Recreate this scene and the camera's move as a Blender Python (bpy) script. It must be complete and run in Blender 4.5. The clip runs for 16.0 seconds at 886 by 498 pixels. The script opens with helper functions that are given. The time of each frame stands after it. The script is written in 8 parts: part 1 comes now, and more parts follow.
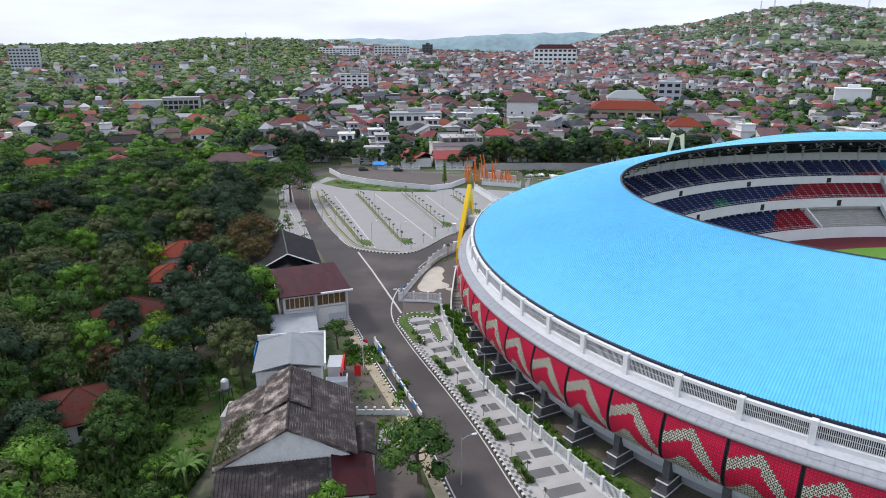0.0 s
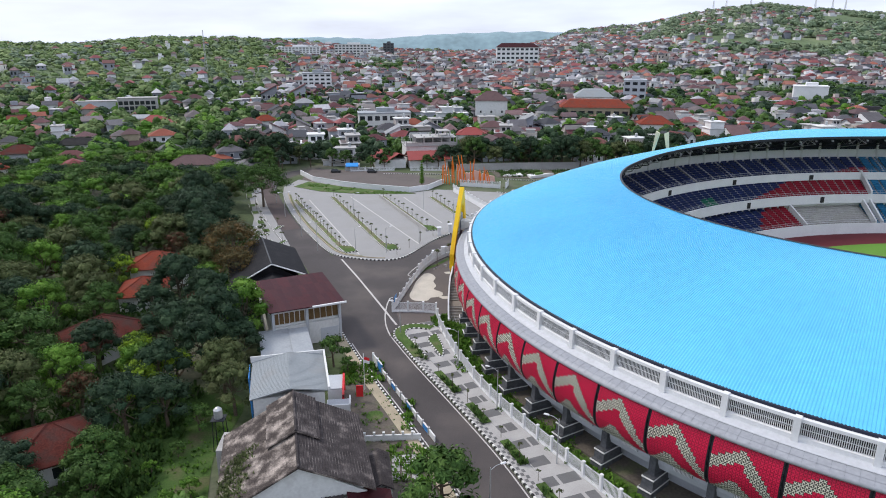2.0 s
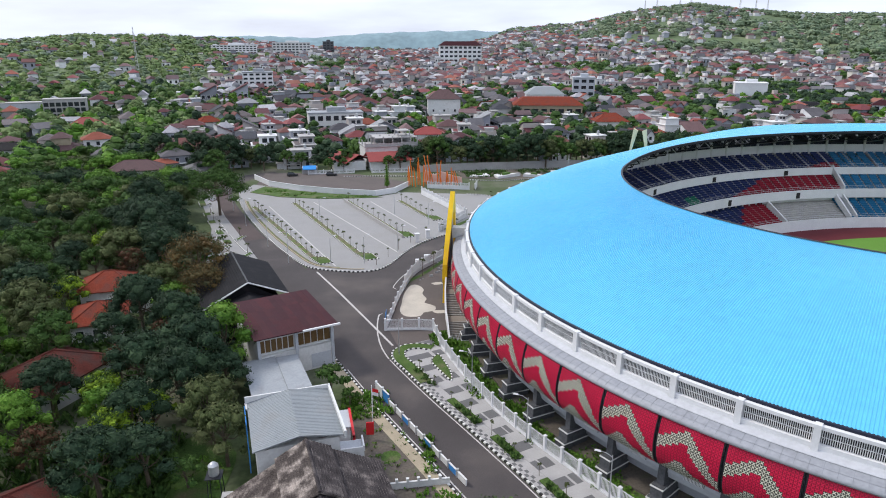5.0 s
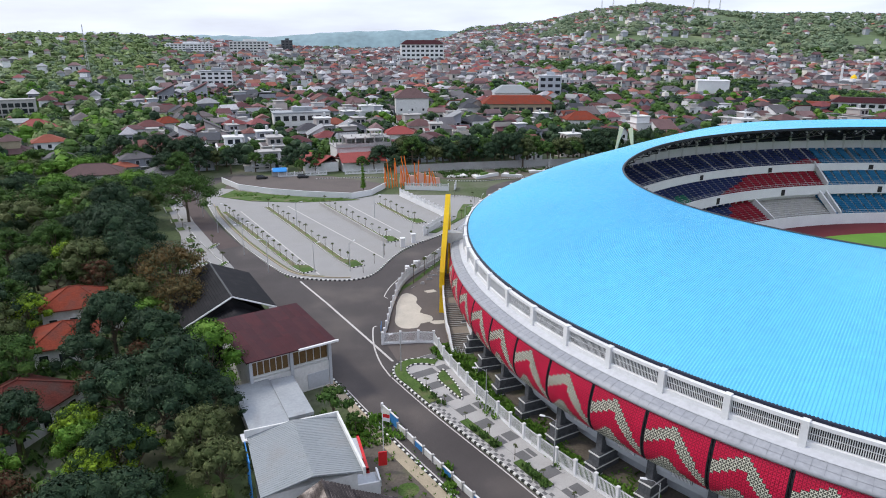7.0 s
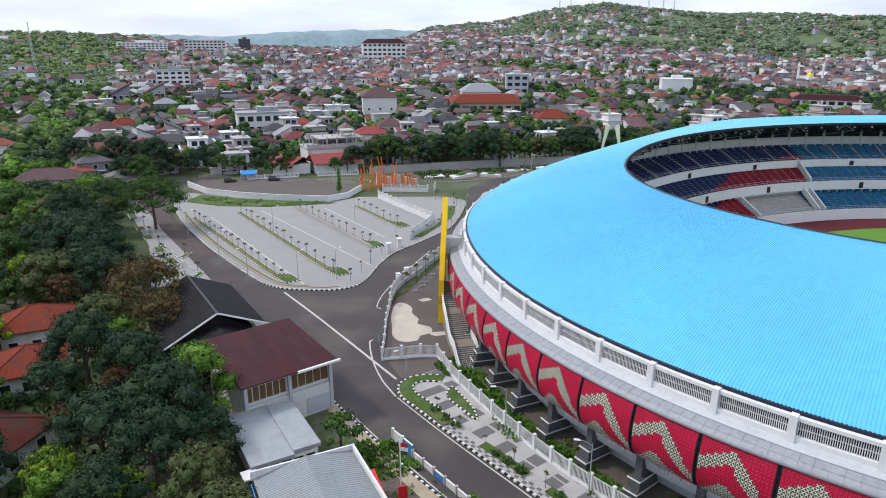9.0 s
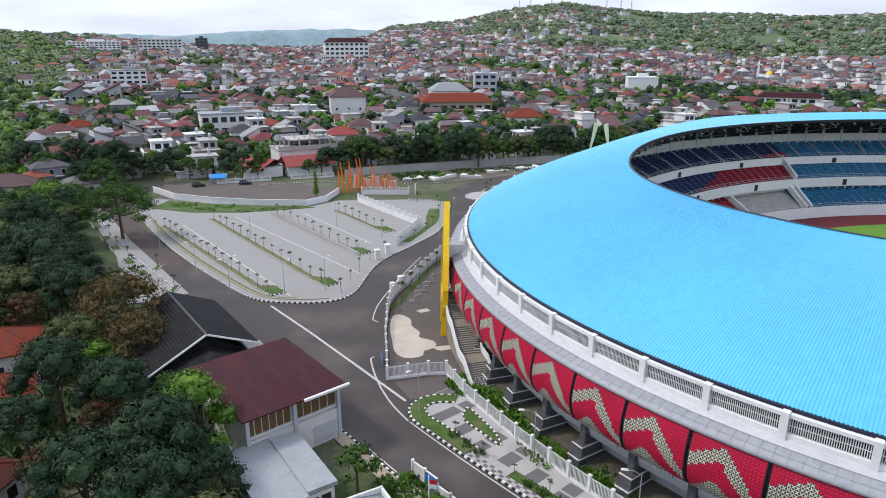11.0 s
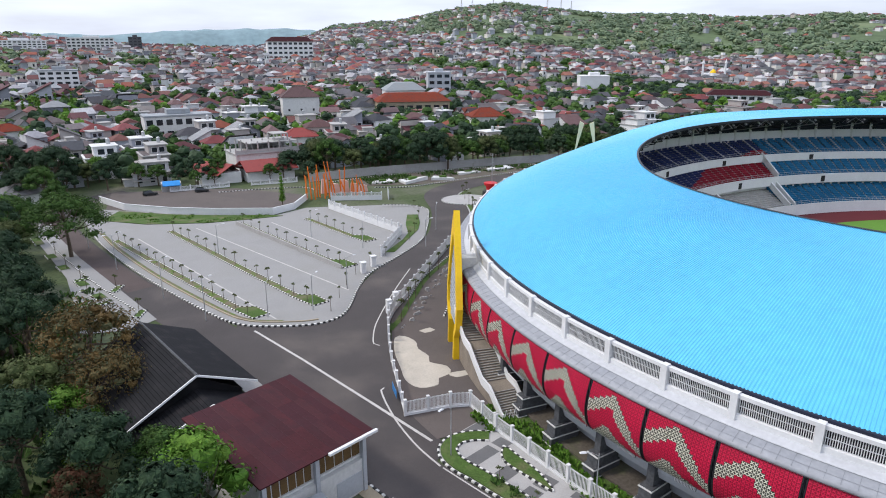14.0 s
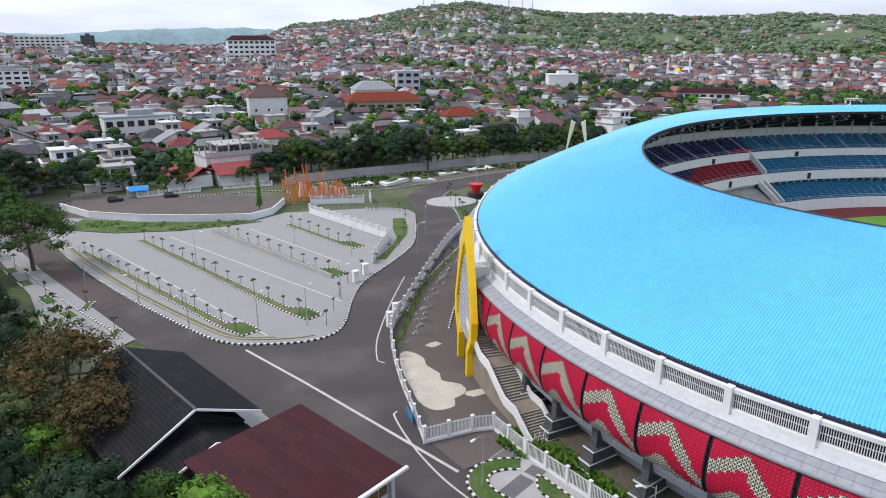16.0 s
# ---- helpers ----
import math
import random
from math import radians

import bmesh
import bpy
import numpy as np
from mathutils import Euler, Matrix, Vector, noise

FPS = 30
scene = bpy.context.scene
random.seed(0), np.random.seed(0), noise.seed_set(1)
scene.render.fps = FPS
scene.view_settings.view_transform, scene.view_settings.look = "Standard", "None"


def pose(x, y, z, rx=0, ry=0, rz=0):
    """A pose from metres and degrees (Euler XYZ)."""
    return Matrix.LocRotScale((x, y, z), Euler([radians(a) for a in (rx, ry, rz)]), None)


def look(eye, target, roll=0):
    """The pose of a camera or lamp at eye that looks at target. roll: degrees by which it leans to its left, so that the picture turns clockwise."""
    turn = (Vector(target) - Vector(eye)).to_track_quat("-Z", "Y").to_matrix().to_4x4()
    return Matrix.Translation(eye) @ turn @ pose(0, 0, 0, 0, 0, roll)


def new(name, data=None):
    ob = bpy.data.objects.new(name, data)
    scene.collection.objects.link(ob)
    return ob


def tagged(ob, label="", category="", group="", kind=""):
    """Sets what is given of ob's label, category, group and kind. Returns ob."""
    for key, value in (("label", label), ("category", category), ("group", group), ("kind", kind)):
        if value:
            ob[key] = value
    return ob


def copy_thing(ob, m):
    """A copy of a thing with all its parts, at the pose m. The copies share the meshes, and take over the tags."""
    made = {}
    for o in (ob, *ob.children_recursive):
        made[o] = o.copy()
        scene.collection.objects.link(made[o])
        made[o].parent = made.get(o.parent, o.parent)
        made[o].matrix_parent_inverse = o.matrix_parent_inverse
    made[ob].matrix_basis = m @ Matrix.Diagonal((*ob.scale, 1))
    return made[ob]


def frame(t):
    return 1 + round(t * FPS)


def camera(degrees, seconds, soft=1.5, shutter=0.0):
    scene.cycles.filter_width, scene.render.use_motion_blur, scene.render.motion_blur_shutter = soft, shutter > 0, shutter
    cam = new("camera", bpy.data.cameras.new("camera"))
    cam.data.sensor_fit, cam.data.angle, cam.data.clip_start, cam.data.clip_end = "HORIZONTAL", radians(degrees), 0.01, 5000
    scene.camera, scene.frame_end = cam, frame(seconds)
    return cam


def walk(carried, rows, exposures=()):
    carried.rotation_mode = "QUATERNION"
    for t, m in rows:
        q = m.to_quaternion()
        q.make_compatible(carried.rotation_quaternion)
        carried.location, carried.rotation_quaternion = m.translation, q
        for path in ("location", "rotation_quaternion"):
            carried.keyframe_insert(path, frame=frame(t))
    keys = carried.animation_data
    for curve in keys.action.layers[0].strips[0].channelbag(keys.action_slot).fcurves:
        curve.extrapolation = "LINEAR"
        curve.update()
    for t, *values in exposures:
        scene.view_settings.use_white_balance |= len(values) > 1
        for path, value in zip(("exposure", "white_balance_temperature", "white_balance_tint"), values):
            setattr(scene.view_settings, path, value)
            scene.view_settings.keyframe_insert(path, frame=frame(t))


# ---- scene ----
cam = camera(68.36, 16.0, soft=1.0)
PATH = [
    (0, pose(0.000, 0.000, 50.000, 72.904, 0, -0.002)),
    (1.5, pose(-4.995, 5.270, 49.603, 72.848, 0, -2.703)),
    (3.5, pose(-11.346, 12.801, 48.933, 72.795, 0, -6.346)),
    (7, pose(-20.856, 27.353, 47.303, 72.731, 0, -12.680)),
    (9, pose(-25.451, 36.024, 46.252, 72.712, 0, -16.264)),
    (12.5, pose(-32.438, 51.780, 44.873, 72.690, 0, -22.319)),
    (14.5, pose(-35.622, 60.974, 44.048, 72.706, 0, -25.684)),
    (16, pose(-37.670, 67.919, 43.424, 72.674, 0, -28.206)),
]
walk(cam, PATH)

# ---- light ----
SUN_AZ, SUN_EL = radians(-62), radians(48)      # azimuth clockwise from +y
world = bpy.data.worlds.new("sky")
scene.world = world
world.use_nodes = True
wn, wl = world.node_tree.nodes, world.node_tree.links
wn.clear()
w_out = wn.new("ShaderNodeOutputWorld")
w_bg = wn.new("ShaderNodeBackground")
w_sky = wn.new("ShaderNodeTexSky")
w_sky.sky_type, w_sky.sun_disc = "NISHITA", False
w_sky.sun_elevation, w_sky.sun_rotation = SUN_EL, SUN_AZ
w_sky.air_density, w_sky.dust_density, w_sky.ozone_density = 1.0, 2.5, 1.2
w_co = wn.new("ShaderNodeTexCoord")
w_map = wn.new("ShaderNodeMapping")
w_map.inputs["Scale"].default_value = (1.6, 1.6, 9.0)
w_noise = wn.new("ShaderNodeTexNoise")
w_noise.inputs["Scale"].default_value, w_noise.inputs["Detail"].default_value = 2.2, 7.0
w_ramp = wn.new("ShaderNodeValToRGB")
w_ramp.color_ramp.elements[0].position, w_ramp.color_ramp.elements[1].position = 0.36, 0.66
w_mix = wn.new("ShaderNodeMix")
w_mix.data_type = "RGBA"
w_mix.inputs["B"].default_value = (9.3, 10.1, 12.2, 1)
w_scale = wn.new("ShaderNodeMapRange")
w_scale.inputs["To Min"].default_value, w_scale.inputs["To Max"].default_value = 0.60, 0.98
wl.new(w_co.outputs["Generated"], w_map.inputs["Vector"])
wl.new(w_map.outputs["Vector"], w_noise.inputs["Vector"])
wl.new(w_noise.outputs["Fac"], w_ramp.inputs["Fac"])
wl.new(w_ramp.outputs["Color"], w_scale.inputs["Value"])
wl.new(w_scale.outputs["Result"], w_mix.inputs["Factor"])
wl.new(w_sky.outputs["Color"], w_mix.inputs["A"])
# hazy sky, brighter towards the zenith
w_sep = wn.new("ShaderNodeSeparateXYZ")
w_up = wn.new("ShaderNodeMapRange")
w_up.inputs["To Min"].default_value, w_up.inputs["To Max"].default_value = 1.08, 1.40
w_mul = wn.new("ShaderNodeVectorMath")
w_mul.operation = "SCALE"
wl.new(w_co.outputs["Generated"], w_sep.inputs["Vector"])
wl.new(w_sep.outputs["Z"], w_up.inputs["Value"])
wl.new(w_mix.outputs["Result"], w_mul.inputs[0])
wl.new(w_up.outputs["Result"], w_mul.inputs["Scale"])
wl.new(w_mul.outputs["Vector"], w_bg.inputs["Color"])
wl.new(w_bg.outputs["Background"], w_out.inputs["Surface"])
w_bg.inputs["Strength"].default_value = 0.100

sun = new("sun", bpy.data.lights.new("sun", "SUN"))
sun.data.energy, sun.data.angle, sun.data.color = 2.2, radians(10), (1.0, 0.94, 0.85)
sun.matrix_world = look((math.sin(SUN_AZ) * math.cos(SUN_EL) * 100, math.cos(SUN_AZ) * math.cos(SUN_EL) * 100, math.sin(SUN_EL) * 100), (0, 0, 0))


# ---- materials ----
def mat(name, color, rough=0.8, metal=0.0, var=0.25, scale=0.6, fine=6.0, bump=0.15, other=None, mixed=0.5, picks=None, by="object", spec=0.3):
    """A procedural surface. Coarse and fine noise vary the colour; other is a second colour in stains;
    picks are alternative colours chosen per object or per island."""
    m = bpy.data.materials.new(name)
    m.use_nodes = True
    n, l = m.node_tree.nodes, m.node_tree.links
    b = n["Principled BSDF"]
    b.inputs["Roughness"].default_value, b.inputs["Metallic"].default_value = rough, metal
    b.inputs["Specular IOR Level"].default_value = spec
    geo = n.new("ShaderNodeNewGeometry")
    big, small = n.new("ShaderNodeTexNoise"), n.new("ShaderNodeTexNoise")
    big.inputs["Scale"].default_value, big.inputs["Detail"].default_value = scale, 5
    small.inputs["Scale"].default_value, small.inputs["Detail"].default_value = fine, 4
    for t in (big, small):
        l.new(geo.outputs["Position"], t.inputs["Vector"])
    base = n.new("ShaderNodeRGB").outputs[0]
    base.default_value = (*color, 1)
    if picks:
        ramp = n.new("ShaderNodeValToRGB")
        ramp.color_ramp.interpolation = "CONSTANT"
        ramp.color_ramp.elements[0].color = (*picks[0], 1)
        ramp.color_ramp.elements[1].position, ramp.color_ramp.elements[1].color = 1 / len(picks), (*picks[1], 1)
        for i, c in enumerate(picks[2:], 2):
            e = ramp.color_ramp.elements.new(i / len(picks))
            e.color = (*c, 1)
        src = n.new("ShaderNodeObjectInfo").outputs["Random"] if by == "object" else geo.outputs["Random Per Island"]
        l.new(src, ramp.inputs["Fac"])
        base = ramp.outputs["Color"]
    if other:
        r = n.new("ShaderNodeValToRGB")
        r.color_ramp.elements[0].position, r.color_ramp.elements[1].position = 1 - mixed - 0.08, 1 - mixed + 0.12
        l.new(big.outputs["Fac"], r.inputs["Fac"])
        mx = n.new("ShaderNodeMix")
        mx.data_type = "RGBA"
        l.new(r.outputs["Color"], mx.inputs["Factor"])
        l.new(base, mx.inputs["A"])
        mx.inputs["B"].default_value = (*other, 1)
        base = mx.outputs["Result"]
    add = n.new("ShaderNodeMath")
    add.operation = "ADD"
    l.new(big.outputs["Fac"], add.inputs[0])
    l.new(small.outputs["Fac"], add.inputs[1])
    rng = n.new("ShaderNodeMapRange")
    rng.inputs["From Min"].default_value, rng.inputs["From Max"].default_value = 0.6, 1.4
    rng.inputs["To Min"].default_value, rng.inputs["To Max"].default_value = 1 - var, 1 + var
    l.new(add.outputs[0], rng.inputs["Value"])
    mul = n.new("ShaderNodeVectorMath")
    mul.operation = "SCALE"
    l.new(base, mul.inputs[0])
    l.new(rng.outputs["Result"], mul.inputs["Scale"])
    l.new(mul.outputs["Vector"], b.inputs["Base Color"])
    if bump:
        bp = n.new("ShaderNodeBump")
        bp.inputs["Strength"].default_value, bp.inputs["Distance"].default_value = bump, 0.05
        l.new(small.outputs["Fac"], bp.inputs["Height"])
        l.new(bp.outputs["Normal"], b.inputs["Normal"])
    return m


M = {}
M["earth"] = mat("earth", (0.062, 0.085, 0.034), 0.95, scale=0.035, fine=1.2, var=0.45, other=(0.125, 0.115, 0.095), mixed=0.42)
M["grass"] = mat("grass", (0.060, 0.108, 0.022), 0.95, scale=0.3, fine=5, var=0.55, other=(0.10, 0.095, 0.050), mixed=0.42)
M["rough_grass"] = mat("rough_grass", (0.046, 0.090, 0.017), 0.95, scale=0.25, fine=4, var=0.5, other=(0.075, 0.062, 0.035), mixed=0.42)
M["bed_soil"] = mat("bed_soil", (0.17, 0.145, 0.095), 0.95, scale=0.7, fine=5, var=0.4, other=(0.085, 0.13, 0.028), mixed=0.5)
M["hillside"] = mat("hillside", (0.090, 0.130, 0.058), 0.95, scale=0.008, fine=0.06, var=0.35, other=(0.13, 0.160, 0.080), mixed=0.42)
M["lawn"] = mat("lawn", (0.10, 0.22, 0.03), 0.95, scale=0.1, fine=3, var=0.2)
M["soil"] = mat("soil", (0.108, 0.092, 0.076), 0.95, scale=0.25, fine=3, var=0.4, other=(0.075, 0.095, 0.035), mixed=0.38)
M["asphalt"] = mat("asphalt", (0.066, 0.058, 0.057), 0.9, scale=0.09, fine=14, var=0.3, other=(0.088, 0.076, 0.070), mixed=0.42)
M["old_asphalt"] = mat("old_asphalt", (0.118, 0.099, 0.091), 0.93, scale=0.12, fine=7, var=0.25, other=(0.092, 0.078, 0.072), mixed=0.5)
M["red_asphalt"] = mat("red_asphalt", (0.082, 0.062, 0.058), 0.9, scale=0.15, fine=9, var=0.25)
M["pavers"] = mat("pavers", (0.275, 0.27, 0.265), 0.85, scale=0.12, fine=4.5, var=0.16, other=(0.24, 0.235, 0.225), mixed=0.45)
M["tile_light"] = mat("tile_light", (0.36, 0.35, 0.34), 0.8, scale=0.4, fine=6, var=0.16)
M["tile_dark"] = mat("tile_dark", (0.13, 0.128, 0.13), 0.8, scale=0.4, fine=6, var=0.2)
M["tan"] = mat("tan", (0.33, 0.28, 0.20), 0.85, scale=0.5, fine=6, var=0.2)
M["sand"] = mat("sand", (0.46, 0.42, 0.36), 0.95, scale=0.4, fine=5, var=0.18)
M["white"] = mat("white", (0.68, 0.68, 0.685), 0.6, scale=0.3, fine=3, var=0.09, bump=0.05)
M["line"] = mat("line", (0.46, 0.44, 0.42), 0.8, scale=1.2, fine=8, var=0.2, bump=0.05)
M["black"] = mat("black", (0.025, 0.025, 0.025), 0.7, scale=1, fine=8, var=0.3)
M["kerb_white"] = mat("kerb_white", (0.66, 0.65, 0.62), 0.75, scale=1, fine=8, var=0.2)
M["concrete"] = mat("concrete", (0.36, 0.35, 0.34), 0.85, scale=0.25, fine=4, var=0.22, other=(0.26, 0.25, 0.24), mixed=0.35)
M["ledge"] = mat("ledge", (0.30, 0.31, 0.335), 0.5, metal=0.0, scale=0.35, fine=2, var=0.2, other=(0.245, 0.255, 0.28), mixed=0.42)
M["skirt"] = mat("skirt", (0.47, 0.48, 0.505), 0.55, scale=0.3, fine=2, var=0.14, other=(0.39, 0.40, 0.425), mixed=0.35, bump=0.04)
M["seam"] = mat("seam", (0.215, 0.22, 0.24), 0.6)
M["gutter"] = mat("gutter", (0.010, 0.014, 0.032), 0.5, scale=0.5, fine=4, var=0.3)
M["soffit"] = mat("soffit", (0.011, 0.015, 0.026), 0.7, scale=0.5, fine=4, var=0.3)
M["stair"] = mat("stair", (0.23, 0.195, 0.16), 0.9, scale=0.5, fine=5, var=0.3)
M["wall_grey"] = mat("wall_grey", (0.42, 0.44, 0.47), 0.75, scale=0.3, fine=4, var=0.12)
M["stone"] = mat("stone", (0.075, 0.078, 0.085), 0.7, scale=1.5, fine=4, var=0.45)
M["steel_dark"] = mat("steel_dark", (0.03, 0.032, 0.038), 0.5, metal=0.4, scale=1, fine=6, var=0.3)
M["steel"] = mat("steel", (0.45, 0.46, 0.47), 0.45, metal=0.6, scale=1, fine=6, var=0.15)
M["roof_blue"] = mat("roof_blue", (0.095, 0.45, 0.70), 0.42, scale=0.06, fine=0.9, var=0.10, bump=0.0, spec=0.5)
M["tile_red"] = mat("tile_red", (0.60, 0.016, 0.066), 0.5, scale=0.5, fine=5, var=0.16, bump=0.05)
# darker red for the shade in the openings of the red tiles
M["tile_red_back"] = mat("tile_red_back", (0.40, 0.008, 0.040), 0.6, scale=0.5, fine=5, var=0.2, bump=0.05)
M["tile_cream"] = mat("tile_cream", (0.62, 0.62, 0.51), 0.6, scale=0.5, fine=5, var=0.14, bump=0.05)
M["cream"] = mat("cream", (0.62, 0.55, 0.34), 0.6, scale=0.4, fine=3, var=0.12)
# dark tone for the shade in the openings of the cream tiles
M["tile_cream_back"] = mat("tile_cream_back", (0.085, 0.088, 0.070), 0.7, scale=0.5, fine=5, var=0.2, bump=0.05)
M["seat_blue"] = mat("seat_blue", (0.011, 0.022, 0.085), 0.5, scale=0.6, fine=3, var=0.25)
M["seat_red"] = mat("seat_red", (0.22, 0.010, 0.024), 0.5, scale=0.6, fine=3, var=0.25)
M["seat_teal"] = mat("seat_teal", (0.014, 0.13, 0.25), 0.5, scale=0.6, fine=3, var=0.2)
M["seat_green"] = mat("seat_green", (0.012, 0.13, 0.075), 0.5, scale=0.6, fine=3, var=0.2)
M["bench"] = mat("bench", (0.34, 0.33, 0.31), 0.85, scale=0.6, fine=3, var=0.2)
M["track"] = mat("track", (0.095, 0.013, 0.018), 0.85, scale=0.1, fine=3, var=0.15)
M["yellow"] = mat("yellow", (0.80, 0.50, 0.012), 0.5, scale=0.4, fine=3, var=0.1, bump=0.03)
M["orange"] = mat("orange", (0.72, 0.17, 0.015), 0.5, scale=0.4, fine=3, var=0.12)
M["pink"] = mat("pink", (0.66, 0.42, 0.36), 0.7, scale=0.4, fine=3, var=0.12)
M["paint_red"] = mat("paint_red", (0.55, 0.02, 0.025), 0.5, scale=0.5, fine=4, var=0.12)
M["paint_blue"] = mat("paint_blue", (0.04, 0.20, 0.48), 0.6, scale=0.5, fine=4, var=0.2)
M["awning_blue"] = mat("awning_blue", (0.03, 0.25, 0.62), 0.6, scale=0.5, fine=4, var=0.12)
M["bright_roof"] = mat("bright_roof", (0.24, 0.045, 0.04), 0.7, scale=0.4, fine=4, var=0.25, other=(0.17, 0.035, 0.03), mixed=0.4)
M["maroon"] = mat("maroon", (0.044, 0.009, 0.012), 0.62, scale=0.5, fine=5, var=0.25, other=(0.030, 0.009, 0.012), mixed=0.45, spec=0.12)
M["maroon_sheet"] = mat("maroon_sheet", (0.05, 0.01, 0.013), 0.6, scale=0.5, fine=5, var=0.3, other=(0.034, 0.010, 0.013), mixed=0.42, picks=[(0.050, 0.010, 0.013), (0.058, 0.012, 0.015), (0.044, 0.010, 0.014), (0.052, 0.013, 0.016), (0.040, 0.009, 0.012)], spec=0.15)
M["black_tile"] = mat("black_tile", (0.011, 0.011, 0.013), 0.7, scale=0.5, fine=7, var=0.35, other=(0.020, 0.018, 0.020), mixed=0.4, spec=0.12)
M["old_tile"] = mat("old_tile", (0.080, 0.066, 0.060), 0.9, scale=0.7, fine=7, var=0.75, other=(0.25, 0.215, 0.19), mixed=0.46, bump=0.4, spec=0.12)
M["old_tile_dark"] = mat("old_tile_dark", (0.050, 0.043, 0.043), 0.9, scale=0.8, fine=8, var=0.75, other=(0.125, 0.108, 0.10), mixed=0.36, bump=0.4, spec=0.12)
M["red_tile"] = mat("red_tile", (0.21, 0.045, 0.026), 0.9, scale=0.5, fine=5, var=0.45, other=(0.12, 0.038, 0.028), mixed=0.48, spec=0.1)
M["dark_red_tile"] = mat("dark_red_tile", (0.095, 0.026, 0.020), 0.9, scale=0.5, fine=5, var=0.45, other=(0.055, 0.028, 0.024), mixed=0.48, spec=0.1)
M["metal_roof"] = mat("metal_roof", (0.235, 0.255, 0.265), 0.6, metal=0.0, scale=0.25, fine=3, var=0.12, other=(0.22, 0.225, 0.225), mixed=0.4)
M["white_roof"] = mat("white_roof", (0.30, 0.32, 0.34), 0.7, scale=0.35, fine=3, var=0.16, other=(0.21, 0.215, 0.225), mixed=0.38)
M["plaster"] = mat("plaster", (0.60, 0.60, 0.59), 0.85, scale=0.35, fine=3, var=0.14, other=(0.42, 0.41, 0.40), mixed=0.35)
M["glass"] = mat("glass", (0.02, 0.024, 0.03), 0.12, scale=0.4, fine=2, var=0.3, bump=0, spec=0.6)
M["curtain"] = mat("curtain", (0.13, 0.078, 0.03), 0.8, scale=2, fine=6, var=0.25)
M["trunk"] = mat("trunk", (0.11, 0.085, 0.062), 0.95, scale=2, fine=9, var=0.4, bump=0.5)
ROOFS = [(0.080, 0.027, 0.031), (0.105, 0.038, 0.038), (0.085, 0.052, 0.055), (0.125, 0.072, 0.072), (0.052, 0.050, 0.058), (0.090, 0.084, 0.090), (0.135, 0.055, 0.048),
         (0.205, 0.058, 0.036), (0.068, 0.026, 0.030), (0.095, 0.050, 0.050), (0.040, 0.042, 0.050), (0.115, 0.096, 0.098), (0.155, 0.038, 0.040), (0.24, 0.245, 0.255)]
WALLS = [(0.52, 0.52, 0.53), (0.72, 0.72, 0.73), (0.38, 0.35, 0.34), (0.28, 0.29, 0.33), (0.46, 0.41, 0.38), (0.62, 0.62, 0.63), (0.20, 0.21, 0.24), (0.34, 0.36, 0.40)]
M["mauve_tile"] = mat("mauve_tile", (0.105, 0.062, 0.062), 0.85, scale=0.4, fine=4, var=0.3, other=(0.075, 0.045, 0.045), mixed=0.45)
M["house_roof"] = mat("house_roof", (0.2, 0.1, 0.1), 0.85, scale=0.3, fine=4, var=0.3, picks=ROOFS)
M["house_wall"] = mat("house_wall", (0.6, 0.6, 0.6), 0.85, scale=0.3, fine=3, var=0.15, picks=WALLS)
# near roof colours lifted to put the haze over the far town into them
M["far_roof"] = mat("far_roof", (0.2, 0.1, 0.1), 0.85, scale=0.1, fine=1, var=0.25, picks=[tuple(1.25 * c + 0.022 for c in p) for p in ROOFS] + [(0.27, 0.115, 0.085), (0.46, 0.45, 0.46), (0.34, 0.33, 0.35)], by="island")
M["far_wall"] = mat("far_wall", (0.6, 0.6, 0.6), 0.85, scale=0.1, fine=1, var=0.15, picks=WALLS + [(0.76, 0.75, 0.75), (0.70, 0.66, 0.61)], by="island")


def leaf_mat(name, a, b):
    return mat(name, a, 0.75, var=0.55, scale=0.25, fine=4.0, bump=0.3, picks=[a, tuple((p + q) / 2 for p, q in zip(a, b)), b, a], by="island", spec=0.2)


M["leaf_mid"] = leaf_mat("leaf_mid", (0.033, 0.074, 0.014), (0.064, 0.118, 0.024))
# far foliage: haze of the distance put into paler leaf colours
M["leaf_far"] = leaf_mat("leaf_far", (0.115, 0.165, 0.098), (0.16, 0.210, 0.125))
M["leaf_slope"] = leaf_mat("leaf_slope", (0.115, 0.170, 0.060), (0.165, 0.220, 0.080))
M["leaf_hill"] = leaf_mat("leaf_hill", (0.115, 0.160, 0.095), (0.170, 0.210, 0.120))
# pale blue-green stands for the haze before the distant ridge
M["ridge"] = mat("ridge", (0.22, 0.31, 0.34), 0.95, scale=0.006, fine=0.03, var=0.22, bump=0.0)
M["leaf_dark"] = leaf_mat("leaf_dark", (0.017, 0.038, 0.018), (0.034, 0.062, 0.028))
M["leaf_light"] = leaf_mat("leaf_light", (0.062, 0.145, 0.014), (0.110, 0.205, 0.027))
M["leaf_olive"] = leaf_mat("leaf_olive", (0.056, 0.076, 0.024), (0.088, 0.102, 0.038))
M["leaf_brown"] = leaf_mat("leaf_brown", (0.108, 0.068, 0.022), (0.070, 0.072, 0.032))
M["leaf_rust"] = leaf_mat("leaf_rust", (0.068, 0.028, 0.014), (0.035, 0.042, 0.015))
M["leaf_lime"] = leaf_mat("leaf_lime", (0.15, 0.23, 0.014), (0.032, 0.065, 0.012))


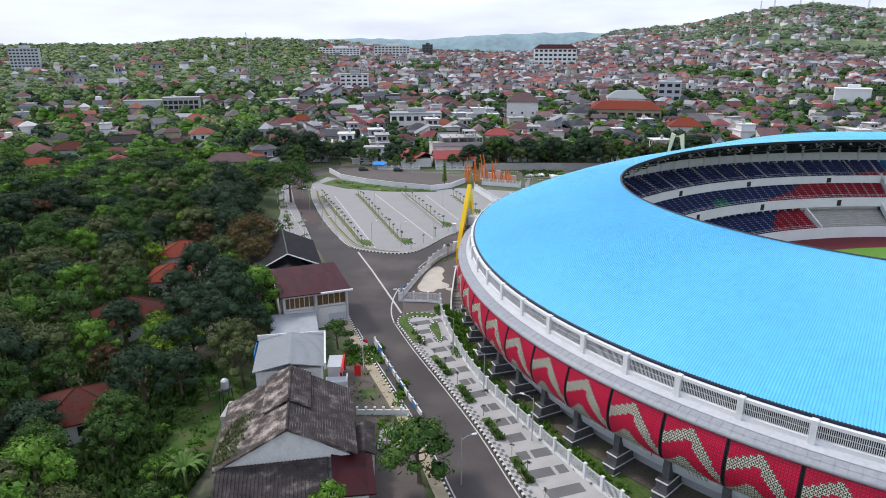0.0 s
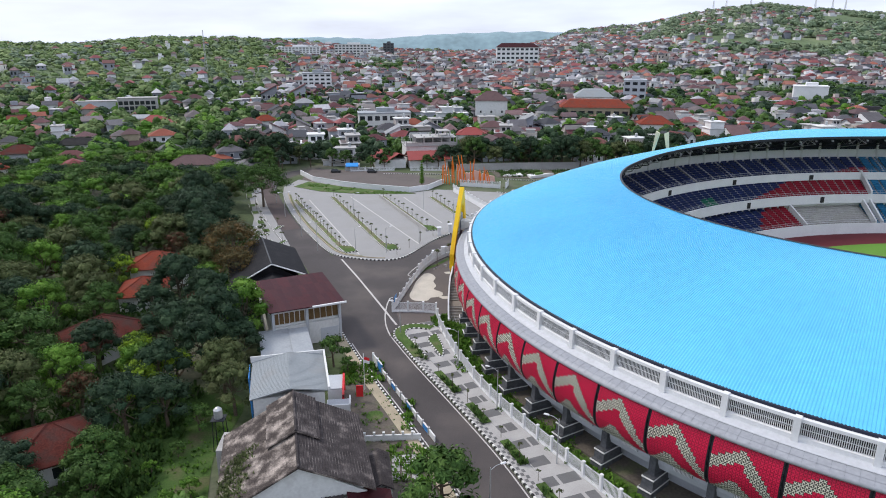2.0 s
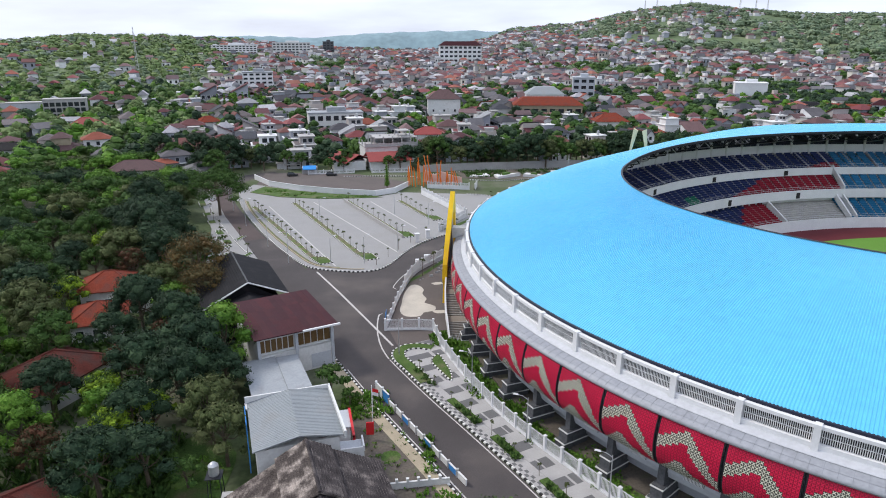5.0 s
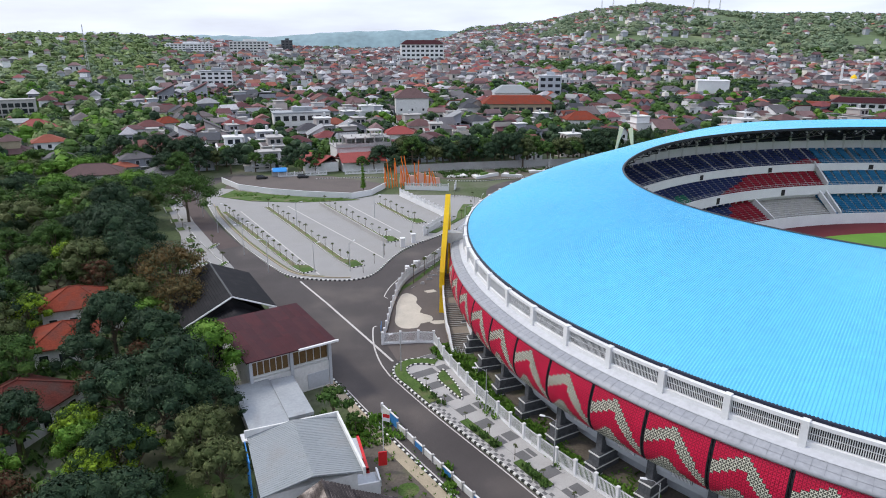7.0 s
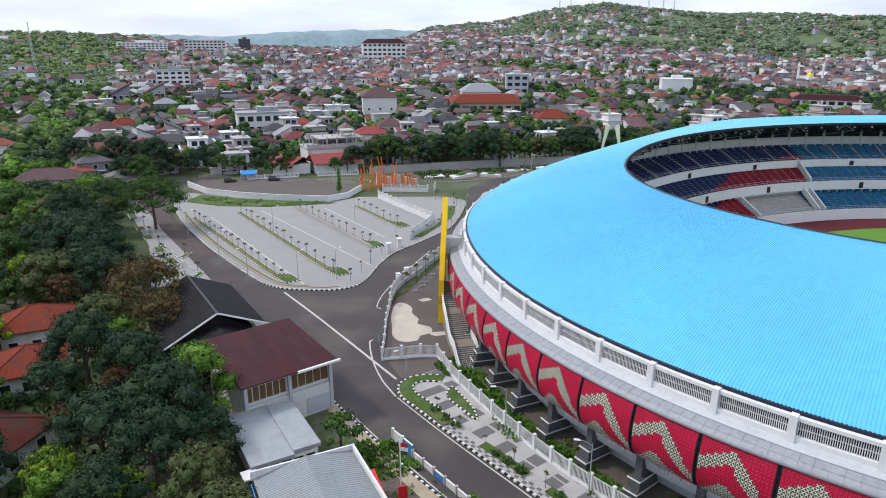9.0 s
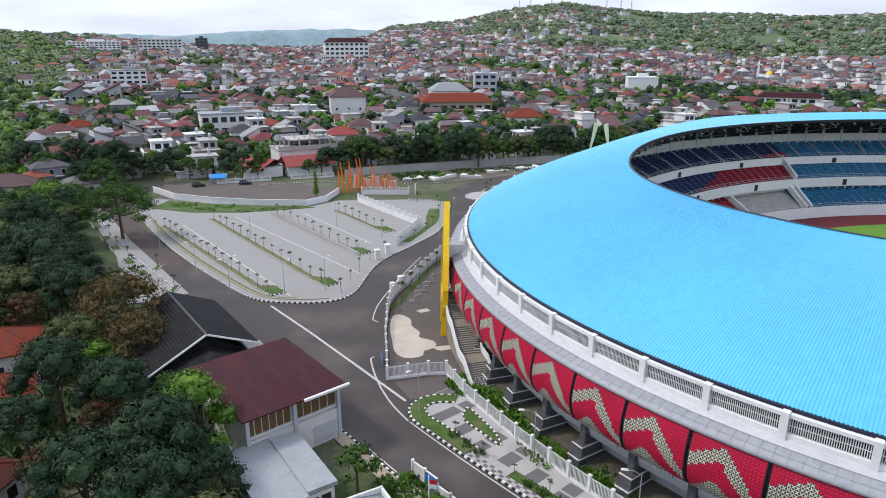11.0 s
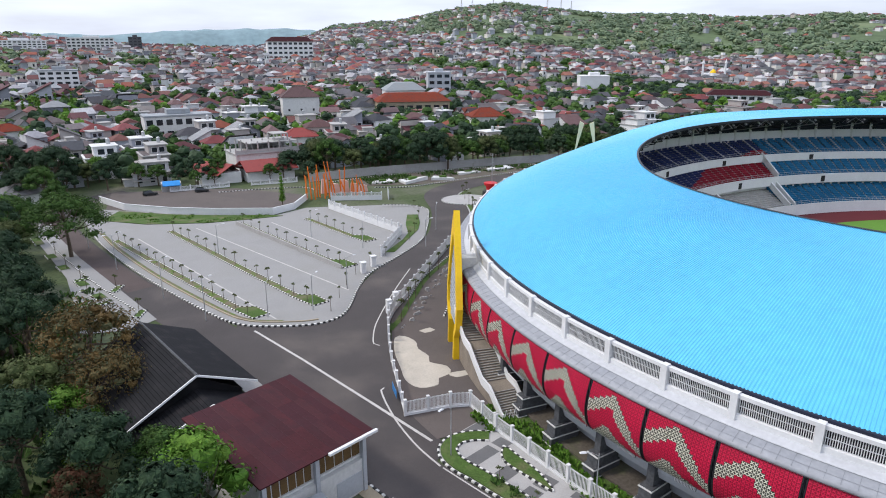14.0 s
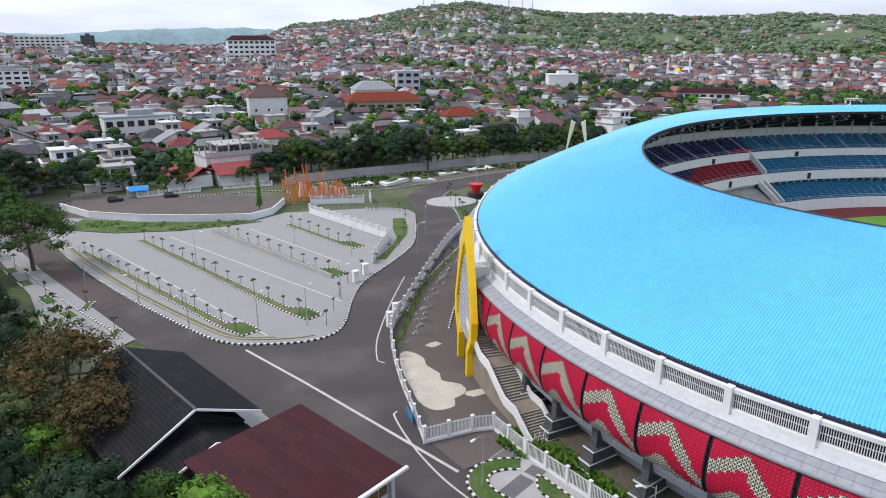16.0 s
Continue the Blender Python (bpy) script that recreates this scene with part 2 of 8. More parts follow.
# ---- mesh helpers ----
def mesh_of(name, verts, faces, idx=None, smooth=False):
    me = bpy.data.meshes.new(name)
    me.from_pydata([tuple(v) for v in verts], [], faces)
    if idx is not None:
        me.polygons.foreach_set("material_index", idx)
    if smooth:
        me.polygons.foreach_set("use_smooth", [True] * len(me.polygons))
    me.update()
    return me


class Geo:
    """Verts and faces gathered for one mesh."""

    def __init__(self):
        self.v, self.f, self.m = [], [], []

    def face(self, pts, m=0):
        k = len(self.v)
        self.v += [tuple(p) for p in pts]
        self.f.append(tuple(range(k, k + len(pts))))
        self.m.append(m)

    def hull(self, low, high, m=0, bottom=True, top_m=None):
        """A solid between two outlines of equal count (anticlockwise seen from above)."""
        k, n = len(self.v), len(low)
        self.v += [tuple(p) for p in low] + [tuple(p) for p in high]
        for i in range(n):
            j = (i + 1) % n
            self.f.append((k + i, k + j, k + n + j, k + n + i))
            self.m.append(m)
        self.f.append(tuple(range(k + n, k + 2 * n)))
        self.m.append(m if top_m is None else top_m)
        if bottom:
            self.f.append(tuple(range(k + n - 1, k - 1, -1)))
            self.m.append(m)

    def box(self, x0, x1, y0, y1, z0, z1, m=0, top_m=None):
        q = ((x0, y0), (x1, y0), (x1, y1), (x0, y1))
        self.hull([(*p, z0) for p in q], [(*p, z1) for p in q], m, True, top_m)

    def prism(self, pts, z0, z1, m=0, top_m=None):
        self.hull([(p[0], p[1], z0) for p in pts], [(p[0], p[1], z1) for p in pts], m, True, top_m)

    def bar(self, p, q, w, h, m=0):
        """A bar of width w and height h from p to q (both at the bar's middle)."""
        p, q = Vector(p), Vector(q)
        d = (q - p).normalized()
        side = d.cross(Vector((0, 0, 1)))
        side = side.normalized() if side.length > 1e-4 else Vector((1, 0, 0))
        up = side.cross(d).normalized()
        o = [side * sx * w / 2 + up * sz * h / 2 for sx, sz in ((-1, -1), (1, -1), (1, 1), (-1, 1))]
        k = len(self.v)
        self.v += [tuple(p + e) for e in o] + [tuple(q + e) for e in o]
        for i in range(4):
            j = (i + 1) % 4
            self.f.append((k + i, k + j, k + 4 + j, k + 4 + i))
        self.f += [(k + 3, k + 2, k + 1, k), (k + 4, k + 5, k + 6, k + 7)]
        self.m += [m] * 6

    def tube(self, pts, radii, n=8, m=0):
        k = len(self.v)
        pts = [Vector(p) for p in pts]
        for i, p in enumerate(pts):
            d = (pts[min(i + 1, len(pts) - 1)] - pts[max(i - 1, 0)]).normalized()
            a = d.cross(Vector((0.3, 1, 0.1))).normalized()
            b = d.cross(a)
            r = radii[i] if hasattr(radii, "__len__") else radii
            for j in range(n):
                t = 2 * math.pi * j / n
                self.v.append(tuple(p + a * r * math.cos(t) + b * r * math.sin(t)))
        for i in range(len(pts) - 1):
            for j in range(n):
                self.f.append((k + i * n + j, k + i * n + (j + 1) % n, k + (i + 1) * n + (j + 1) % n, k + (i + 1) * n + j))
                self.m.append(m)
        self.f += [tuple(k + j for j in range(n)), tuple(k + (len(pts) - 1) * n + n - 1 - j for j in range(n))]
        self.m += [m, m]

    def grid(self, rows, m=0, closed=False):
        k, n = len(self.v), len(rows[0])
        for r in rows:
            self.v += [tuple(p) for p in r]
        for i in range(len(rows) - 1):
            for j in range(n if closed else n - 1):
                a, b = k + i * n + j, k + i * n + (j + 1) % n
                self.f.append((a, b, b + n, a + n))
                self.m.append(m)

    def mesh(self, name, mats, smooth=False):
        me = mesh_of(name, self.v, self.f, self.m, smooth)
        for x in mats if isinstance(mats, (list, tuple)) else [mats]:
            me.materials.append(x)
        return me


def thing(name, label, category, at=(0, 0, 0), turn=0, group="", kind=""):
    ob = new(name)
    ob.matrix_world = pose(*at, 0, 0, turn)
    return tagged(ob, label, category, group, kind)


def part(name, geo, mats, parent=None, label="", kind="", smooth=False):
    ob = new(name, geo if isinstance(geo, bpy.types.Mesh) else geo.mesh(name, mats, smooth))
    if parent is not None:
        ob.parent = parent
    return tagged(ob, label, kind=kind)


def solid(name, geo, mats, label, category, kind="", group="", smooth=False):
    return tagged(part(name, geo, mats, None, label, kind, smooth), category=category, group=group)


def offset_line(pts, d):
    """The polyline moved by d to its left."""
    out = []
    for i, p in enumerate(pts):
        a, b = Vector(pts[max(i - 1, 0)]), Vector(pts[min(i + 1, len(pts) - 1)])
        t = (b - a).normalized()
        out.append((p[0] - t.y * d, p[1] + t.x * d))
    return out


def smooth_line(pts, step=2.0, closed=False):
    """A Catmull-Rom curve through the plan's points, sampled evenly."""
    P = [Vector(p) for p in pts]
    n = len(P)
    out = []
    for i in range(n if closed else n - 1):
        p0 = P[(i - 1) % n] if closed else P[max(i - 1, 0)]
        p1, p2 = P[i % n], P[(i + 1) % n]
        p3 = P[(i + 2) % n] if closed else P[min(i + 2, n - 1)]
        k = max(1, int((p2 - p1).length / step))
        for j in range(k):
            t = j / k
            out.append(0.5 * (2 * p1 + (p2 - p0) * t + (2 * p0 - 5 * p1 + 4 * p2 - p3) * t * t + (3 * p1 - p0 - 3 * p2 + p3) * t ** 3))
    if not closed:
        out.append(P[-1])
    return [(p.x, p.y) for p in out]


def along(pts, pitch):
    """Places at even steps along a polyline: (x, y, angle)."""
    out, carry = [], 0.0
    for a, b in zip(pts, pts[1:]):
        L = math.hypot(b[0] - a[0], b[1] - a[1])
        ang = math.atan2(b[1] - a[1], b[0] - a[0])
        s = carry
        while s < L:
            out.append((a[0] + (b[0] - a[0]) * s / L, a[1] + (b[1] - a[1]) * s / L, ang))
            s += pitch
        carry = s - L
    return out


def strip(pts, w0, w1, z, drop=0.0):
    """A flat ribbon between offsets w0 and w1 of a polyline."""
    g = Geo()
    a, b = offset_line(pts, w0), offset_line(pts, w1)
    if drop:
        g.grid([[(*p, z - drop) for p in a], [(*p, z) for p in a], [(*p, z) for p in b], [(*p, z - drop) for p in b]])
    else:
        g.grid([[(*p, z) for p in a], [(*p, z) for p in b]])
    return g


def flat(pts, z, drop=0.0):
    g = Geo()
    if drop:
        g.prism(pts, z - drop, z)
    else:
        g.face([(p[0], p[1], z) for p in pts])
    return g


def inside(x, y, poly):
    c, j = False, len(poly) - 1
    for i in range(len(poly)):
        (xi, yi), (xj, yj) = poly[i][:2], poly[j][:2]
        if (yi > y) != (yj > y) and x < (xj - xi) * (y - yi) / (yj - yi) + xi:
            c = not c
        j = i
    return c


# ---- ground ----
SKYLINE = [(-180, 0.0), (-60, 0.0), (-33, -0.003), (-26, -0.001), (-20, 0.0058), (-15, 0.003), (-10, 0.0005), (-4, -0.006), (2, -0.012), (8, -0.010), (12, 0.004), (14, 0.016),
           (16, 0.019), (19, 0.025), (22, 0.035), (25, 0.044), (28, 0.046), (31, 0.041), (34, 0.036), (40, 0.032), (47, 0.027), (50, 0.030), (61, 0.025), (80, 0.02), (110, 0.0), (180, 0.0)]


def lerp_table(table, x):
    for (a, p), (b, q) in zip(table, table[1:]):
        if a <= x <= b:
            return p + (q - p) * (x - a) / (b - a)
    return table[-1][1]


def smoothstep(t):
    t = min(max(t, 0), 1)
    return t * t * (3 - 2 * t)


def terrain(x, y):
    d, az = math.hypot(x, y), math.degrees(math.atan2(x, y))
    far = 1250 + 650 * smoothstep((az - 4) / 18)
    top = 50 + lerp_table(SKYLINE, az) * far
    foot = 330 + 110 * smoothstep((az - 14) / 14)
    z = top * smoothstep((d - foot) / (far - foot))
    if d > 330:
        w = min(1, (d - 330) / 500)
        z += w * (7 * noise.noise((x / 190, y / 190, 0.3)) + 3 * noise.noise((x / 70, y / 70, 1.3)))
    if d < 330:
        u, v = (x - 116.6) * 0.9744 + (y - 125.1) * 0.225, (y - 125.1) * 0.9744 - (x - 116.6) * 0.225
        if (u / 82) ** 2 + (v / 62) ** 2 < 1:
            z = -6
    if d > far:
        z -= 60 * smoothstep((d - far) / 900)
        ridge = 5 + 1500 * (0.0165 * math.exp(-((az - 9) / 9) ** 2) + 0.007 * math.exp(-((az + 8) / 6) ** 2))
        z = max(z, -6 + (ridge + 6) * smoothstep((d - 3000) / 1100) + 5 * noise.noise((x / 300, y / 300, 4)))
    return z


gg = Geo()
rings = [0.1] + [12 * 1.07 ** i for i in range(90)]
rings = [r for r in rings if r < 4700] + [4750]
gg.grid([[(r * math.sin(radians(a * 1.5)), r * math.cos(radians(a * 1.5)), terrain(r * math.sin(radians(a * 1.5)), r * math.cos(radians(a * 1.5))) - 0.06)
          for a in range(240)] for r in rings], closed=True)
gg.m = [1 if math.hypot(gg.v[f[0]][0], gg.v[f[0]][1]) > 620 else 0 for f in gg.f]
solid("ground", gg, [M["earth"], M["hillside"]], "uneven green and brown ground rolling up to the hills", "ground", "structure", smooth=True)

# ---- roads, kerbs, parking ----
ROAD = smooth_line([(30, 2), (18, 32), (9.5, 52), (5.2, 64), (1.5, 76), (-3.2, 88.5), (-9.3, 104), (-15.8, 123), (-22.5, 145), (-29.5, 165), (-38, 185), (-45.5, 206), (-53, 231), (-57, 252), (-52, 275), (-40, 284)], 3)
BRANCH = smooth_line([(-22, 140), (-14.5, 148.5), (-5, 154.5), (2.5, 164.5), (10, 174.5), (20, 184.5), (31, 195.5), (38.5, 209), (44, 222), (50, 240), (64, 250), (85, 255), (120, 259), (170, 262)], 3)
solid("road", strip(ROAD, -3.9, 3.9, 0.03), M["asphalt"], "dark asphalt road running past the stadium", "road", "structure")
solid("road_branch", strip(BRANCH[2:], -4.0, 6.5, 0.034), M["asphalt"], "dark asphalt road curving round the stadium", "road", "structure")
JUNCTION = [(-26, 152), (-21, 136), (-12.5, 113), (-7.6, 117), (-7.0, 120), (-7.8, 126), (-6.2, 134), (-4.0, 143), (-1.5, 152), (3.5, 160), (-4.5, 165), (-8, 159.5), (-13, 158.2), (-20, 161), (-24, 164)]
solid("junction", flat(JUNCTION, 0.038), M["asphalt"], "wide asphalt road junction", "road", "structure")
solid("road_worn", strip(ROAD[-34:-12], -3.4, 1.5, 0.036), M["red_asphalt"], "reddish worn asphalt of the road", "road", "structure")
solid("side_road", flat([(-46, 262), (-40, 255), (-18, 243), (-3, 238), (5, 243), (9, 258), (-8, 276), (-45, 286)], 0.043), M["old_asphalt"], "old grey asphalt yard behind the white wall", "road", "structure")
solid("plaza", flat([(-8.4, 126.5), (-4.6, 142.5), (0.3, 155.2), (7.2, 164.2), (17.5, 177), (31.5, 194), (44, 205), (52, 196), (36, 186), (22, 168), (10, 150), (3, 128), (0.5, 119.5), (-7.5, 119.5)], 0.045), M["old_asphalt"],
      "bare grey-brown asphalt apron beside the stadium", "pavement", "structure")

# painted lines
LINE = [(-21.8, 159.8), (-17, 146.2), (-12.5, 132.6), (-8.2, 119.4)]
solid("road_line", strip(LINE, -0.2, 0.2, 0.052), M["line"], "worn white line across the junction", "road marking", "structure")
solid("road_line", strip(smooth_line([(-9.3, 114.6), (-10.1, 118.7), (-10.4, 122.6), (-10.4, 126), (-10.1, 130), (-9.6, 133.1), (-9.0, 133.5)], 1), -0.12, 0.12, 0.056), M["line"], "thin curved white line on the asphalt", "road marking", "structure")
solid("road_line", strip(offset_line(ROAD, -3.55)[2:38], -0.09, 0.09, 0.05), M["line"], "thin white edge line", "road marking", "structure")
solid("road_line", strip(offset_line(ROAD, 3.6)[2:38], -0.09, 0.09, 0.05), M["line"], "thin white edge line", "road marking", "structure")
solid("road_line", strip(smooth_line([(-5.2, 146.1), (-5.8, 147.2), (-3.9, 152.3), (-1.0, 157.5), (5.4, 167.5), (12.8, 178)], 1), -0.1, 0.1, 0.054), M["line"], "thin curved white line on the asphalt", "road marking", "structure")

KERB = {}


def kerb(name, pts, label, pitch=1.0, h=0.2, w=0.3, z=0.0, near=False, closed=False):
    """A kerb of black and white painted blocks."""
    pts = list(pts) + ([pts[0]] if closed else [])
    root = thing(name, label, "kerb", kind="structure")
    if near:
        if not KERB:
            for k, m in enumerate(("kerb_white", "black")):
                g = Geo()
                L, c = pitch / 2 - 0.02, 0.03
                g.hull([(-L / 2, -w / 2, 0), (L / 2, -w / 2, 0), (L / 2, w / 2, 0), (-L / 2, w / 2, 0)],
                       [(-L / 2 + c, -w / 2 + c, h), (L / 2 - c, -w / 2 + c, h), (L / 2 - c, w / 2 - c, h), (-L / 2 + c, w / 2 - c, h)], bottom=False)
                KERB[k] = g.mesh("block", M[m])
        for i, (x, y, a) in enumerate(along(pts, pitch / 2)):
            ob = part("block", KERB[i % 2], None, root)
            ob.matrix_basis = pose(x, y, z, 0, 0, math.degrees(a))
        return root
    g = Geo()
    for i, (x, y, a) in enumerate(along(pts, pitch / 2)):
        L, c, s = pitch / 2 - 0.02, math.cos(a), math.sin(a)
        q = [(x + c * u - s * v, y + s * u + c * v) for u, v in ((-L / 2, -w / 2), (L / 2, -w / 2), (L / 2, w / 2), (-L / 2, w / 2))]
        g.hull([(*p, z - 0.05) for p in q], [(*p, z + h) for p in q], i % 2, False)
    part("blocks", g, [M["kerb_white"], M["black"]], root, kind="stuff")
    return root


PARK = smooth_line([(-48.7, 236), (-45.5, 222), (-41.7, 208.6), (-37.3, 195), (-33.2, 183.9), (-27.2, 169.3), (-24.1, 163.8), (-20.5, 160.9), (-13.2, 158.2), (-8.4, 158.9), (-5.1, 162.6), (-0.5, 171.5), (4.7, 179), (13.7, 186.8),
                    (23, 196), (29.5, 207.4), (33.5, 216), (36.5, 223.5), (34.5, 229.5), (27, 234)], 1.5)
LOT = PARK + [(13, 238), (6, 240), (-4.3, 234.7), (-18.8, 241), (-36, 254), (-47, 262), (-50.5, 248)]
solid("parking_lot", flat(LOT, 0.06), M["pavers"], "pale grey paved parking lot with planted rows", "parking lot", "structure")
kerb("kerb", PARK, "black and white painted kerb round the parking lot", near=False, h=0.25, z=0.02)
solid("footway", strip(offset_line(PARK, 0.9), -0.65, 0.65, 0.13), M["pavers"], "narrow pale footway inside the kerb", "pavement", "structure")
WEST = [p for p in PARK if p[0] < -11]
solid("inner_kerb", strip(offset_line(WEST, 1.75), -0.14, 0.14, 0.28, 0.25), M["tan"], "plain tan kerb along the inside of the footway", "kerb", "structure")
solid("bed", strip(offset_line(WEST[2:-4], 2.25), -0.34, 0.34, 0.16, 0.1), M["bed_soil"], "narrow strip of soil and weeds inside the kerb", "planting bed", "structure")


def bed(a, b, w, label, tip=True):
    """A raised planting bed with a kerb and grass between two ends; the near end widens."""
    a, b = Vector(a), Vector(b)
    d = (b - a).normalized()
    n = Vector((-d.y, d.x))
    out = [a - n * w, b - d * 6 - n * w, b - n * (w if not tip else 0.2), b + n * (2.9 if tip else w), b - d * 4.5 + n * (2.9 if tip else w), b - d * 6.5 + n * w, a + n * w]
    pts = [(p.x, p.y) for p in out]
    kerb("bed_kerb", [*pts, pts[0]], "black and white kerb of a planting bed", pitch=0.9, h=0.18, w=0.22, z=0.06)
    solid("bed", flat([(p.x, p.y) for p in out], 0.19, 0.1), M["bed_soil"], label, "planting bed", "structure")
    if tip:
        q = [b - d * 6 - n * (w - 0.2), b - n * 0.4 - d * 0.2, b + n * 2.6 - d * 0.3, b - d * 4.3 + n * 2.6, b - d * 6 + n * 0.6]
        solid("lawn_patch", flat([(p.x, p.y) for p in q], 0.21, 0.05), M["grass"], "patch of bright grass at the end of a planting bed", "grass", "structure")
    return a, b, d, n


BEDS = [((-43.0, 226.0), (-21.0, 164.8)), ((-30.8, 229.5), (-10.3, 166.2)), ((-13.9, 230.2), (0.8, 184.0)), ((3.1, 227.5), (10.8, 200.2))]
for a, b in BEDS:
    bed(a, b, 0.75, "narrow grassy planting bed in the parking lot")
# painted bay lines between the beds
for a, b in (((-38.2, 225.8), (-17.7, 163.3)), ((-24.6, 229.9), (-2.2, 170.7)), ((-6.2, 227.7), (4.8, 192.6))):
    solid("bay_line", strip([a, b], -0.16, 0.16, 0.068), M["line"], "white painted line between parking rows", "road marking", "structure")
# retaining wall of the third row
g = Geo()
a, b = Vector(BEDS[2][0]), Vector(BEDS[2][1])
n = Vector((-(b - a).y, (b - a).x)).normalized()
g.prism([tuple(a - n * 1.1), tuple(b - n * 1.1), tuple(b - n * 0.8), tuple(a - n * 0.8)], 0, 0.9)
solid("low_wall", g, M["concrete"], "low grey retaining wall beside the planting bed", "wall", "structure")

solid("grass_strip", flat([(-36, 239), (-22, 234), (-12, 233.2), (-2, 233.2), (-4.6, 235.2), (-19, 241.5), (-30.5, 248), (-42.5, 257.5), (-46.8, 248)], 0.2, 0.1), M["grass"], "grassy strip below the white boundary wall", "grass", "structure")
solid("grass_strip", flat([(26, 205), (29, 211), (31.8, 219), (29, 220), (25, 211), (22.5, 203), (19, 198), (12, 190.5), (14, 190)], 0.2, 0.1), M["grass"], "grassy verge beside the kerb", "grass", "structure")

# white boundary wall of the parking lot
g = Geo()
for p, q in zip([(-47.8, 272.5), (-41, 258.5), (-30, 249), (-18.8, 242.3), (-4.3, 236), (2.6, 239.8)], [(-41, 258.5), (-30, 249), (-18.8, 242.3), (-4.3, 236), (2.6, 239.8), (8.8, 250.6)]):
    g.bar((*p, 0.9), (*q, 0.9), 0.25, 1.8)
    g.bar((*p, 1.86), (*q, 1.86), 0.36, 0.12)
solid("boundary_wall", g, M["white"], "white plastered boundary wall with a coping", "wall", "structure")

# small paved lot across the road
LOT2 = [(-36.0, 171.5), (-40.0, 168.5), (-47.4, 170.0), (-49.3, 186.0), (-51.5, 201), (-55.4, 216), (-59.2, 230.5), (-61, 246), (-58.4, 250), (-56.8, 240), (-50, 215), (-44, 196.5)]
solid("side_lot", flat(LOT2, 0.09), M["pavers"], "pale paved strip of parking beside the road", "parking lot", "structure")
kerb("kerb", [p for p in offset_line(ROAD, 4.1) if 176 < p[1] < 262], "black and white painted kerb beside the road", h=0.2, z=0.02)
for y0, y1 in ((184, 189.5), (193, 200), (205, 211), (216, 222), (228, 236)):
    pts = [p for p in offset_line(ROAD, 6.0) if y0 < p[1] < y1]
    if len(pts) > 1:
        solid("bed", strip(pts, -0.9, 0.9, 0.2, 0.15), M["grass"], "small grassy planting bed", "planting bed", "structure")
        kerb("bed_kerb", offset_line(pts, 1.0), "black and white kerb of a planting bed", pitch=0.9, h=0.2, w=0.2, z=0.09)

for x, y, turn_, L in ((-43.0, 176.3, 20, 2.6), (-44.8, 182.8, 15, 2.4), (-47.4, 191.6, 10, 2.6), (-42.4, 190.0, 70, 3.6), (-48.8, 198.5, 10, 2.4), (-38.6, 175.0, 70, 3.2)):
    c, d = math.cos(radians(turn_)), math.sin(radians(turn_))
    q = [(x + c * u - d * v, y + d * u + c * v) for u, v in ((-L / 2, -0.6), (L / 2, -0.6), (L / 2, 0.6), (-L / 2, 0.6))]
    solid("bed", flat(q, 0.22, 0.15), M["grass"], "small grassy planting bed", "planting bed", "structure")
    kerb("bed_kerb", [*q, q[0]], "black and white kerb of a planting bed", pitch=0.9, h=0.2, w=0.2, z=0.09)

# footway between the road and the stadium's fence
inner = [(p[0], p[1]) for p in offset_line(ROAD, -4.15) if 52 < p[1] < 112]
tip = smooth_line([(-8.0, 112.2), (-8.7, 115.0), (-8.2, 117.6), (-6.0, 119.3), (-3.2, 119.2), (-1.2, 118.2)], 0.7)
FENCE = [(-0.3, 118.2), (0.9, 110.8), (2.6, 102.5), (5.8, 91.5), (11.2, 79.3), (15.7, 70.2), (20.5, 62), (30, 49), (42, 38), (60, 28)]
FENCE_S = smooth_line(FENCE, 2.5)
walk_poly = inner[1:] + tip[1:] + [p for p in FENCE_S if p[1] > 54]
solid("footway_base", flat(walk_poly, 0.12), M["tile_light"], "pale concrete footway edge beside the road", "pavement", "structure")
near_line = inner + tip[1:]
kerb("kerb", [p for p in near_line if p[1] > 54], "black and white painted kerb along the road", near=True)
far_side = [p for p in offset_line(ROAD, 4.1) if 58 < p[1] < 134]
kerb("kerb", far_side, "black and white painted kerb along the road", near=True)
solid("verge", strip(far_side, 0.15, 1.7, 0.1), M["tan"], "narrow tan paved verge behind the kerb", "pavement", "structure")


def lane(t, off):
    """A place on the footway: y along the road, off from the road kerb towards the fence."""
    pts = inner
    i = min(range(len(pts)), key=lambda k: abs(pts[k][1] - t))
    a, b = Vector(pts[max(i - 1, 0)]), Vector(pts[min(i + 1, len(pts) - 1)])
    d = (b - a).normalized()
    f = (t - pts[i][1]) / d.y
    return Vector(pts[i]) + d * f + Vector((d.y, -d.x)) * off


def fence_off(t):
    """Width from the kerb to the fence at y = t."""
    best = 0
    for k in range(400):
        p = lane(t, k * 0.05)
        best = k * 0.05
        i = min(range(len(FENCE_S)), key=lambda j: (FENCE_S[j][0] - p.x) ** 2 + (FENCE_S[j][1] - p.y) ** 2)
        if (FENCE_S[i][0] - p.x) ** 2 + (FENCE_S[i][1] - p.y) ** 2 < 0.5 or p.x > lerp_table(sorted((q[1], q[0]) for q in FENCE_S), p.y):
            break
    return best


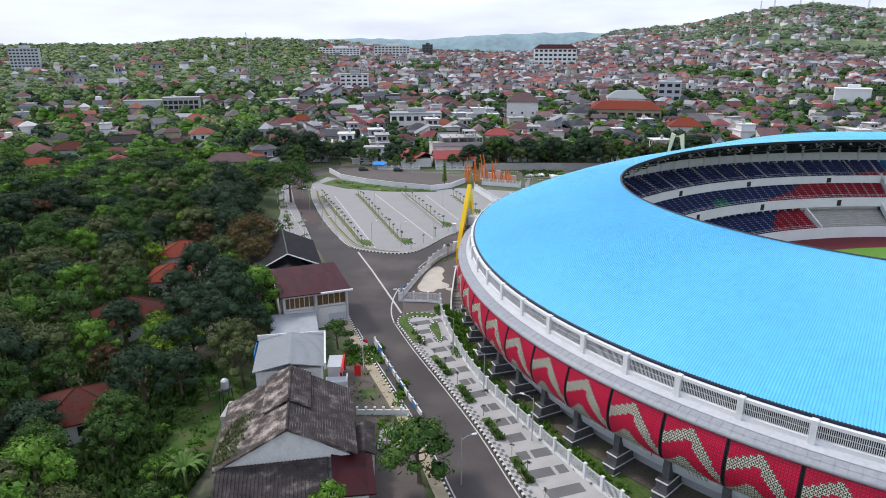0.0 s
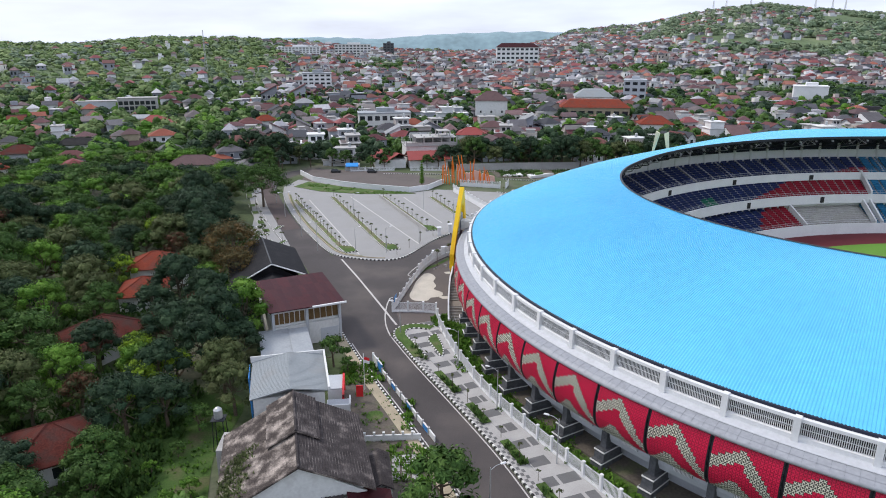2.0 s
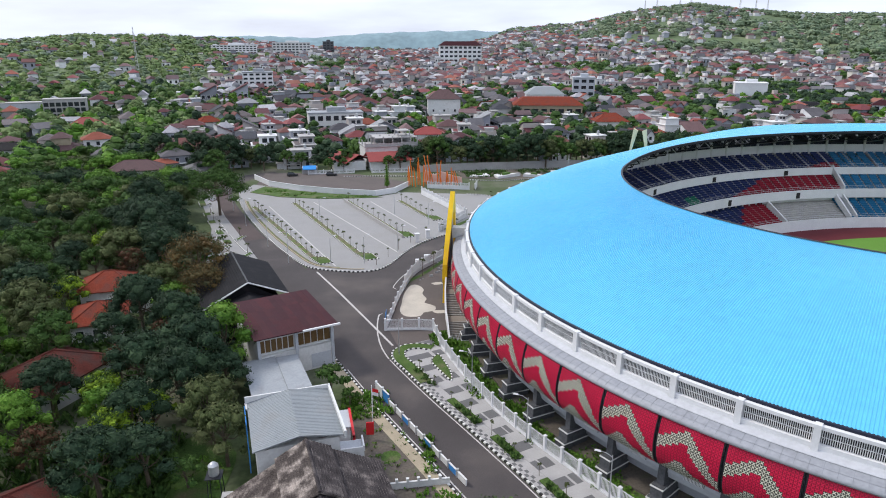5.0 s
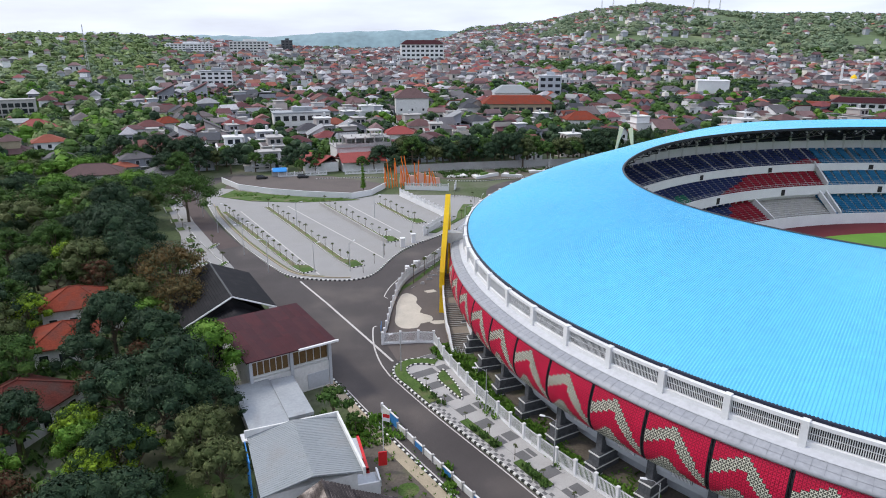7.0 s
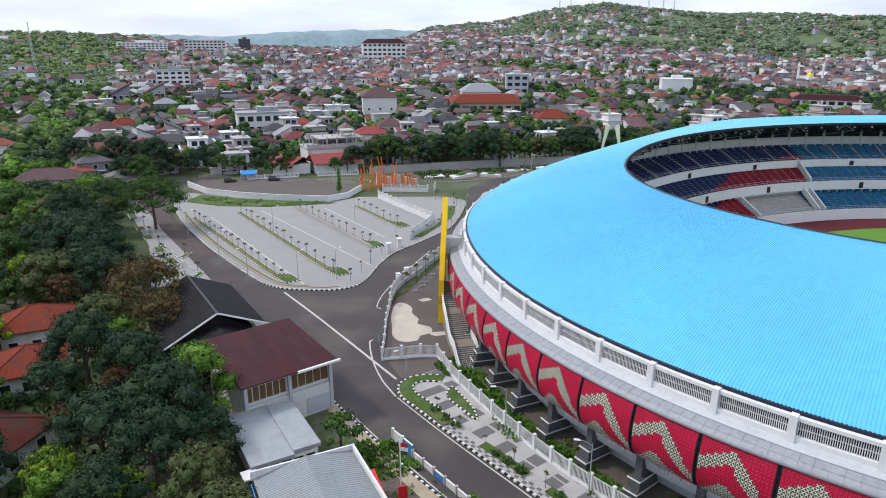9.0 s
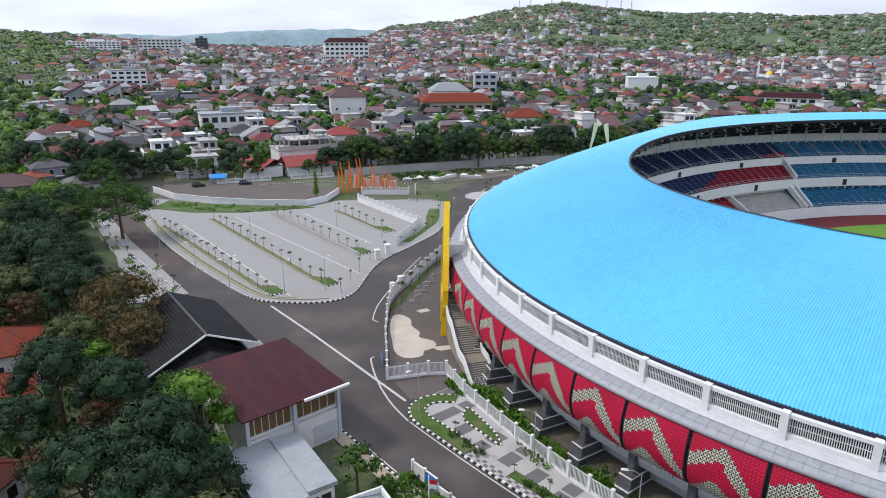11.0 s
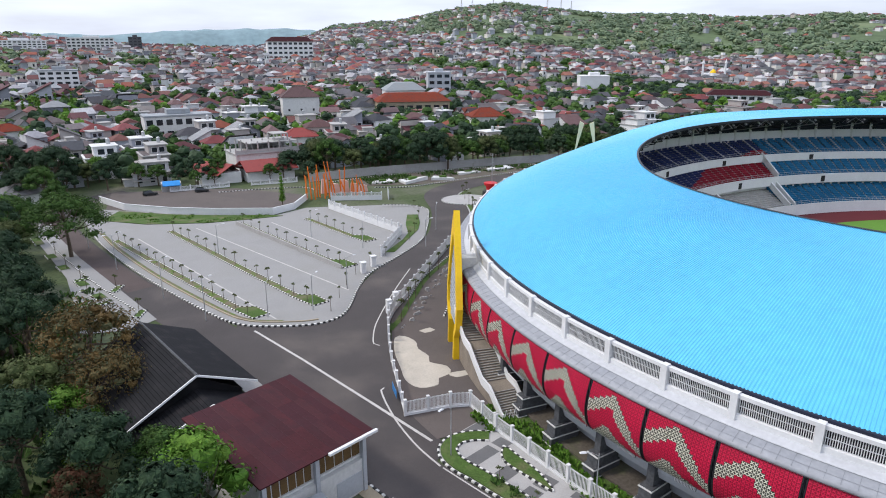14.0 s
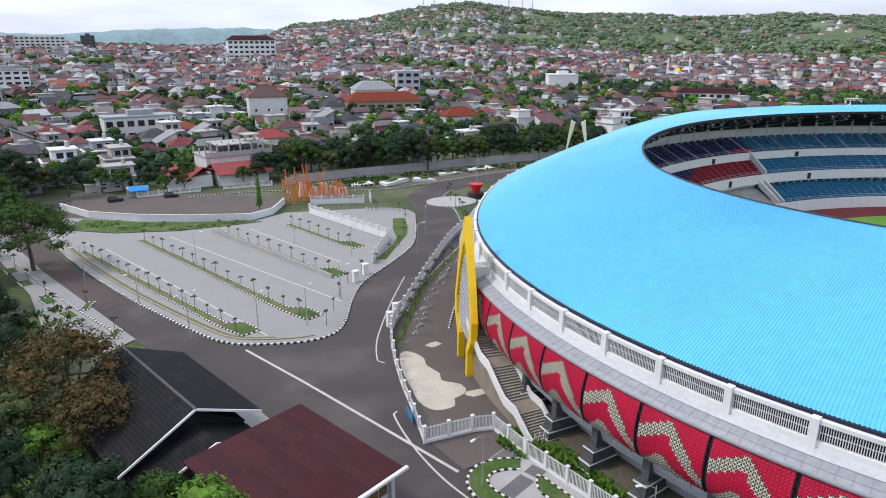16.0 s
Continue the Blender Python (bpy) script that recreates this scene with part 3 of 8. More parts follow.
# dark and light paving bands, chequered verge blocks
bands = thing("footway_paving", "light and dark grey chequered paving of the footway", "pavement", kind="structure")
y, k = 55.0, 0
while y < 116:
    w = fence_off(y + 0.9) - 0.35
    q = [lane(y, 2.3), lane(y, max(w, 2.6)), lane(y + 1.9, max(w, 2.6)), lane(y + 1.9, 2.3)]
    g = Geo()
    g.prism([tuple(p) for p in q], 0.1, 0.17)
    part("paving_band", g, M["tile_light"], bands)
    if k % 2 == 0:
        for a, b in (((0.0, 0.62), (0.72, 1.0)), ((0.0, 0.34), (0.44, 1.0)), ((0.05, 0.84),))[(k // 2) % 3]:
            u, v = 2.3 + (w - 2.3) * a, 2.3 + (w - 2.3) * b
            g = Geo()
            g.prism([tuple(p) for p in (lane(y + 0.1, u), lane(y + 0.1, v), lane(y + 1.8, v), lane(y + 1.8, u))], 0.15, 0.178)
            part("paving_band", g, M["tile_dark"], bands)
    y += 1.9
    k += 1
for y0, y1 in ((57, 63.5), (66, 72), (75, 81), (84.5, 90), (93, 100.5)):
    pts = [tuple(lane(t, 1.75)) for t in np.arange(y0, y1, 0.75)]
    solid("bed", strip(pts, -0.6, 0.6, 0.27, 0.2), M["grass"], "grassy planting bed on the footway", "planting bed", "structure")
g = Geo()
for i, (x, yy, a) in enumerate(along(inner, 0.62)):
    for r in range(1):
        p = Vector((x, yy)) + Vector((math.sin(a), -math.cos(a))) * (0.55 + 0.45 * (i % 2))
        c, s = math.cos(a), math.sin(a)
        g.prism([(p.x + c * u - s * v, p.y + s * u + c * v) for u, v in ((-0.27, -0.2), (0.27, -0.2), (0.27, 0.2), (-0.27, 0.2))], 0.11, 0.15)
solid("verge_blocks", g, M["tile_dark"], "dark square blocks set in the footway edge", "pavement", "stuff")
# teardrop planting at the corner
ring = [p for p in inner if p[1] > 105] + tip[1:]
solid("bed", strip(ring, -2.0, -0.25, 0.27, 0.2), M["grass"], "grassy planting bed round the corner of the footway", "planting bed", "structure")
kerb("bed_kerb", offset_line(ring, -2.12), "black and white kerb of a planting bed", pitch=0.9, h=0.2, w=0.2, z=0.15)
drop2 = smooth_line([(-2.6, 112.4), (-1.2, 114.6), (-0.7, 112.5), (-0.2, 108.5), (-0.6, 105.6), (-1.6, 108.5)], 0.8, closed=True)
kerb("bed_kerb", drop2, "black and white kerb of a planting bed", pitch=0.9, h=0.2, w=0.2, z=0.15, closed=True)
solid("bed", flat(drop2, 0.3, 0.2), M["grass"], "grassy planting bed among the paving", "planting bed", "structure")
solid("stadium_verge", flat([(0.4, 118), (1.6, 110.8), (3.3, 102.5), (6.4, 91.5), (11.8, 79.5), (16.4, 70.5), (21, 62.5), (30.5, 49.5), (45, 38), (60, 36), (40, 52), (26, 68), (17, 82), (10, 97), (8, 112), (8.5, 124), (4.5, 122)], 0.07),
      M["grass"], "rough grass between the fence and the stadium", "grass", "structure")
solid("yard", flat([(-13.5, 100), (-8.5, 87), (-3.6, 74), (-7.5, 70), (-14, 84), (-16.5, 96)], 0.06), M["soil"], "bare brown yard with patchy grass", "ground", "structure")

# ---- stadium ----
CA = Vector((84.0, 117.6))                        # west end of the four-arc oval
STEP = radians(4.93)


def unit(deg):
    return Vector((math.cos(radians(deg)), math.sin(radians(deg))))


CFAR, CNEAR = CA - unit(145) * 50, CA - unit(241) * 50
CB = CFAR + unit(61) * 50
N_END, N_SIDE = 96 / 4.93, 192.0 / 6.9            # bays of an end and of a long side
ARCS = [(CA, 145, 241, N_END), (CNEAR, 241, 325, N_SIDE), (CB, 325, 421, N_END), (CFAR, 61, 145, N_SIDE)]
TOTAL = 2 * (N_END + N_SIDE)
FIRST = (192.9 - 145) / 4.93                       # bays from the end's start to station 0


def station(k):
    """k in bays, anticlockwise. Gives the arc's centre, the normal's angle and the arc's extra radius."""
    k = (k + FIRST) % TOTAL
    for c, a0, a1, n in ARCS:
        if k < n:
            return c, radians(a0 + (a1 - a0) * k / n), (50 if n == N_SIDE else 0)
        k -= n
    return CA, radians(145), 0


def oval(k, r, z):
    b, a, extra = station(k)
    return (b.x + math.cos(a) * (r + extra), b.y + math.sin(a) * (r + extra), z)


def sweep(profile, k0=0.0, k1=None, per=4, m=0, geo=None):
    g = geo or Geo()
    k1 = TOTAL if k1 is None else k1
    n = max(2, int((k1 - k0) * per) + 1)
    ks = [k0 + (k1 - k0) * i / (n - 1) for i in range(n)]
    g.grid([[oval(k, r, z) for k in ks] for r, z in profile], m)
    return g


stadium = thing("stadium", "oval stadium with a blue corrugated roof and a red zigzag facade", "stadium")
R_OUT, Z_OUT, R_IN, Z_IN = 78.1, 15.85, 49.6, 24.8


def roof_z(r):
    t = (R_OUT - r) / (R_OUT - R_IN)
    return Z_OUT + (Z_IN - Z_OUT) * (1.62 * t - 0.62 * t * t)


g = Geo()
per = 20
n = int(TOTAL * per)
cols = []
for i in range(n):
    for f, h in ((0.0, 0.0), (0.38, 0.0), (0.5, 0.062), (0.88, 0.062)):
        cols.append(((i + f) * TOTAL / n, h))
rs = [R_OUT + (R_IN - R_OUT) * i / 10 for i in range(11)]
dip = [0.02 * math.sin(i * 2.1) + 0.01 * math.sin(i * 4.7) for i in range(11)]      # slight waves between the purlins


def swell(k, r):
    """The roof stands higher over the far side."""
    u = (-FIRST - k) % TOTAL
    u = u - TOTAL if u > TOTAL - 8 else u
    t = (R_OUT - r) / (R_OUT - R_IN)
    return 3.3 * smoothstep((u - 6) / 11) * smoothstep((TOTAL / 2 + 6 - u) / 12) * math.sin(math.pi * min(1, t)) ** 0.8


g.grid([[oval(k, r, roof_z(r) + h + e + swell(k, r)) for k, h in cols] for r, e in zip(rs, dip)], 0, closed=True)
part("roof", g, M["roof_blue"], stadium, "bright blue corrugated metal roof", smooth=False)
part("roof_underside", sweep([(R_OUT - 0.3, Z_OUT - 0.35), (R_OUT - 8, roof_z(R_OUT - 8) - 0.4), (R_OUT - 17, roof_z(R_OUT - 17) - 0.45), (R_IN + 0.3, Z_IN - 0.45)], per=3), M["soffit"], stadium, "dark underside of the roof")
part("roof_edge", sweep([(R_IN + 0.25, Z_IN - 0.5), (R_IN - 0.1, Z_IN - 0.5), (R_IN - 0.1, Z_IN + 0.16), (R_IN + 0.25, Z_IN + 0.1)], per=4), M["steel_dark"], stadium, "dark steel lip of the roof")
part("roof_gutter", sweep([(R_OUT - 0.25, Z_OUT + 0.1), (R_OUT + 0.02, Z_OUT + 0.1), (R_OUT + 0.14, Z_OUT + 0.04), (R_OUT + 0.14, Z_OUT - 0.25), (R_OUT - 0.2, Z_OUT - 0.3)], per=4), M["gutter"], stadium, "dark gutter along the roof's outer edge")
for k in range(int(TOTAL)):
    # lattice truss under the roof's inner edge
    g = Geo()
    a, b = oval(k, R_IN + 1.0, roof_z(R_IN + 1) - 2.0), oval(k, 70, roof_z(70) - 1.2)
    c = oval(k, 73.5, 12)
    g.tube([a, b], 0.13, 5)
    for j in range(6):
        r0, r1, r2 = (R_IN + 1 + j * 3.2, R_IN + 2.6 + j * 3.2, R_IN + 4.2 + j * 3.2)
        low = lambda r: -2.0 + (r - R_IN - 1) / (70 - R_IN - 1) * 0.8
        g.tube([oval(k, r0, roof_z(r0) + low(r0)), oval(k, r1, roof_z(r1) - 0.5)], 0.08, 4)
        g.tube([oval(k, r1, roof_z(r1) - 0.5), oval(k, r2, roof_z(r2) + low(r2))], 0.08, 4)
    g.tube([oval(k, R_IN + 1, roof_z(R_IN + 1) - 2.0), oval(k + 0.5, R_IN + 1, roof_z(R_IN + 1) - 0.5), oval(k + 1, R_IN + 1, roof_z(R_IN + 1) - 2.0)], 0.1, 4)
    g.tube([b, c], 0.2, 6)
    part("truss", g, M["steel_dark"] if k % 3 else M["steel"], stadium)
for k in range(0, int(TOTAL * 2), 2):
    # lamps along the inner edge
    g = Geo()
    g.hull([oval(k / 2 - 0.05, R_IN + 0.7, 23.4), oval(k / 2 + 0.05, R_IN + 0.7, 23.4), oval(k / 2 + 0.05, R_IN + 1.2, 23.5), oval(k / 2 - 0.05, R_IN + 1.2, 23.5)],
           [oval(k / 2 - 0.05, R_IN + 0.7, 23.75), oval(k / 2 + 0.05, R_IN + 0.7, 23.75), oval(k / 2 + 0.05, R_IN + 1.2, 23.95), oval(k / 2 - 0.05, R_IN + 1.2, 23.95)])
    part("floodlight", g, M["steel"], stadium, "pale floodlight housing")
# parapet with grilles
LO, HI = -20, 16
part("parapet_base", sweep([(78.0, 12.9), (78.75, 12.9), (78.75, 13.75), (78.4, 13.8), (78.4, 12.9)], LO, HI), M["white"], stadium, "white parapet base")
part("parapet_cap", sweep([(78.15, 15.25), (78.72, 15.25), (78.72, 15.62), (78.15, 15.62)], LO, HI), M["white"], stadium, "white parapet cap")
# added dark sheet gives the shade between the grille's bars
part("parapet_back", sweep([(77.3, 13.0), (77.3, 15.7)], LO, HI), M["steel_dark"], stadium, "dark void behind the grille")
for k in range(LO, HI):
    g = Geo()
    p0, p1 = [oval(k + s, r, 12.95) for s, r in ((-0.047, 78.25), (0.047, 78.25))], [oval(k + s, r, 12.95) for s, r in ((0.047, 78.95), (-0.047, 78.95))]
    q = [(p[0], p[1]) for p in (*p0, *p1)]
    g.prism(q, 12.9, 15.75)
    part("parapet_post", g, M["white"], stadium)
    g = Geo()
    nb = 34
    for i in range(nb):
        s = k + 0.05 + 0.9 * (i + 0.5) / nb
        a, b = oval(s, 78.5, 13.75), oval(s, 78.5, 15.3)
        g.bar(a, b, 0.062, 0.05)
    for z in (14.5,):
        g.bar(oval(k + 0.05, 78.53, z), oval(k + 0.95, 78.5, z), 0.04, 0.07)
    part("grille", g, M["white"], stadium, "white vertical-bar grille")
part("ledge", sweep([(78.4, 12.95), (78.8, 13.0), (79.6, 12.85), (80.5, 12.6), (81.0, 12.35), (81.12, 12.1), (81.0, 11.9), (80.5, 11.85)], LO, HI), M["ledge"], stadium, "grey metal-clad ledge", smooth=True)
part("parapet_skirt", sweep([(78.7, 13.3), (78.9, 13.16), (79.2, 13.05), (79.56, 12.92), (79.58, 12.88)], LO, HI), M["skirt"], stadium, "white curved skirt below the grille", smooth=True)
for k in range(LO * 6, HI * 6):
    g = Geo()
    k /= 6
    for (r0, z0), (r1, z1) in (((79.6, 12.87), (80.5, 12.62)), ((80.5, 12.62), (81.02, 12.36))):
        g.bar(oval(k, r0, z0), oval(k, r1, z1), 0.02, 0.02)
    part("ledge_seam", g, M["seam"], stadium)

part("ledge_seam", sweep([(79.58, 12.87), (79.62, 12.88)], LO, HI), M["seam"], stadium)
part("ledge_seam", sweep([(80.48, 12.62), (80.52, 12.62)], LO, HI), M["seam"], stadium)

# the red screen: one bay, shared by all bays of the near end
PROF = [(80.7, 12.0), (80.95, 11.3), (81.15, 10.5), (81.3, 9.6), (81.36, 8.7), (81.3, 7.9), (81.1, 7.1), (80.75, 6.4), (80.25, 5.8)]


def prof(t):
    """The screen's radius and height at t from the top (0) to the bottom (1)."""
    t = min(max(t, 0), 1) * (len(PROF) - 1)
    i = min(int(t), len(PROF) - 2)
    f = t - i
    return PROF[i][0] + (PROF[i + 1][0] - PROF[i][0]) * f, PROF[i][1] + (PROF[i + 1][1] - PROF[i][1]) * f


NC, NR = 20, 19


def is_cream(c, r):
    """The zigzag band and the low triangle, in tiles from the bay's south edge."""
    x, y = (c + 0.5) / NC, (r + 0.5) / NR
    mid = 0.44 - 0.25 * x / 0.45 if x < 0.45 else 0.19 + 0.63 * (x - 0.45) / 0.55
    if abs(y - mid) < (0.088 if x < 0.42 else 0.122):
        return 1
    return 2 * (y > 0.61 + 0.95 * abs(x - 0.37) * (1.0 if x < 0.37 else 0.86))


def screen_bay(a_span, flatwise=False):
    """Tiles of one bay around the angle 0 with the oval's centre at the origin."""
    red, cream, low = Geo(), Geo(), Geo()

    def P(u, t, off=0.0):
        r, z = prof(t)
        if flatwise:
            return (r + off, (u - 0.5) * 6.9, z)
        a = (u - 0.5) * a_span
        return ((r + off) * math.cos(a), (r + off) * math.sin(a), z)
    for c in range(NC):
        for r in range(NR):
            g, u0, u1, t0, t1 = (red, cream, low)[is_cream(c, r)], (c + 0.03) / NC, (c + 0.97) / NC, (r + 0.03) / NR, (r + 0.97) / NR
            u0, u1 = 0.03 + u0 * 0.94, 0.03 + u1 * 0.94
            um, tm, w, h = (u0 + u1) / 2, (t0 + t1) / 2, (u1 - u0) * 0.09, (t1 - t0) * 0.09
            # crossed arms with a raised diamond at the centre
            for (ua, ta), (ub, tb) in (((u0, t0), (u1, t1)), ((u1, t0), (u0, t1))):
                sg = 1 if ub > ua else -1
                g.face([P(ua, ta + h * 1.5, 0.05), P(ua + sg * w * 1.5, ta, 0.05), P(ub, tb - h * 1.5, 0.05), P(ub - sg * w * 1.5, tb, 0.05)], 0)
            g.face([P(um - w * 2.4, tm, 0.065), P(um, tm - h * 2.4, 0.065), P(um + w * 2.4, tm, 0.065), P(um, tm + h * 2.4, 0.065)], 0)
            # closed face behind the arms carries the openings' shade as colour
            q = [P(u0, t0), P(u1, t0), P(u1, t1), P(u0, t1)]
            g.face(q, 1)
    return red, cream, low


red, cream, low = screen_bay(STEP)
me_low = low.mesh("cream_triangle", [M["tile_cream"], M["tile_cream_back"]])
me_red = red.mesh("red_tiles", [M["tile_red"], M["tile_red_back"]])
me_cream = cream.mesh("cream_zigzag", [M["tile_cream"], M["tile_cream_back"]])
g = Geo()
for i in range(len(PROF) - 1):
    for s in (-1, 1):
        g.bar((PROF[i][0] - 0.05, s * 0.15, PROF[i][1]), (PROF[i + 1][0] - 0.05, s * 0.15, PROF[i + 1][1]), 0.07, 0.18)
    g.bar((PROF[i][0], -0.15, PROF[i][1]), (PROF[i + 1][0], 0.15, PROF[i + 1][1]), 0.05, 0.05)
me_rib = g.mesh("rib", M["steel_dark"])
for k in range(-16, 13):
    b, a, _ = station(k + 0.5)
    if b != CA or station(k)[0] != CA or station(k + 1)[0] != CA:
        continue
    panel = part("screen_panel", me_red, None, stadium, "red star-shaped screen tiles")
    panel.matrix_basis = pose(b.x, b.y, 0, 0, 0, math.degrees(a))
    part("cream_zigzag", me_cream, None, panel, "cream zigzag tiles")
    part("cream_triangle", me_low, None, panel, "cream tiles at the foot of the bay")
    a = station(k)[1]
    rib = part("rib", me_rib, None, stadium)
    rib.matrix_basis = pose(b.x, b.y, 0, 0, 0, math.degrees(a))
part("screen_lining", sweep([(80.5, 12.0), (80.95, 10.4), (81.1, 9.0), (81.05, 7.8), (80.6, 6.5), (80.05, 5.8), (77, 5.7)], -16, 13), M["steel_dark"], stadium, "dark structure behind the screen")

# lower storey: grey wall with barred windows, stepped dark plinths, columns
part("lower_wall", sweep([(77.2, 5.75), (78.6, 5.7), (78.65, 4.2), (78.3, 3.3), (77.4, 3.3), (75.6, 3.3), (75.6, -0.1)], -16, 13), M["wall_grey"], stadium, "pale grey lower wall")
part("base_floor", sweep([(71, 0.35), (79.2, 0.35), (79.2, -0.1)], -16, 13), M["soil"], stadium, "dusty brown concrete apron under the stand")
col, win = Geo(), Geo()
for z0, z1, r0, r1, w in ((0.0, 1.25, 76.4, 80.4, 0.85), (1.25, 2.6, 76.6, 79.9, 0.75), (2.6, 6.3, 77.3, 79.2, 0.42)):
    col.hull([(r0, -w, z0), (r1, -w, z0), (r1, w, z0), (r0, w, z0)], [(r0, -w * 0.95, z1), (r1 - 0.12, -w * 0.95, z1), (r1 - 0.12, w * 0.95, z1), (r0, w * 0.95, z1)])
me_caps = []
for z0, z1, r0, r1, w in ((1.02, 1.14, 76.35, 80.46, 0.9), (2.36, 2.48, 76.55, 79.94, 0.8), (-0.05, 0.14, 76.35, 80.5, 0.92)):
    cap = Geo()
    cap.box(r0, r1, -w, w, z0, z1)
    me_caps.append(cap.mesh("band", M["plaster"]))
me_col = col.mesh("column", M["stone"])
frame_g, bars_g = Geo(), Geo()
frame_g.box(78.62, 78.7, -1.15, 1.15, 4.25, 5.25)
for i in range(15):
    y = -1.05 + 2.1 * i / 14
    bars_g.box(78.7, 78.78, y - 0.035, y + 0.035, 4.28, 5.22)
me_wf, me_wb = frame_g.mesh("window", M["stone"]), bars_g.mesh("window_grille", M["white"])
for k in range(-16, 13):
    b, a, _ = station(k)
    if b != CA:
        continue
    o = part("column", me_col, None, stadium, "stepped dark stone column")
    o.matrix_basis = pose(b.x, b.y, 0, 0, 0, math.degrees(a))
    for me_cap in me_caps:
        part("band", me_cap, None, o, "pale band on the column")
    b, a, _ = station(k + 0.5)
    o = part("window", me_wf, None, stadium)
    o.matrix_basis = pose(b.x, b.y, 0, 0, 0, math.degrees(a))
    part("window_grille", me_wb, None, o, "white window bars")

# stands inside
def tier(name, r0, z0, r1, z1, rows):
    prof_ = []
    for i in range(rows):
        r, z = r0 + (r1 - r0) * i / rows, z0 + (z1 - z0) * i / rows
        prof_ += [(r, z), (r + (r1 - r0) / rows, z)]
    prof_.append((r1, z1))
    part(name, sweep(prof_, per=2), M["bench"], stadium, "stepped concrete terrace")
    return [(r0 + (r1 - r0) * i / rows, z0 + (z1 - z0) * i / rows, (r1 - r0) / rows) for i in range(rows)]


Z_F = -1.6
TIERS = [tier("lower_tier", 41.2, 0.6, 49.7, 4.6, 11), tier("middle_tier", 48.6, 7.4, 55, 11.2, 9), tier("upper_tier", 54.6, 12.8, 62.8, 16.4, 9)]
part("front_wall", sweep([(41.2, 0.6), (41.2, 1.4), (40.9, 1.4), (40.6, Z_F)], per=2), M["white"], stadium, "white wall at the foot of the lower stand")
part("middle_fascia", sweep([(49.7, 4.6), (49.5, 5.6), (48.2, 5.6), (48.2, 8.2), (48.6, 8.2), (48.6, 7.4)], per=2), M["white"], stadium, "white fascia of the middle stand")
part("upper_fascia", sweep([(55, 11.2), (54.8, 11.4), (54.2, 11.4), (54.2, 13.6), (54.6, 13.6), (54.6, 12.8)], per=2), M["white"], stadium, "white fascia of the upper stand")
part("back_wall", sweep([(62.8, 16.4), (63.1, 16.4), (63.1, 19.2), (63.4, 19.2), (63.4, 16.6), (68.4, 16.6), (68.4, 12)], per=2), M["white"], stadium, "white back wall of the upper stand")
# added near-black sheet stands for the shade above the back wall
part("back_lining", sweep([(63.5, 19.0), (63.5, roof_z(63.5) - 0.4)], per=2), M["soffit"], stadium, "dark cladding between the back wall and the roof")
for j, rail_r, rail_z in ((0, 41.0, 1.4), (1, 48.3, 8.2), (2, 54.3, 13.6)):
    g = Geo()
    for h in (0.5, 1.0):
        ks = [k * 0.5 for k in range(int(TOTAL * 2) + 1)]
        g.tube([oval(k, rail_r, rail_z + h) for k in ks], 0.035, 4)
    for k in ks[::1]:
        g.bar(oval(k, rail_r, rail_z), oval(k, rail_r, rail_z + 1.0), 0.05, 0.05)
    part("railing", g, M["steel"], stadium, "grey steel railing")


for k in range(int(TOTAL)):
    # pillars behind the upper stand
    g = Geo()
    g.hull([oval(k - 0.05, 63.0, 16.4), oval(k + 0.05, 63.0, 16.4), oval(k + 0.05, 63.7, 16.4), oval(k - 0.05, 63.7, 16.4)],
           [oval(k - 0.05, 63.0, roof_z(63) - 0.8), oval(k + 0.05, 63.0, roof_z(63) - 0.8), oval(k + 0.05, 63.7, roof_z(63) - 0.8), oval(k - 0.05, 63.7, roof_z(63) - 0.8)])
    part("pillar", g, M["plaster"], stadium, "pale pillar behind the upper stand")
FAR0 = -FIRST                             # where the far side begins at the west end
for j, rows in enumerate(TIERS):
    geos = {c: Geo() for c in ("seat_blue", "seat_red", "seat_teal", "seat_green")}
    for k in range(int(TOTAL * 2)):
        s0, s1 = k * 0.5 + 0.04, k * 0.5 + 0.42
        u = (FAR0 - (k * 0.5 + 0.25)) % TOTAL      # bays along the far side from the west end
        if u > TOTAL - N_END:
            c = "seat_blue"
        elif j == 2:
            c = "seat_blue" if u < 20.1 else "seat_teal"
        elif j == 1:
            c = "seat_blue" if u < 19.3 else "seat_teal"
        else:
            c = "seat_blue" if u < 14.3 else "" if u < 19.0 else "seat_teal"
        red_rows = {0: (u - 11.2) * 6, 1: (u - 12.0) * 2.3, 2: (u - 18.0) * 1.8}[j] if u < 20.1 else 0
        if not c:
            continue
        for i, (r, z, w) in enumerate(rows):
            cc = c
            if c == "seat_blue" and i < red_rows:
                cc = "seat_red"
            if j == 1 and 8.3 < u < 9.6 and i < 4:
                cc = "seat_green"
            a, b = oval(s0, r + w * 0.35, z + 0.05), oval(s1, r + w * 0.35, z + 0.05)
            c2, d = oval(s1, r + w * 0.85, z + 0.1), oval(s0, r + w * 0.85, z + 0.1)
            geos[cc].face([(*a[:2], z + 0.42), (*b[:2], z + 0.42), (*c2[:2], z + 0.46), (*d[:2], z + 0.46)])
            geos[cc].face([(*d[:2], z + 0.46), (*c2[:2], z + 0.46), (*c2[:2], z + 0.95), (*d[:2], z + 0.95)])
            geos[cc].face([(*a[:2], z + 0.42), (*b[:2], z + 0.42), (*b[:2], z), (*a[:2], z)])
    for c, g in geos.items():
        if g.f:
            part("seating", g, M[c], stadium, c.split("_")[1] + " plastic seats in rows", kind="stuff")
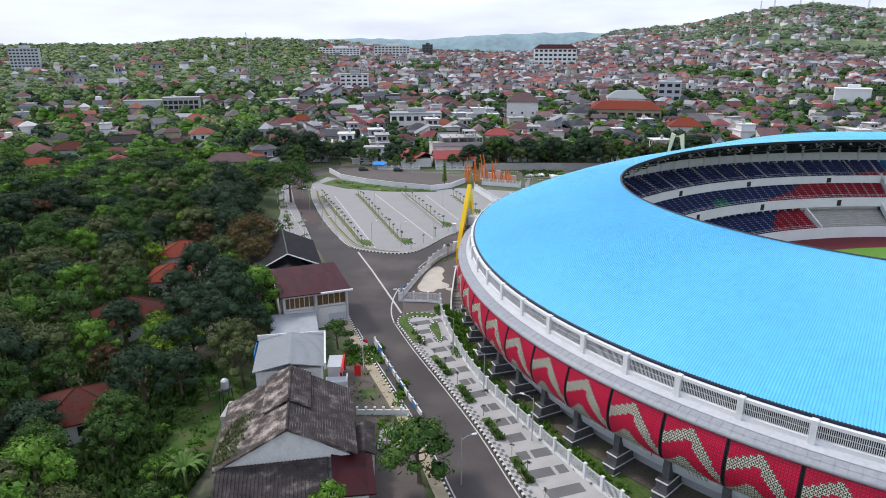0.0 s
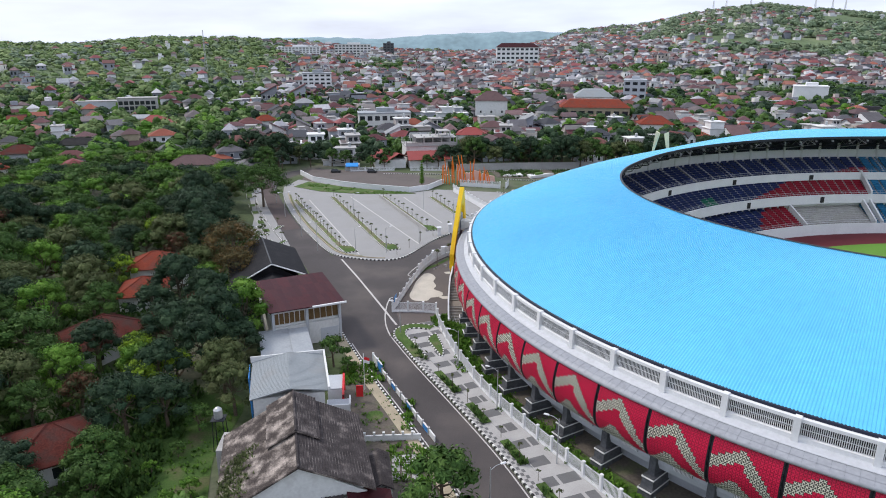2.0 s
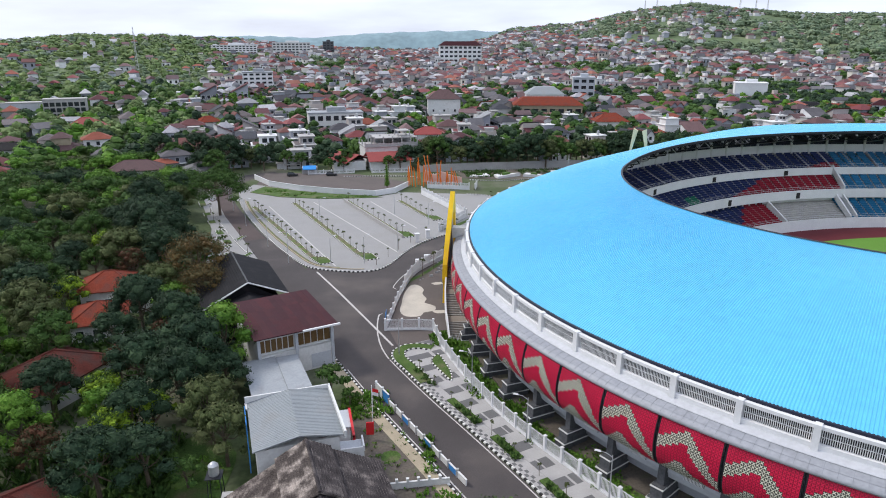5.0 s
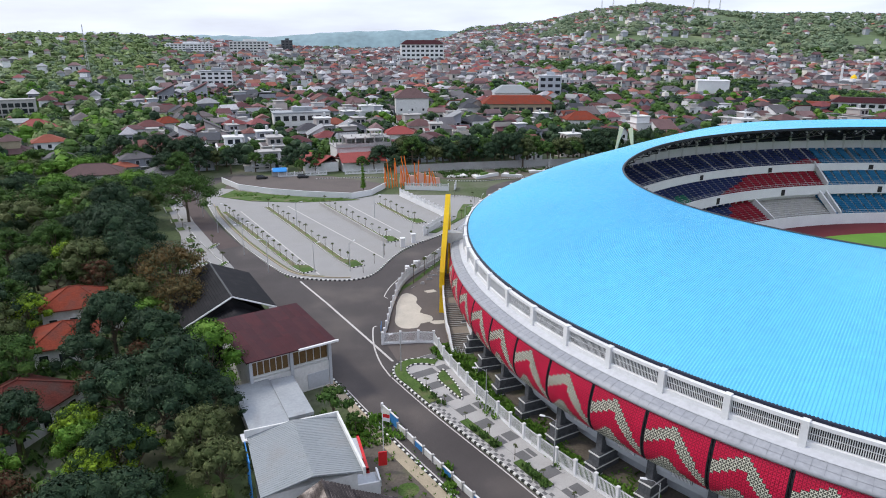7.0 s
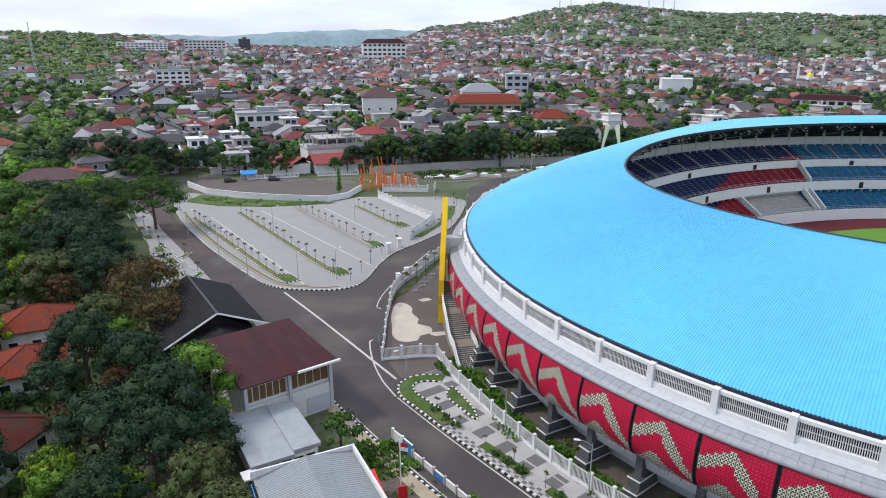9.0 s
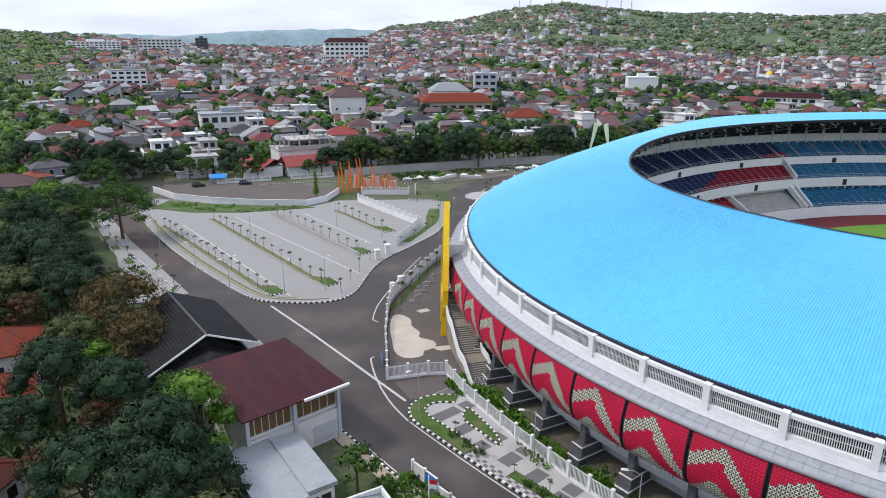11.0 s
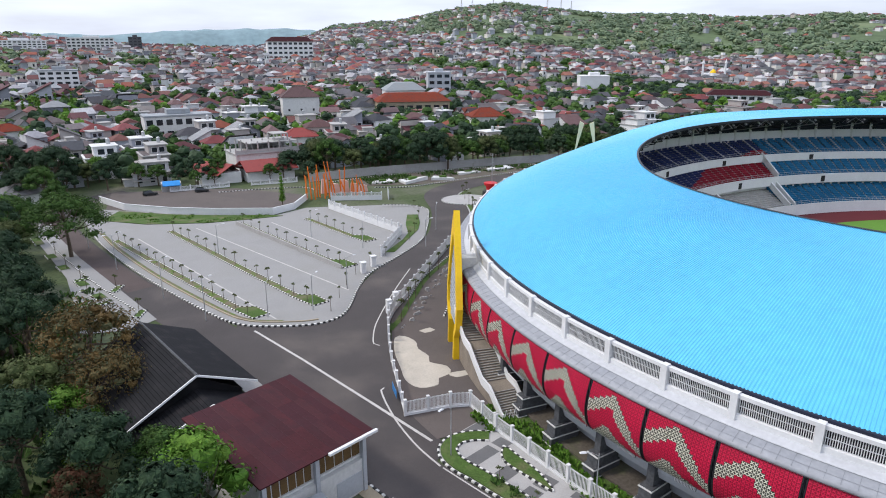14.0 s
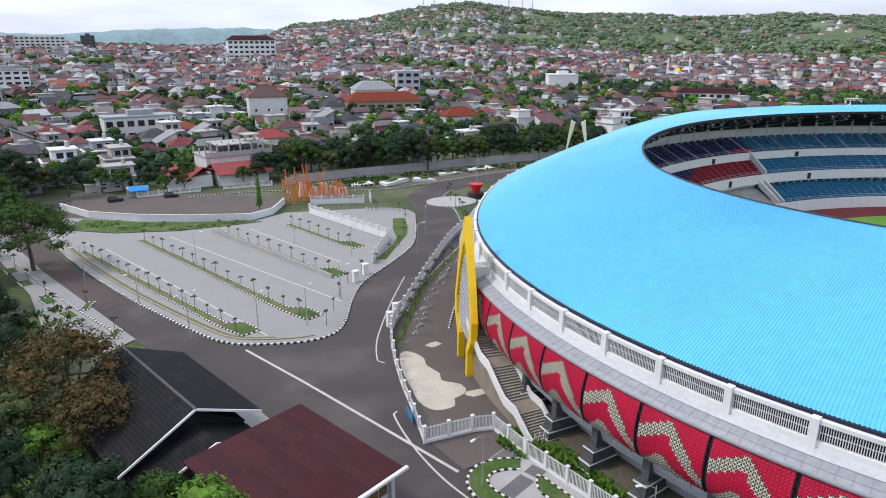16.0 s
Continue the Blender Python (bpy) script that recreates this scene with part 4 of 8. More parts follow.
for u, spans in ((19.4, (((41.0, 1.0), (48.6, 6.0)), ((48.2, 8.2), (55, 13.2)))), (14.5, (((41.0, 0.8), (48.6, 5.0)),)), (19.0, (((41.0, 1.0), (48.6, 6.0)),))):
    for (r0, z0), (r1, z1) in spans:
        kk = FAR0 - u
        g = Geo()
        a = [oval(kk - 0.05, r0, z0), oval(kk + 0.05, r0, z0), oval(kk + 0.05, r1, z1), oval(kk - 0.05, r1, z1)]
        g.hull([(p[0], p[1], p[2] - 0.9) for p in a], [(p[0], p[1], p[2] + 1.0) for p in a])
        part("stand_divider", g, M["plaster"], stadium, "pale sloping dividing wall of the stands")
for i, k in enumerate(np.arange(-4, 44, 1.3)):
    kk = FAR0 - k
    g = Geo()
    a = [oval(kk - 0.05, 54.8, 13.0), oval(kk + 0.05, 54.8, 13.0), oval(kk + 0.05, 62.7, 16.5), oval(kk - 0.05, 62.7, 16.5)]
    g.hull([(p[0], p[1], p[2] - 0.5) for p in a], [(p[0], p[1], p[2] + 0.35) for p in a])
    part("stair_flight", g, M["concrete"], stadium, "grey stair flight in the upper stand")
for k in (6.5, 11.5, 16.5, 22.6, 28.5):
    kk = FAR0 - k
    for r, z0, z1 in ((48.1, 5.9, 7.6), (54.1, 11.6, 13.0)):
        g = Geo()
        g.hull([oval(kk - 0.12, r, z0), oval(kk + 0.12, r, z0), oval(kk + 0.12, r + 0.3, z0), oval(kk - 0.12, r + 0.3, z0)],
               [oval(kk - 0.12, r, z1), oval(kk + 0.12, r, z1), oval(kk + 0.12, r + 0.3, z1), oval(kk - 0.12, r + 0.3, z1)])
        # solid black block paints the opening's shade onto the fascia
        part("gangway", g, M["black"], stadium, "dark gangway opening")
ks = [k * 0.5 for k in range(int(TOTAL * 2))]
g = Geo()
g.grid([[oval(k, r, Z_F + 0.02) for k in ks] for r in (40.8, 30.5)], closed=True)
solid("running_track", g, M["track"], "dark red running track", "running track", "structure")
g = Geo()
g.face([oval(k, 30.5, Z_F + 0.03) for k in ks])
solid("pitch", g, M["lawn"], "green grass pitch inside the track", "pitch", "structure")

# ---- fences, gates, stairs ----
def fence_line(name, pts, label, h=2.1, pitch=3.0, base=0.35, z0=0.1):
    """White palisade: low base, square posts, two rails and bars."""
    root = thing(name, label, "fence", kind="structure")
    stops = along(pts, pitch)
    for (x, y, a), nxt in zip(stops, stops[1:] + [None]):
        g = Geo()
        g.box(-0.16, 0.16, -0.16, 0.16, z0 - 0.1, h + 0.12)
        g.box(-0.2, 0.2, -0.2, 0.2, h + 0.12, h + 0.22)
        o = part("post", g, M["white"], root)
        o.matrix_basis = pose(x, y, 0, 0, 0, math.degrees(a))
        if nxt:
            L = math.hypot(nxt[0] - x, nxt[1] - y)
            b = math.degrees(math.atan2(nxt[1] - y, nxt[0] - x))
            g = Geo()
            g.box(0.1, L - 0.1, -0.1, 0.1, z0 - 0.1, base)
            for z in (base + 0.15, h - 0.12):
                g.box(0.1, L - 0.1, -0.03, 0.03, z - 0.04, z + 0.04)
            n = int(L / 0.17)
            for i in range(1, n):
                u = L * i / n
                g.box(u - 0.035, u + 0.035, -0.02, 0.02, base, h)
            o = part("panel", g, M["white"], root)
            o.matrix_basis = pose(x, y, 0, 0, 0, b)
    return root


fence_line("fence_side", FENCE_S, "white steel palisade fence beside the footway")
fence_line("fence_front", [(-9.0, 125.8), (-0.6, 125.0), (-0.3, 118.4)], "white steel palisade fence across the apron")
BR_FENCE = smooth_line([(-9.0, 125.8), (-6.9, 134), (-4.8, 142.3), (-0.2, 155.0), (6.8, 164.0), (17.1, 176.8), (31.4, 193.8), (43.2, 205), (56, 214)], 2.5)
fence_line("fence_branch", BR_FENCE[:9], "low white fence along the apron", h=1.5)
fence_line("fence_far", BR_FENCE[8:], "tall white fence along the curving road", h=2.5, base=0.9)
kerb("kerb", [p for p in offset_line(BRANCH, -4.2) if p[1] > 160 and p[0] < 60], "black and white painted kerb along the curving road", h=0.2)
kerb("kerb", [p for p in offset_line(BRANCH, -12) if 150 < p[1] < 200 and p[0] < 36], "black and white kerb on the apron", h=0.2, z=0.04)
solid("verge", strip([p for p in offset_line(BRANCH, -4.9) if p[1] > 150 and p[0] < 60], -0.5, 0.5, 0.1), M["grass"], "grassy verge before the white fence", "grass", "structure")
g = Geo()
random.seed(4)
for i, (x, y, a) in enumerate(along([(-0.4, 151.5), (3.0, 155), (9, 164.5), (17, 174), (27, 185)], 1.0)):
    s = random.uniform(0.15, 0.55)
    x, y = x + random.uniform(0.6, 2.4), y + random.uniform(-1.6, 0.6)
    g.hull([(x - s, y - s * 0.6, 0), (x + s, y - s * 0.5, 0), (x + s * 0.9, y + s * 0.6, 0), (x - s * 0.8, y + s * 0.6, 0)],
           [(x - s * 0.6, y - s * 0.4, s), (x + s * 0.7, y - s * 0.3, s * 0.8), (x + s * 0.6, y + s * 0.4, s * 0.9), (x - s * 0.5, y + s * 0.4, s * 0.7)])
solid("rubble", g, M["concrete"], "heaps of pale stone blocks on the apron", "rubble", "stuff")
sandp = smooth_line([(-2.0, 147.8), (-0.4, 147.6), (0.4, 145), (-0.2, 142.6), (0.3, 139.6), (-0.4, 137.8), (1.4, 135.6), (0.9, 133.4), (-1.2, 132.8), (-2.0, 131.2), (-4.6, 131.4), (-5.6, 134), (-4.9, 138), (-3.9, 143)], 0.8, closed=True)
solid("sand_patch", flat(sandp, 0.07), M["sand"], "pale dried concrete patch on the asphalt", "pavement", "structure")
solid("sand_patch", flat(smooth_line([(0.6, 133.5), (3.6, 133.2), (3.8, 132.2), (1.2, 132)], 0.8, closed=True), 0.07), M["sand"], "small pale patch on the asphalt", "pavement", "structure")
solid("sand_patch", flat(smooth_line([(2.4, 148.5), (4.6, 149), (5, 147.8), (3, 147.4)], 0.8, closed=True), 0.07), M["sand"], "small pale patch on the asphalt", "pavement", "structure")

stairs = thing("stairs", "grey concrete stairs with white side walls rising beside the stadium", "stairs")


def polar(a, r, z):
    return (CA.x + math.cos(radians(a)) * r, CA.y + math.sin(radians(a)) * r, z)


FLIGHTS = [(178.3, 175.9, 0.0, 2.0), (175.9, 174.1, 2.0, 2.0), (174.1, 170.6, 2.0, 4.4), (170.6, 168.8, 4.4, 4.4), (168.8, 164.6, 4.4, 6.8)]


def stair_z(a):
    """The stairs' height at an angle round the stadium's end: three flights with two landings."""
    for a0, a1, z0, z1 in FLIGHTS:
        if a1 <= a <= a0:
            return z0 + (z1 - z0) * (a0 - a) / (a0 - a1)
    return 0 if a > 178 else 6.8


for a0, a1, z0, z1 in FLIGHTS:
    n = max(1, round((z1 - z0) / 0.18))
    for i in range(n):
        p, q, z = a0 + (a1 - a0) * i / n, a0 + (a1 - a0) * (i + 1) / n, max(z0, z0 + (z1 - z0) * (i + 1) / n)
        g = Geo()
        ring = [(p, 82.3), (q, 82.3), (q, 79.0), (p, 79.0)]
        g.hull([polar(*e, 0) for e in ring], [polar(*e, z) for e in ring])
        part("step" if n > 1 else "landing", g, M["stair"], stairs)
        if n > 1:
            g = Geo()
            ring = [(p + 0.03, 82.3), (p - 0.04, 82.3), (p - 0.04, 79.0), (p + 0.03, 79.0)]
            g.hull([polar(*e, z - 0.03) for e in ring], [polar(*e, z + 0.012) for e in ring])
            part("nosing", g, M["tile_light"], stairs)
for r in (82.45, 78.85):
    g = Geo()
    cuts = [178.6 - 14 * i / 56 for i in range(57)]
    g.grid([[polar(a, r + 0.14 * w_, max(0, stair_z(a) - 0.3) if low else stair_z(a) + 0.85) for a in cuts] for w_, low in ((1, 1), (1, 0), (-1, 0), (-1, 1))])
    for a0 in (cuts[0], cuts[-1]):
        z, z_low = stair_z(a0) + 0.85, max(0, stair_z(a0) - 0.3)
        g.face([polar(a0, r + 0.14, z_low), polar(a0, r + 0.14, z), polar(a0, r - 0.14, z), polar(a0, r - 0.14, z_low)])
    part("side_wall", g, M["white"], stairs, "white side wall that follows the flights")
g = Geo()
for j in range(5):
    a = 178.6
    p0, p1 = polar(a, 79.2 + j * 0.62, 0.1), polar(a - 0.15, 79.5 + j * 0.62, 1.3)
    g.tube([p0, p1, polar(a, 79.8 + j * 0.62, 0.1)], 0.05, 5)
solid("barrier", g, M["white"], "white tube barrier at the foot of the stairs", "barrier")


def pylon(base_a, base_b, top, label, colour, lattice, gap=0.0, wide=0.95):
    """A leaf-shaped gate pylon: two bent legs that meet at the top, a lattice between them."""
    root = thing("gate_pylon", label, "gate pylon")
    A_, B_ = Vector((*base_a, 0)), Vector((*base_b, 0))
    mid, s = (A_ + B_) / 2, (B_ - A_).normalized()
    nrm = Vector((-s.y, s.x, 0))
    lean = Vector((*top[:2], 0)) - mid
    H_ = top[2]

    def P(u, z):
        return mid + s * u + lean * (z / H_) + Vector((0, 0, z))
    hw = (B_ - A_).length / 2
    for sg in (-1, 1):
        out = [(hw, 0), (hw, 3.4), (hw + 1.9, 5.6), (hw + 2.3, 8.5), (hw + 0.7, 13), (hw * 0.55, 18), (0.1 + gap, H_)]
        inn = [(hw - wide, 0), (hw - wide, 3.8), (hw + 0.8, 6.0), (hw + 1.2, 8.5), (hw + 0.65 - wide, 12.8), (hw * 0.55 - wide + gap * 0.6, 17), (-0.1 + gap * 0.45, H_ - (3.2 if not gap else 0.6))]
        g = Geo()
        rings_ = [[P(sg * a[0], a[1]) - nrm * 0.45, P(sg * a[0], a[1]) + nrm * 0.45, P(sg * b[0], b[1]) + nrm * 0.45, P(sg * b[0], b[1]) - nrm * 0.45] for a, b in zip(out, inn)]
        g.grid(rings_, closed=True)
        g.face(rings_[-1])
        part("leg", g, colour, root)
    if lattice:
        g = Geo()
        for i in range(15):
            for j in range(9):
                z = 4.8 + i * 0.75
                w = hw + 0.9 if z < 9 else (hw + 0.9) * (1 - (z - 9) / (H_ - 8))
                u = -w + 2 * w * (j + 0.5) / 9
                du = w / 9 * 0.8
                q = [P(u - du, z), P(u, z - 0.36), P(u + du, z), P(u, z + 0.36)]
                g.hull([tuple(p - nrm * 0.12) for p in q], [tuple(p + nrm * 0.12) for p in q])
        part("lattice", g, M["wall_grey"], root, "grey diamond lattice")
        g = Geo()
        q = [P(-hw - 0.3, 4.6), P(hw + 0.3, 4.6), P(hw + 0.4, 8), P(hw - 0.6, 12), P(0.5, 16.5), P(-0.5, 16.5), P(-hw + 0.6, 12), P(-hw - 0.4, 8)]
        g.hull([tuple(p - nrm * 0.03) for p in q], [tuple(p + nrm * 0.03) for p in q])
        part("backing", g, M["concrete"], root, "grey backing panel")
    return root


pylon((3.5, 136.9), (5.7, 143.5), (5.9, 142.0, 21.3), "yellow leaf-shaped gate pylon with a grey lattice", M["yellow"], True)
pylon((67.0, 201.4), (74.6, 195.2), (70.8, 198.2, 25.6), "pale cream gate pylon behind the stadium", M["cream"], False, 1.7, 1.1)
g = Geo()
g.hull([(5.6, 141, 12.2), (9.2, 140, 12.2), (9.8, 142, 12.2), (6.2, 143, 12.2)], [(5.6, 141, 14.2), (9.2, 140, 14.2), (9.8, 142, 14.2), (6.2, 143, 14.2)])
g.hull([(7.2, 143, 9), (12, 141.6, 9), (14, 147, 9), (9.2, 148, 9)], [(7.2, 143, 9.6), (12, 141.6, 9.6), (14, 147, 9.6), (9.2, 148, 9.6)])
solid("gate_bridge", g, M["plaster"], "pale concrete beam between pylon and stadium", "beam", "structure")


# ---- buildings beside the road ----
def rect(cx, cy, w, d, turn):
    c, s = math.cos(radians(turn)), math.sin(radians(turn))
    return lambda u, v, z: (cx + c * u - s * v, cy + s * u + c * v, z)


def rbox(g, T, u0, u1, v0, v1, z0, z1, m=0, top_m=None):
    q = ((u0, v0), (u1, v0), (u1, v1), (u0, v1))
    g.hull([T(*p, z0) for p in q], [T(*p, z1) for p in q], m, True, top_m)


def gable_roof(T, u0, u1, v0, v1, ridge_u, z_l, z_r, z_top, th=0.18, m=0):
    """Ridge along v at ridge_u; eaves at u0 (height z_l) and u1 (z_r)."""
    g = Geo()
    for a, za, sgn in ((u0, z_l, 1), (u1, z_r, -1)):
        q = [(a, v0, za), (ridge_u, v0, z_top), (ridge_u, v1, z_top), (a, v1, za)]
        if sgn < 0:
            q = q[::-1]
        q = q[::-1]
        g.hull([T(p[0], p[1], p[2] - th) for p in q], [T(*p) for p in q], m)
    return g


def tile_courses(T, a, b, v0, v1, za, zb, pitch, m=0, h=0.05):
    """Raised rows of tiles across a roof slope from the eave a to the ridge b."""
    g = Geo()
    n = max(2, int(math.hypot(b - a, zb - za) / pitch))
    for i in range(n):
        t0, t1 = i / n, (i + 0.82) / n
        q = [(a + (b - a) * t0, v0, za + (zb - za) * t0), (a + (b - a) * t1, v0, za + (zb - za) * t1), (a + (b - a) * t1, v1, za + (zb - za) * t1), (a + (b - a) * t0, v1, za + (zb - za) * t0)]
        if (b - a) < 0:
            q = q[::-1]
        q = q[::-1]
        up = [h * (1.5 - (abs(p[0] - (a + (b - a) * t0)) < 1e-6) * 0.0) if abs(p[0] - (a + (b - a) * t0)) < 1e-6 else 0.01 for p in q]
        g.hull([T(*p) for p in q], [T(p[0], p[1], p[2] + e) for p, e in zip(q, up)], m, False)
    return g


def window_part(T, u, v, z0, z1, w, parent, face="v"):
    """A window in a wall facing -v (face v) or +u (face u)."""
    g, p = Geo(), Geo()
    if face == "v":
        rbox(g, T, u - w / 2 - 0.08, u + w / 2 + 0.08, v - 0.06, v + 0.02, z0 - 0.08, z1 + 0.08)
        rbox(p, T, u - w / 2, u + w / 2, v - 0.09, v - 0.05, z0, z1)
    else:
        rbox(g, T, v - 0.02, v + 0.06, u - w / 2 - 0.08, u + w / 2 + 0.08, z0 - 0.08, z1 + 0.08)
        rbox(p, T, v + 0.05, v + 0.09, u - w / 2, u + w / 2, z0, z1)
    o = part("window", g, M["white"], parent)
    part("pane", p, M["glass"], o)
    return o


# hall with the maroon roof
T = rect(-25.75, 118.2, 0, 0, 21.3)
hall = thing("meeting_hall", "two-storey hall with a broad maroon metal roof", "building")
g = Geo()
rbox(g, T, -5.9, 5.9, -6.4, 6.6, 0, 3.9)
rbox(g, T, -5.9, 5.9, -5.9, 6.6, 3.9, 7.1)
part("wall", g, M["plaster"], hall, "white plastered wall")
g = Geo()
q = [(-6.5, -7.25, 7.2), (6.5, -7.25, 7.2), (6.5, 7.55, 7.9), (-6.5, 7.55, 7.9)]
g.hull([T(p[0], p[1], p[2] - 0.12) for p in q], [T(*p) for p in q])
hall_roof = part("roof", g, M["maroon"], hall, "weathered maroon metal roof")
rz = lambda v: 7.25 + 0.7 * (v + 7.3) / 14.9
for i in range(13):
    for v0, v1, lift in ((-7.3, -2.1, 0.0), (-2.35, 2.9, 0.012), (2.65, 7.6, 0.024)):
        u0 = -6.5 + i
        g = Geo()
        for a0, a1, h0, h1 in ((0.0, 0.05, 0.0, 0.018), (0.05, 0.1, 0.018, 0.0), (0.1, 0.998, 0, 0)):
            g.face([T(u0 + a0, v0, rz(v0) + lift + h0), T(u0 + a1, v0, rz(v0) + lift + h1), T(u0 + a1, v1, rz(v1) + lift + h1), T(u0 + a0, v1, rz(v1) + lift + h0)])
        part("sheet", g, M["maroon_sheet"], hall_roof)
g = Geo()
rbox(g, T, 0.8, 6.75, -7.62, -7.3, 7.08, 7.34)
part("fascia", g, M["white"], hall, "white fascia over the corner")
for u0, u1 in ((-5.6, -0.3), (0.25, 5.6)):
    n = 6 if u0 < 0 else 5
    for i in range(n):
        w = (u1 - u0) / n
        g = Geo()
        rbox(g, T, u0 + i * w + 0.08, u0 + (i + 1) * w - 0.08, -6.0, -5.88, 4.4, 6.3)
        part("window", g, M["curtain"], hall, "dark window with a brown curtain")
for z in (4.2, 6.5):
    g = Geo()
    rbox(g, T, -5.9, 5.9, -6.12, -5.9, z - 0.12, z + 0.12)
    part("window_rail", g, M["plaster"], hall)
for u in (-5.75, 0.0, 5.75):
    g = Geo()
    rbox(g, T, u - 0.22, u + 0.22, -6.6, -6.15, 0, 7.1)
    part("pillar", g, M["wall_grey"], hall, "grey square pillar")
g = Geo()
rbox(g, T, 2.2, 5.4, -6.48, -6.38, 0.3, 2.6)
part("shutter", g, M["wall_grey"], hall, "grey roller shutter")

# black-roofed house: long ridge, stepped front gables
rd = Vector((5.5, -18.7)).normalized()
turn = math.degrees(math.atan2(rd.y, rd.x)) + 90
T = rect(-32.4, 129.6, 0, 0, turn)
blk = thing("black_roof_house", "low house with a black tiled roof and white gable edges", "house")
g = Geo()
rbox(g, T, -6.6, 5.4, 1.0, 18.5, 0, 5.2)
g.hull([T(-6.6, 0.6, 5.2), T(5.4, 0.6, 5.2), T(5.4, 0.9, 5.2), T(-6.6, 0.9, 5.2)], [T(-0.1, 0.6, 8.6), T(0.1, 0.6, 8.6), T(0.1, 0.9, 8.6), T(-0.1, 0.9, 8.6)])
rbox(g, T, -6.0, 4.2, -3.2, 1.0, 0, 4.4)
# roof's black on the wall stands for the shadow below the gable
part("wall", g, M["black_tile"], blk, "dark wall under the gable")
part("roof", gable_roof(T, -7.9, 7.0, 0.0, 19.6, 0, 5.2, 6.0, 9.1), M["black_tile"], blk, "black tiled roof")
part("tile_course", tile_courses(T, 7.0, 0, 0.1, 19.5, 6.0, 9.1, 0.45), M["black_tile"], blk, "overlapping black roof tiles", kind="stuff")
part("tile_course", tile_courses(T, -7.9, 0, 0.1, 19.5, 5.2, 9.1, 0.45), M["black_tile"], blk, "overlapping black roof tiles", kind="stuff")
part("porch_roof", gable_roof(T, -7.2, 5.4, -4.1, 0.55, 0.0, 4.6, 4.8, 7.2), M["black_tile"], blk, "black tiled porch roof")
part("porch_course", tile_courses(T, 5.4, 0.0, -4.05, 0.5, 4.8, 7.2, 0.45), M["black_tile"], blk, "overlapping black roof tiles", kind="stuff")
part("porch_course", tile_courses(T, -7.2, 0.0, -4.05, 0.5, 4.6, 7.2, 0.45), M["black_tile"], blk, "overlapping black roof tiles", kind="stuff")
for (a, za), (b, zb), v in (((-7.9, 5.2), (0, 9.1), -0.1), ((0, 9.1), (7.0, 6.0), -0.1), ((-7.2, 4.6), (0, 7.2), -4.2), ((0, 7.2), (5.4, 4.8), -4.2)):
    g = Geo()
    g.hull([T(a, v - 0.08, za - 0.14), T(b, v - 0.08, zb - 0.14), T(b, v + 0.08, zb - 0.14), T(a, v + 0.08, za - 0.14)], [T(a, v - 0.08, za + 0.1), T(b, v - 0.08, zb + 0.1), T(b, v + 0.08, zb + 0.1), T(a, v + 0.08, za + 0.1)])
    part("bargeboard", g, M["white"], blk, "white gable edge")
g = Geo()
g.tube([T(0, -0.1, 9.15), T(0, 19.6, 9.15)], 0.16, 6)
part("ridge", g, M["stone"], blk, "grey ridge tiles")
g = Geo()
g.hull([T(-6.2, -3.5, 4.3), T(4.4, -3.5, 4.3), T(4.4, -3.3, 4.3), T(-6.2, -3.3, 4.3)], [T(-0.4, -3.5, 6.7), T(0.4, -3.5, 6.7), T(0.4, -3.3, 6.7), T(-0.4, -3.3, 6.7)])
# black panel fills the porch gable in place of its shadow
part("gable_void", g, M["black"], blk, "dark open gable")
solid("driveway", flat([(-25.5, 137), (-22.5, 136), (-25, 145.5), (-28, 147)], 0.07), M["pavers"], "pale paved forecourt strip", "pavement", "structure")

# flat white-roofed outbuilding
T = rect(-25.9, 104.2, 0, 0, 14)
out = thing("flat_roof_outbuilding", "low building with a pale whitish flat roof", "building")
g = Geo()
rbox(g, T, -3.4, 3.7, -4.6, 6.4, 0, 3.3)
part("wall", g, M["plaster"], out)
g = Geo()
rbox(g, T, -3.9, 0.9, -5.1, 6.7, 3.3, 3.7)
part("roof", g, M["white_roof"], out, "stained whitish roof slab")
g = Geo()
rbox(g, T, 0.9, 4.1, -4.6, 6.0, 3.42, 3.85)
part("roof", g, M["white_roof"], out, "stained whitish roof slab")
for i in range(5):
    g = Geo()
    rbox(g, T, -3.1 + i * 1.35, -2.1 + i * 1.35, -4.7, -4.58, 1.5, 2.9)
    part("window", g, M["glass"], out)
g = Geo()
rbox(g, T, -5.0, -3.4, -6.6, -4.9, 3.2, 3.4)
part("canopy", g, M["white"], out, "small white canopy")

# grey metal-roofed building
T = rect(-22.1, 86.2, 0, 0, 10)
met = thing("metal_roof_building", "white building with a corrugated grey metal roof", "building")
g = Geo()
rbox(g, T, -4.6, 4.3, -4.6, 5.1, 0, 7.3)
part("wall", g, M["plaster"], met, "stained white plastered wall")
part("roof", gable_roof(T, -5.0, 4.75, -5.0, 5.6, 0.0, 7.5, 7.7, 8.5, 0.12), M["metal_roof"], met, "corrugated grey metal roof")
g = Geo()
for i in range(34):
    v = -4.95 + 10.5 * i / 33
    for a, za in ((-5.0, 7.5), (4.75, 7.7)):
        g.bar(T(a, v, za + 0.012), T(0, v, 8.512), 0.07, 0.028)
part("corrugation", g, M["metal_roof"], met, "raised ribs of the metal roof", kind="stuff")
g = Geo()
rbox(g, T, 4.75, 5.0, -5.2, 5.8, 7.3, 8.25)
rbox(g, T, -5.2, 5.0, 5.6, 5.8, 7.4, 8.3)
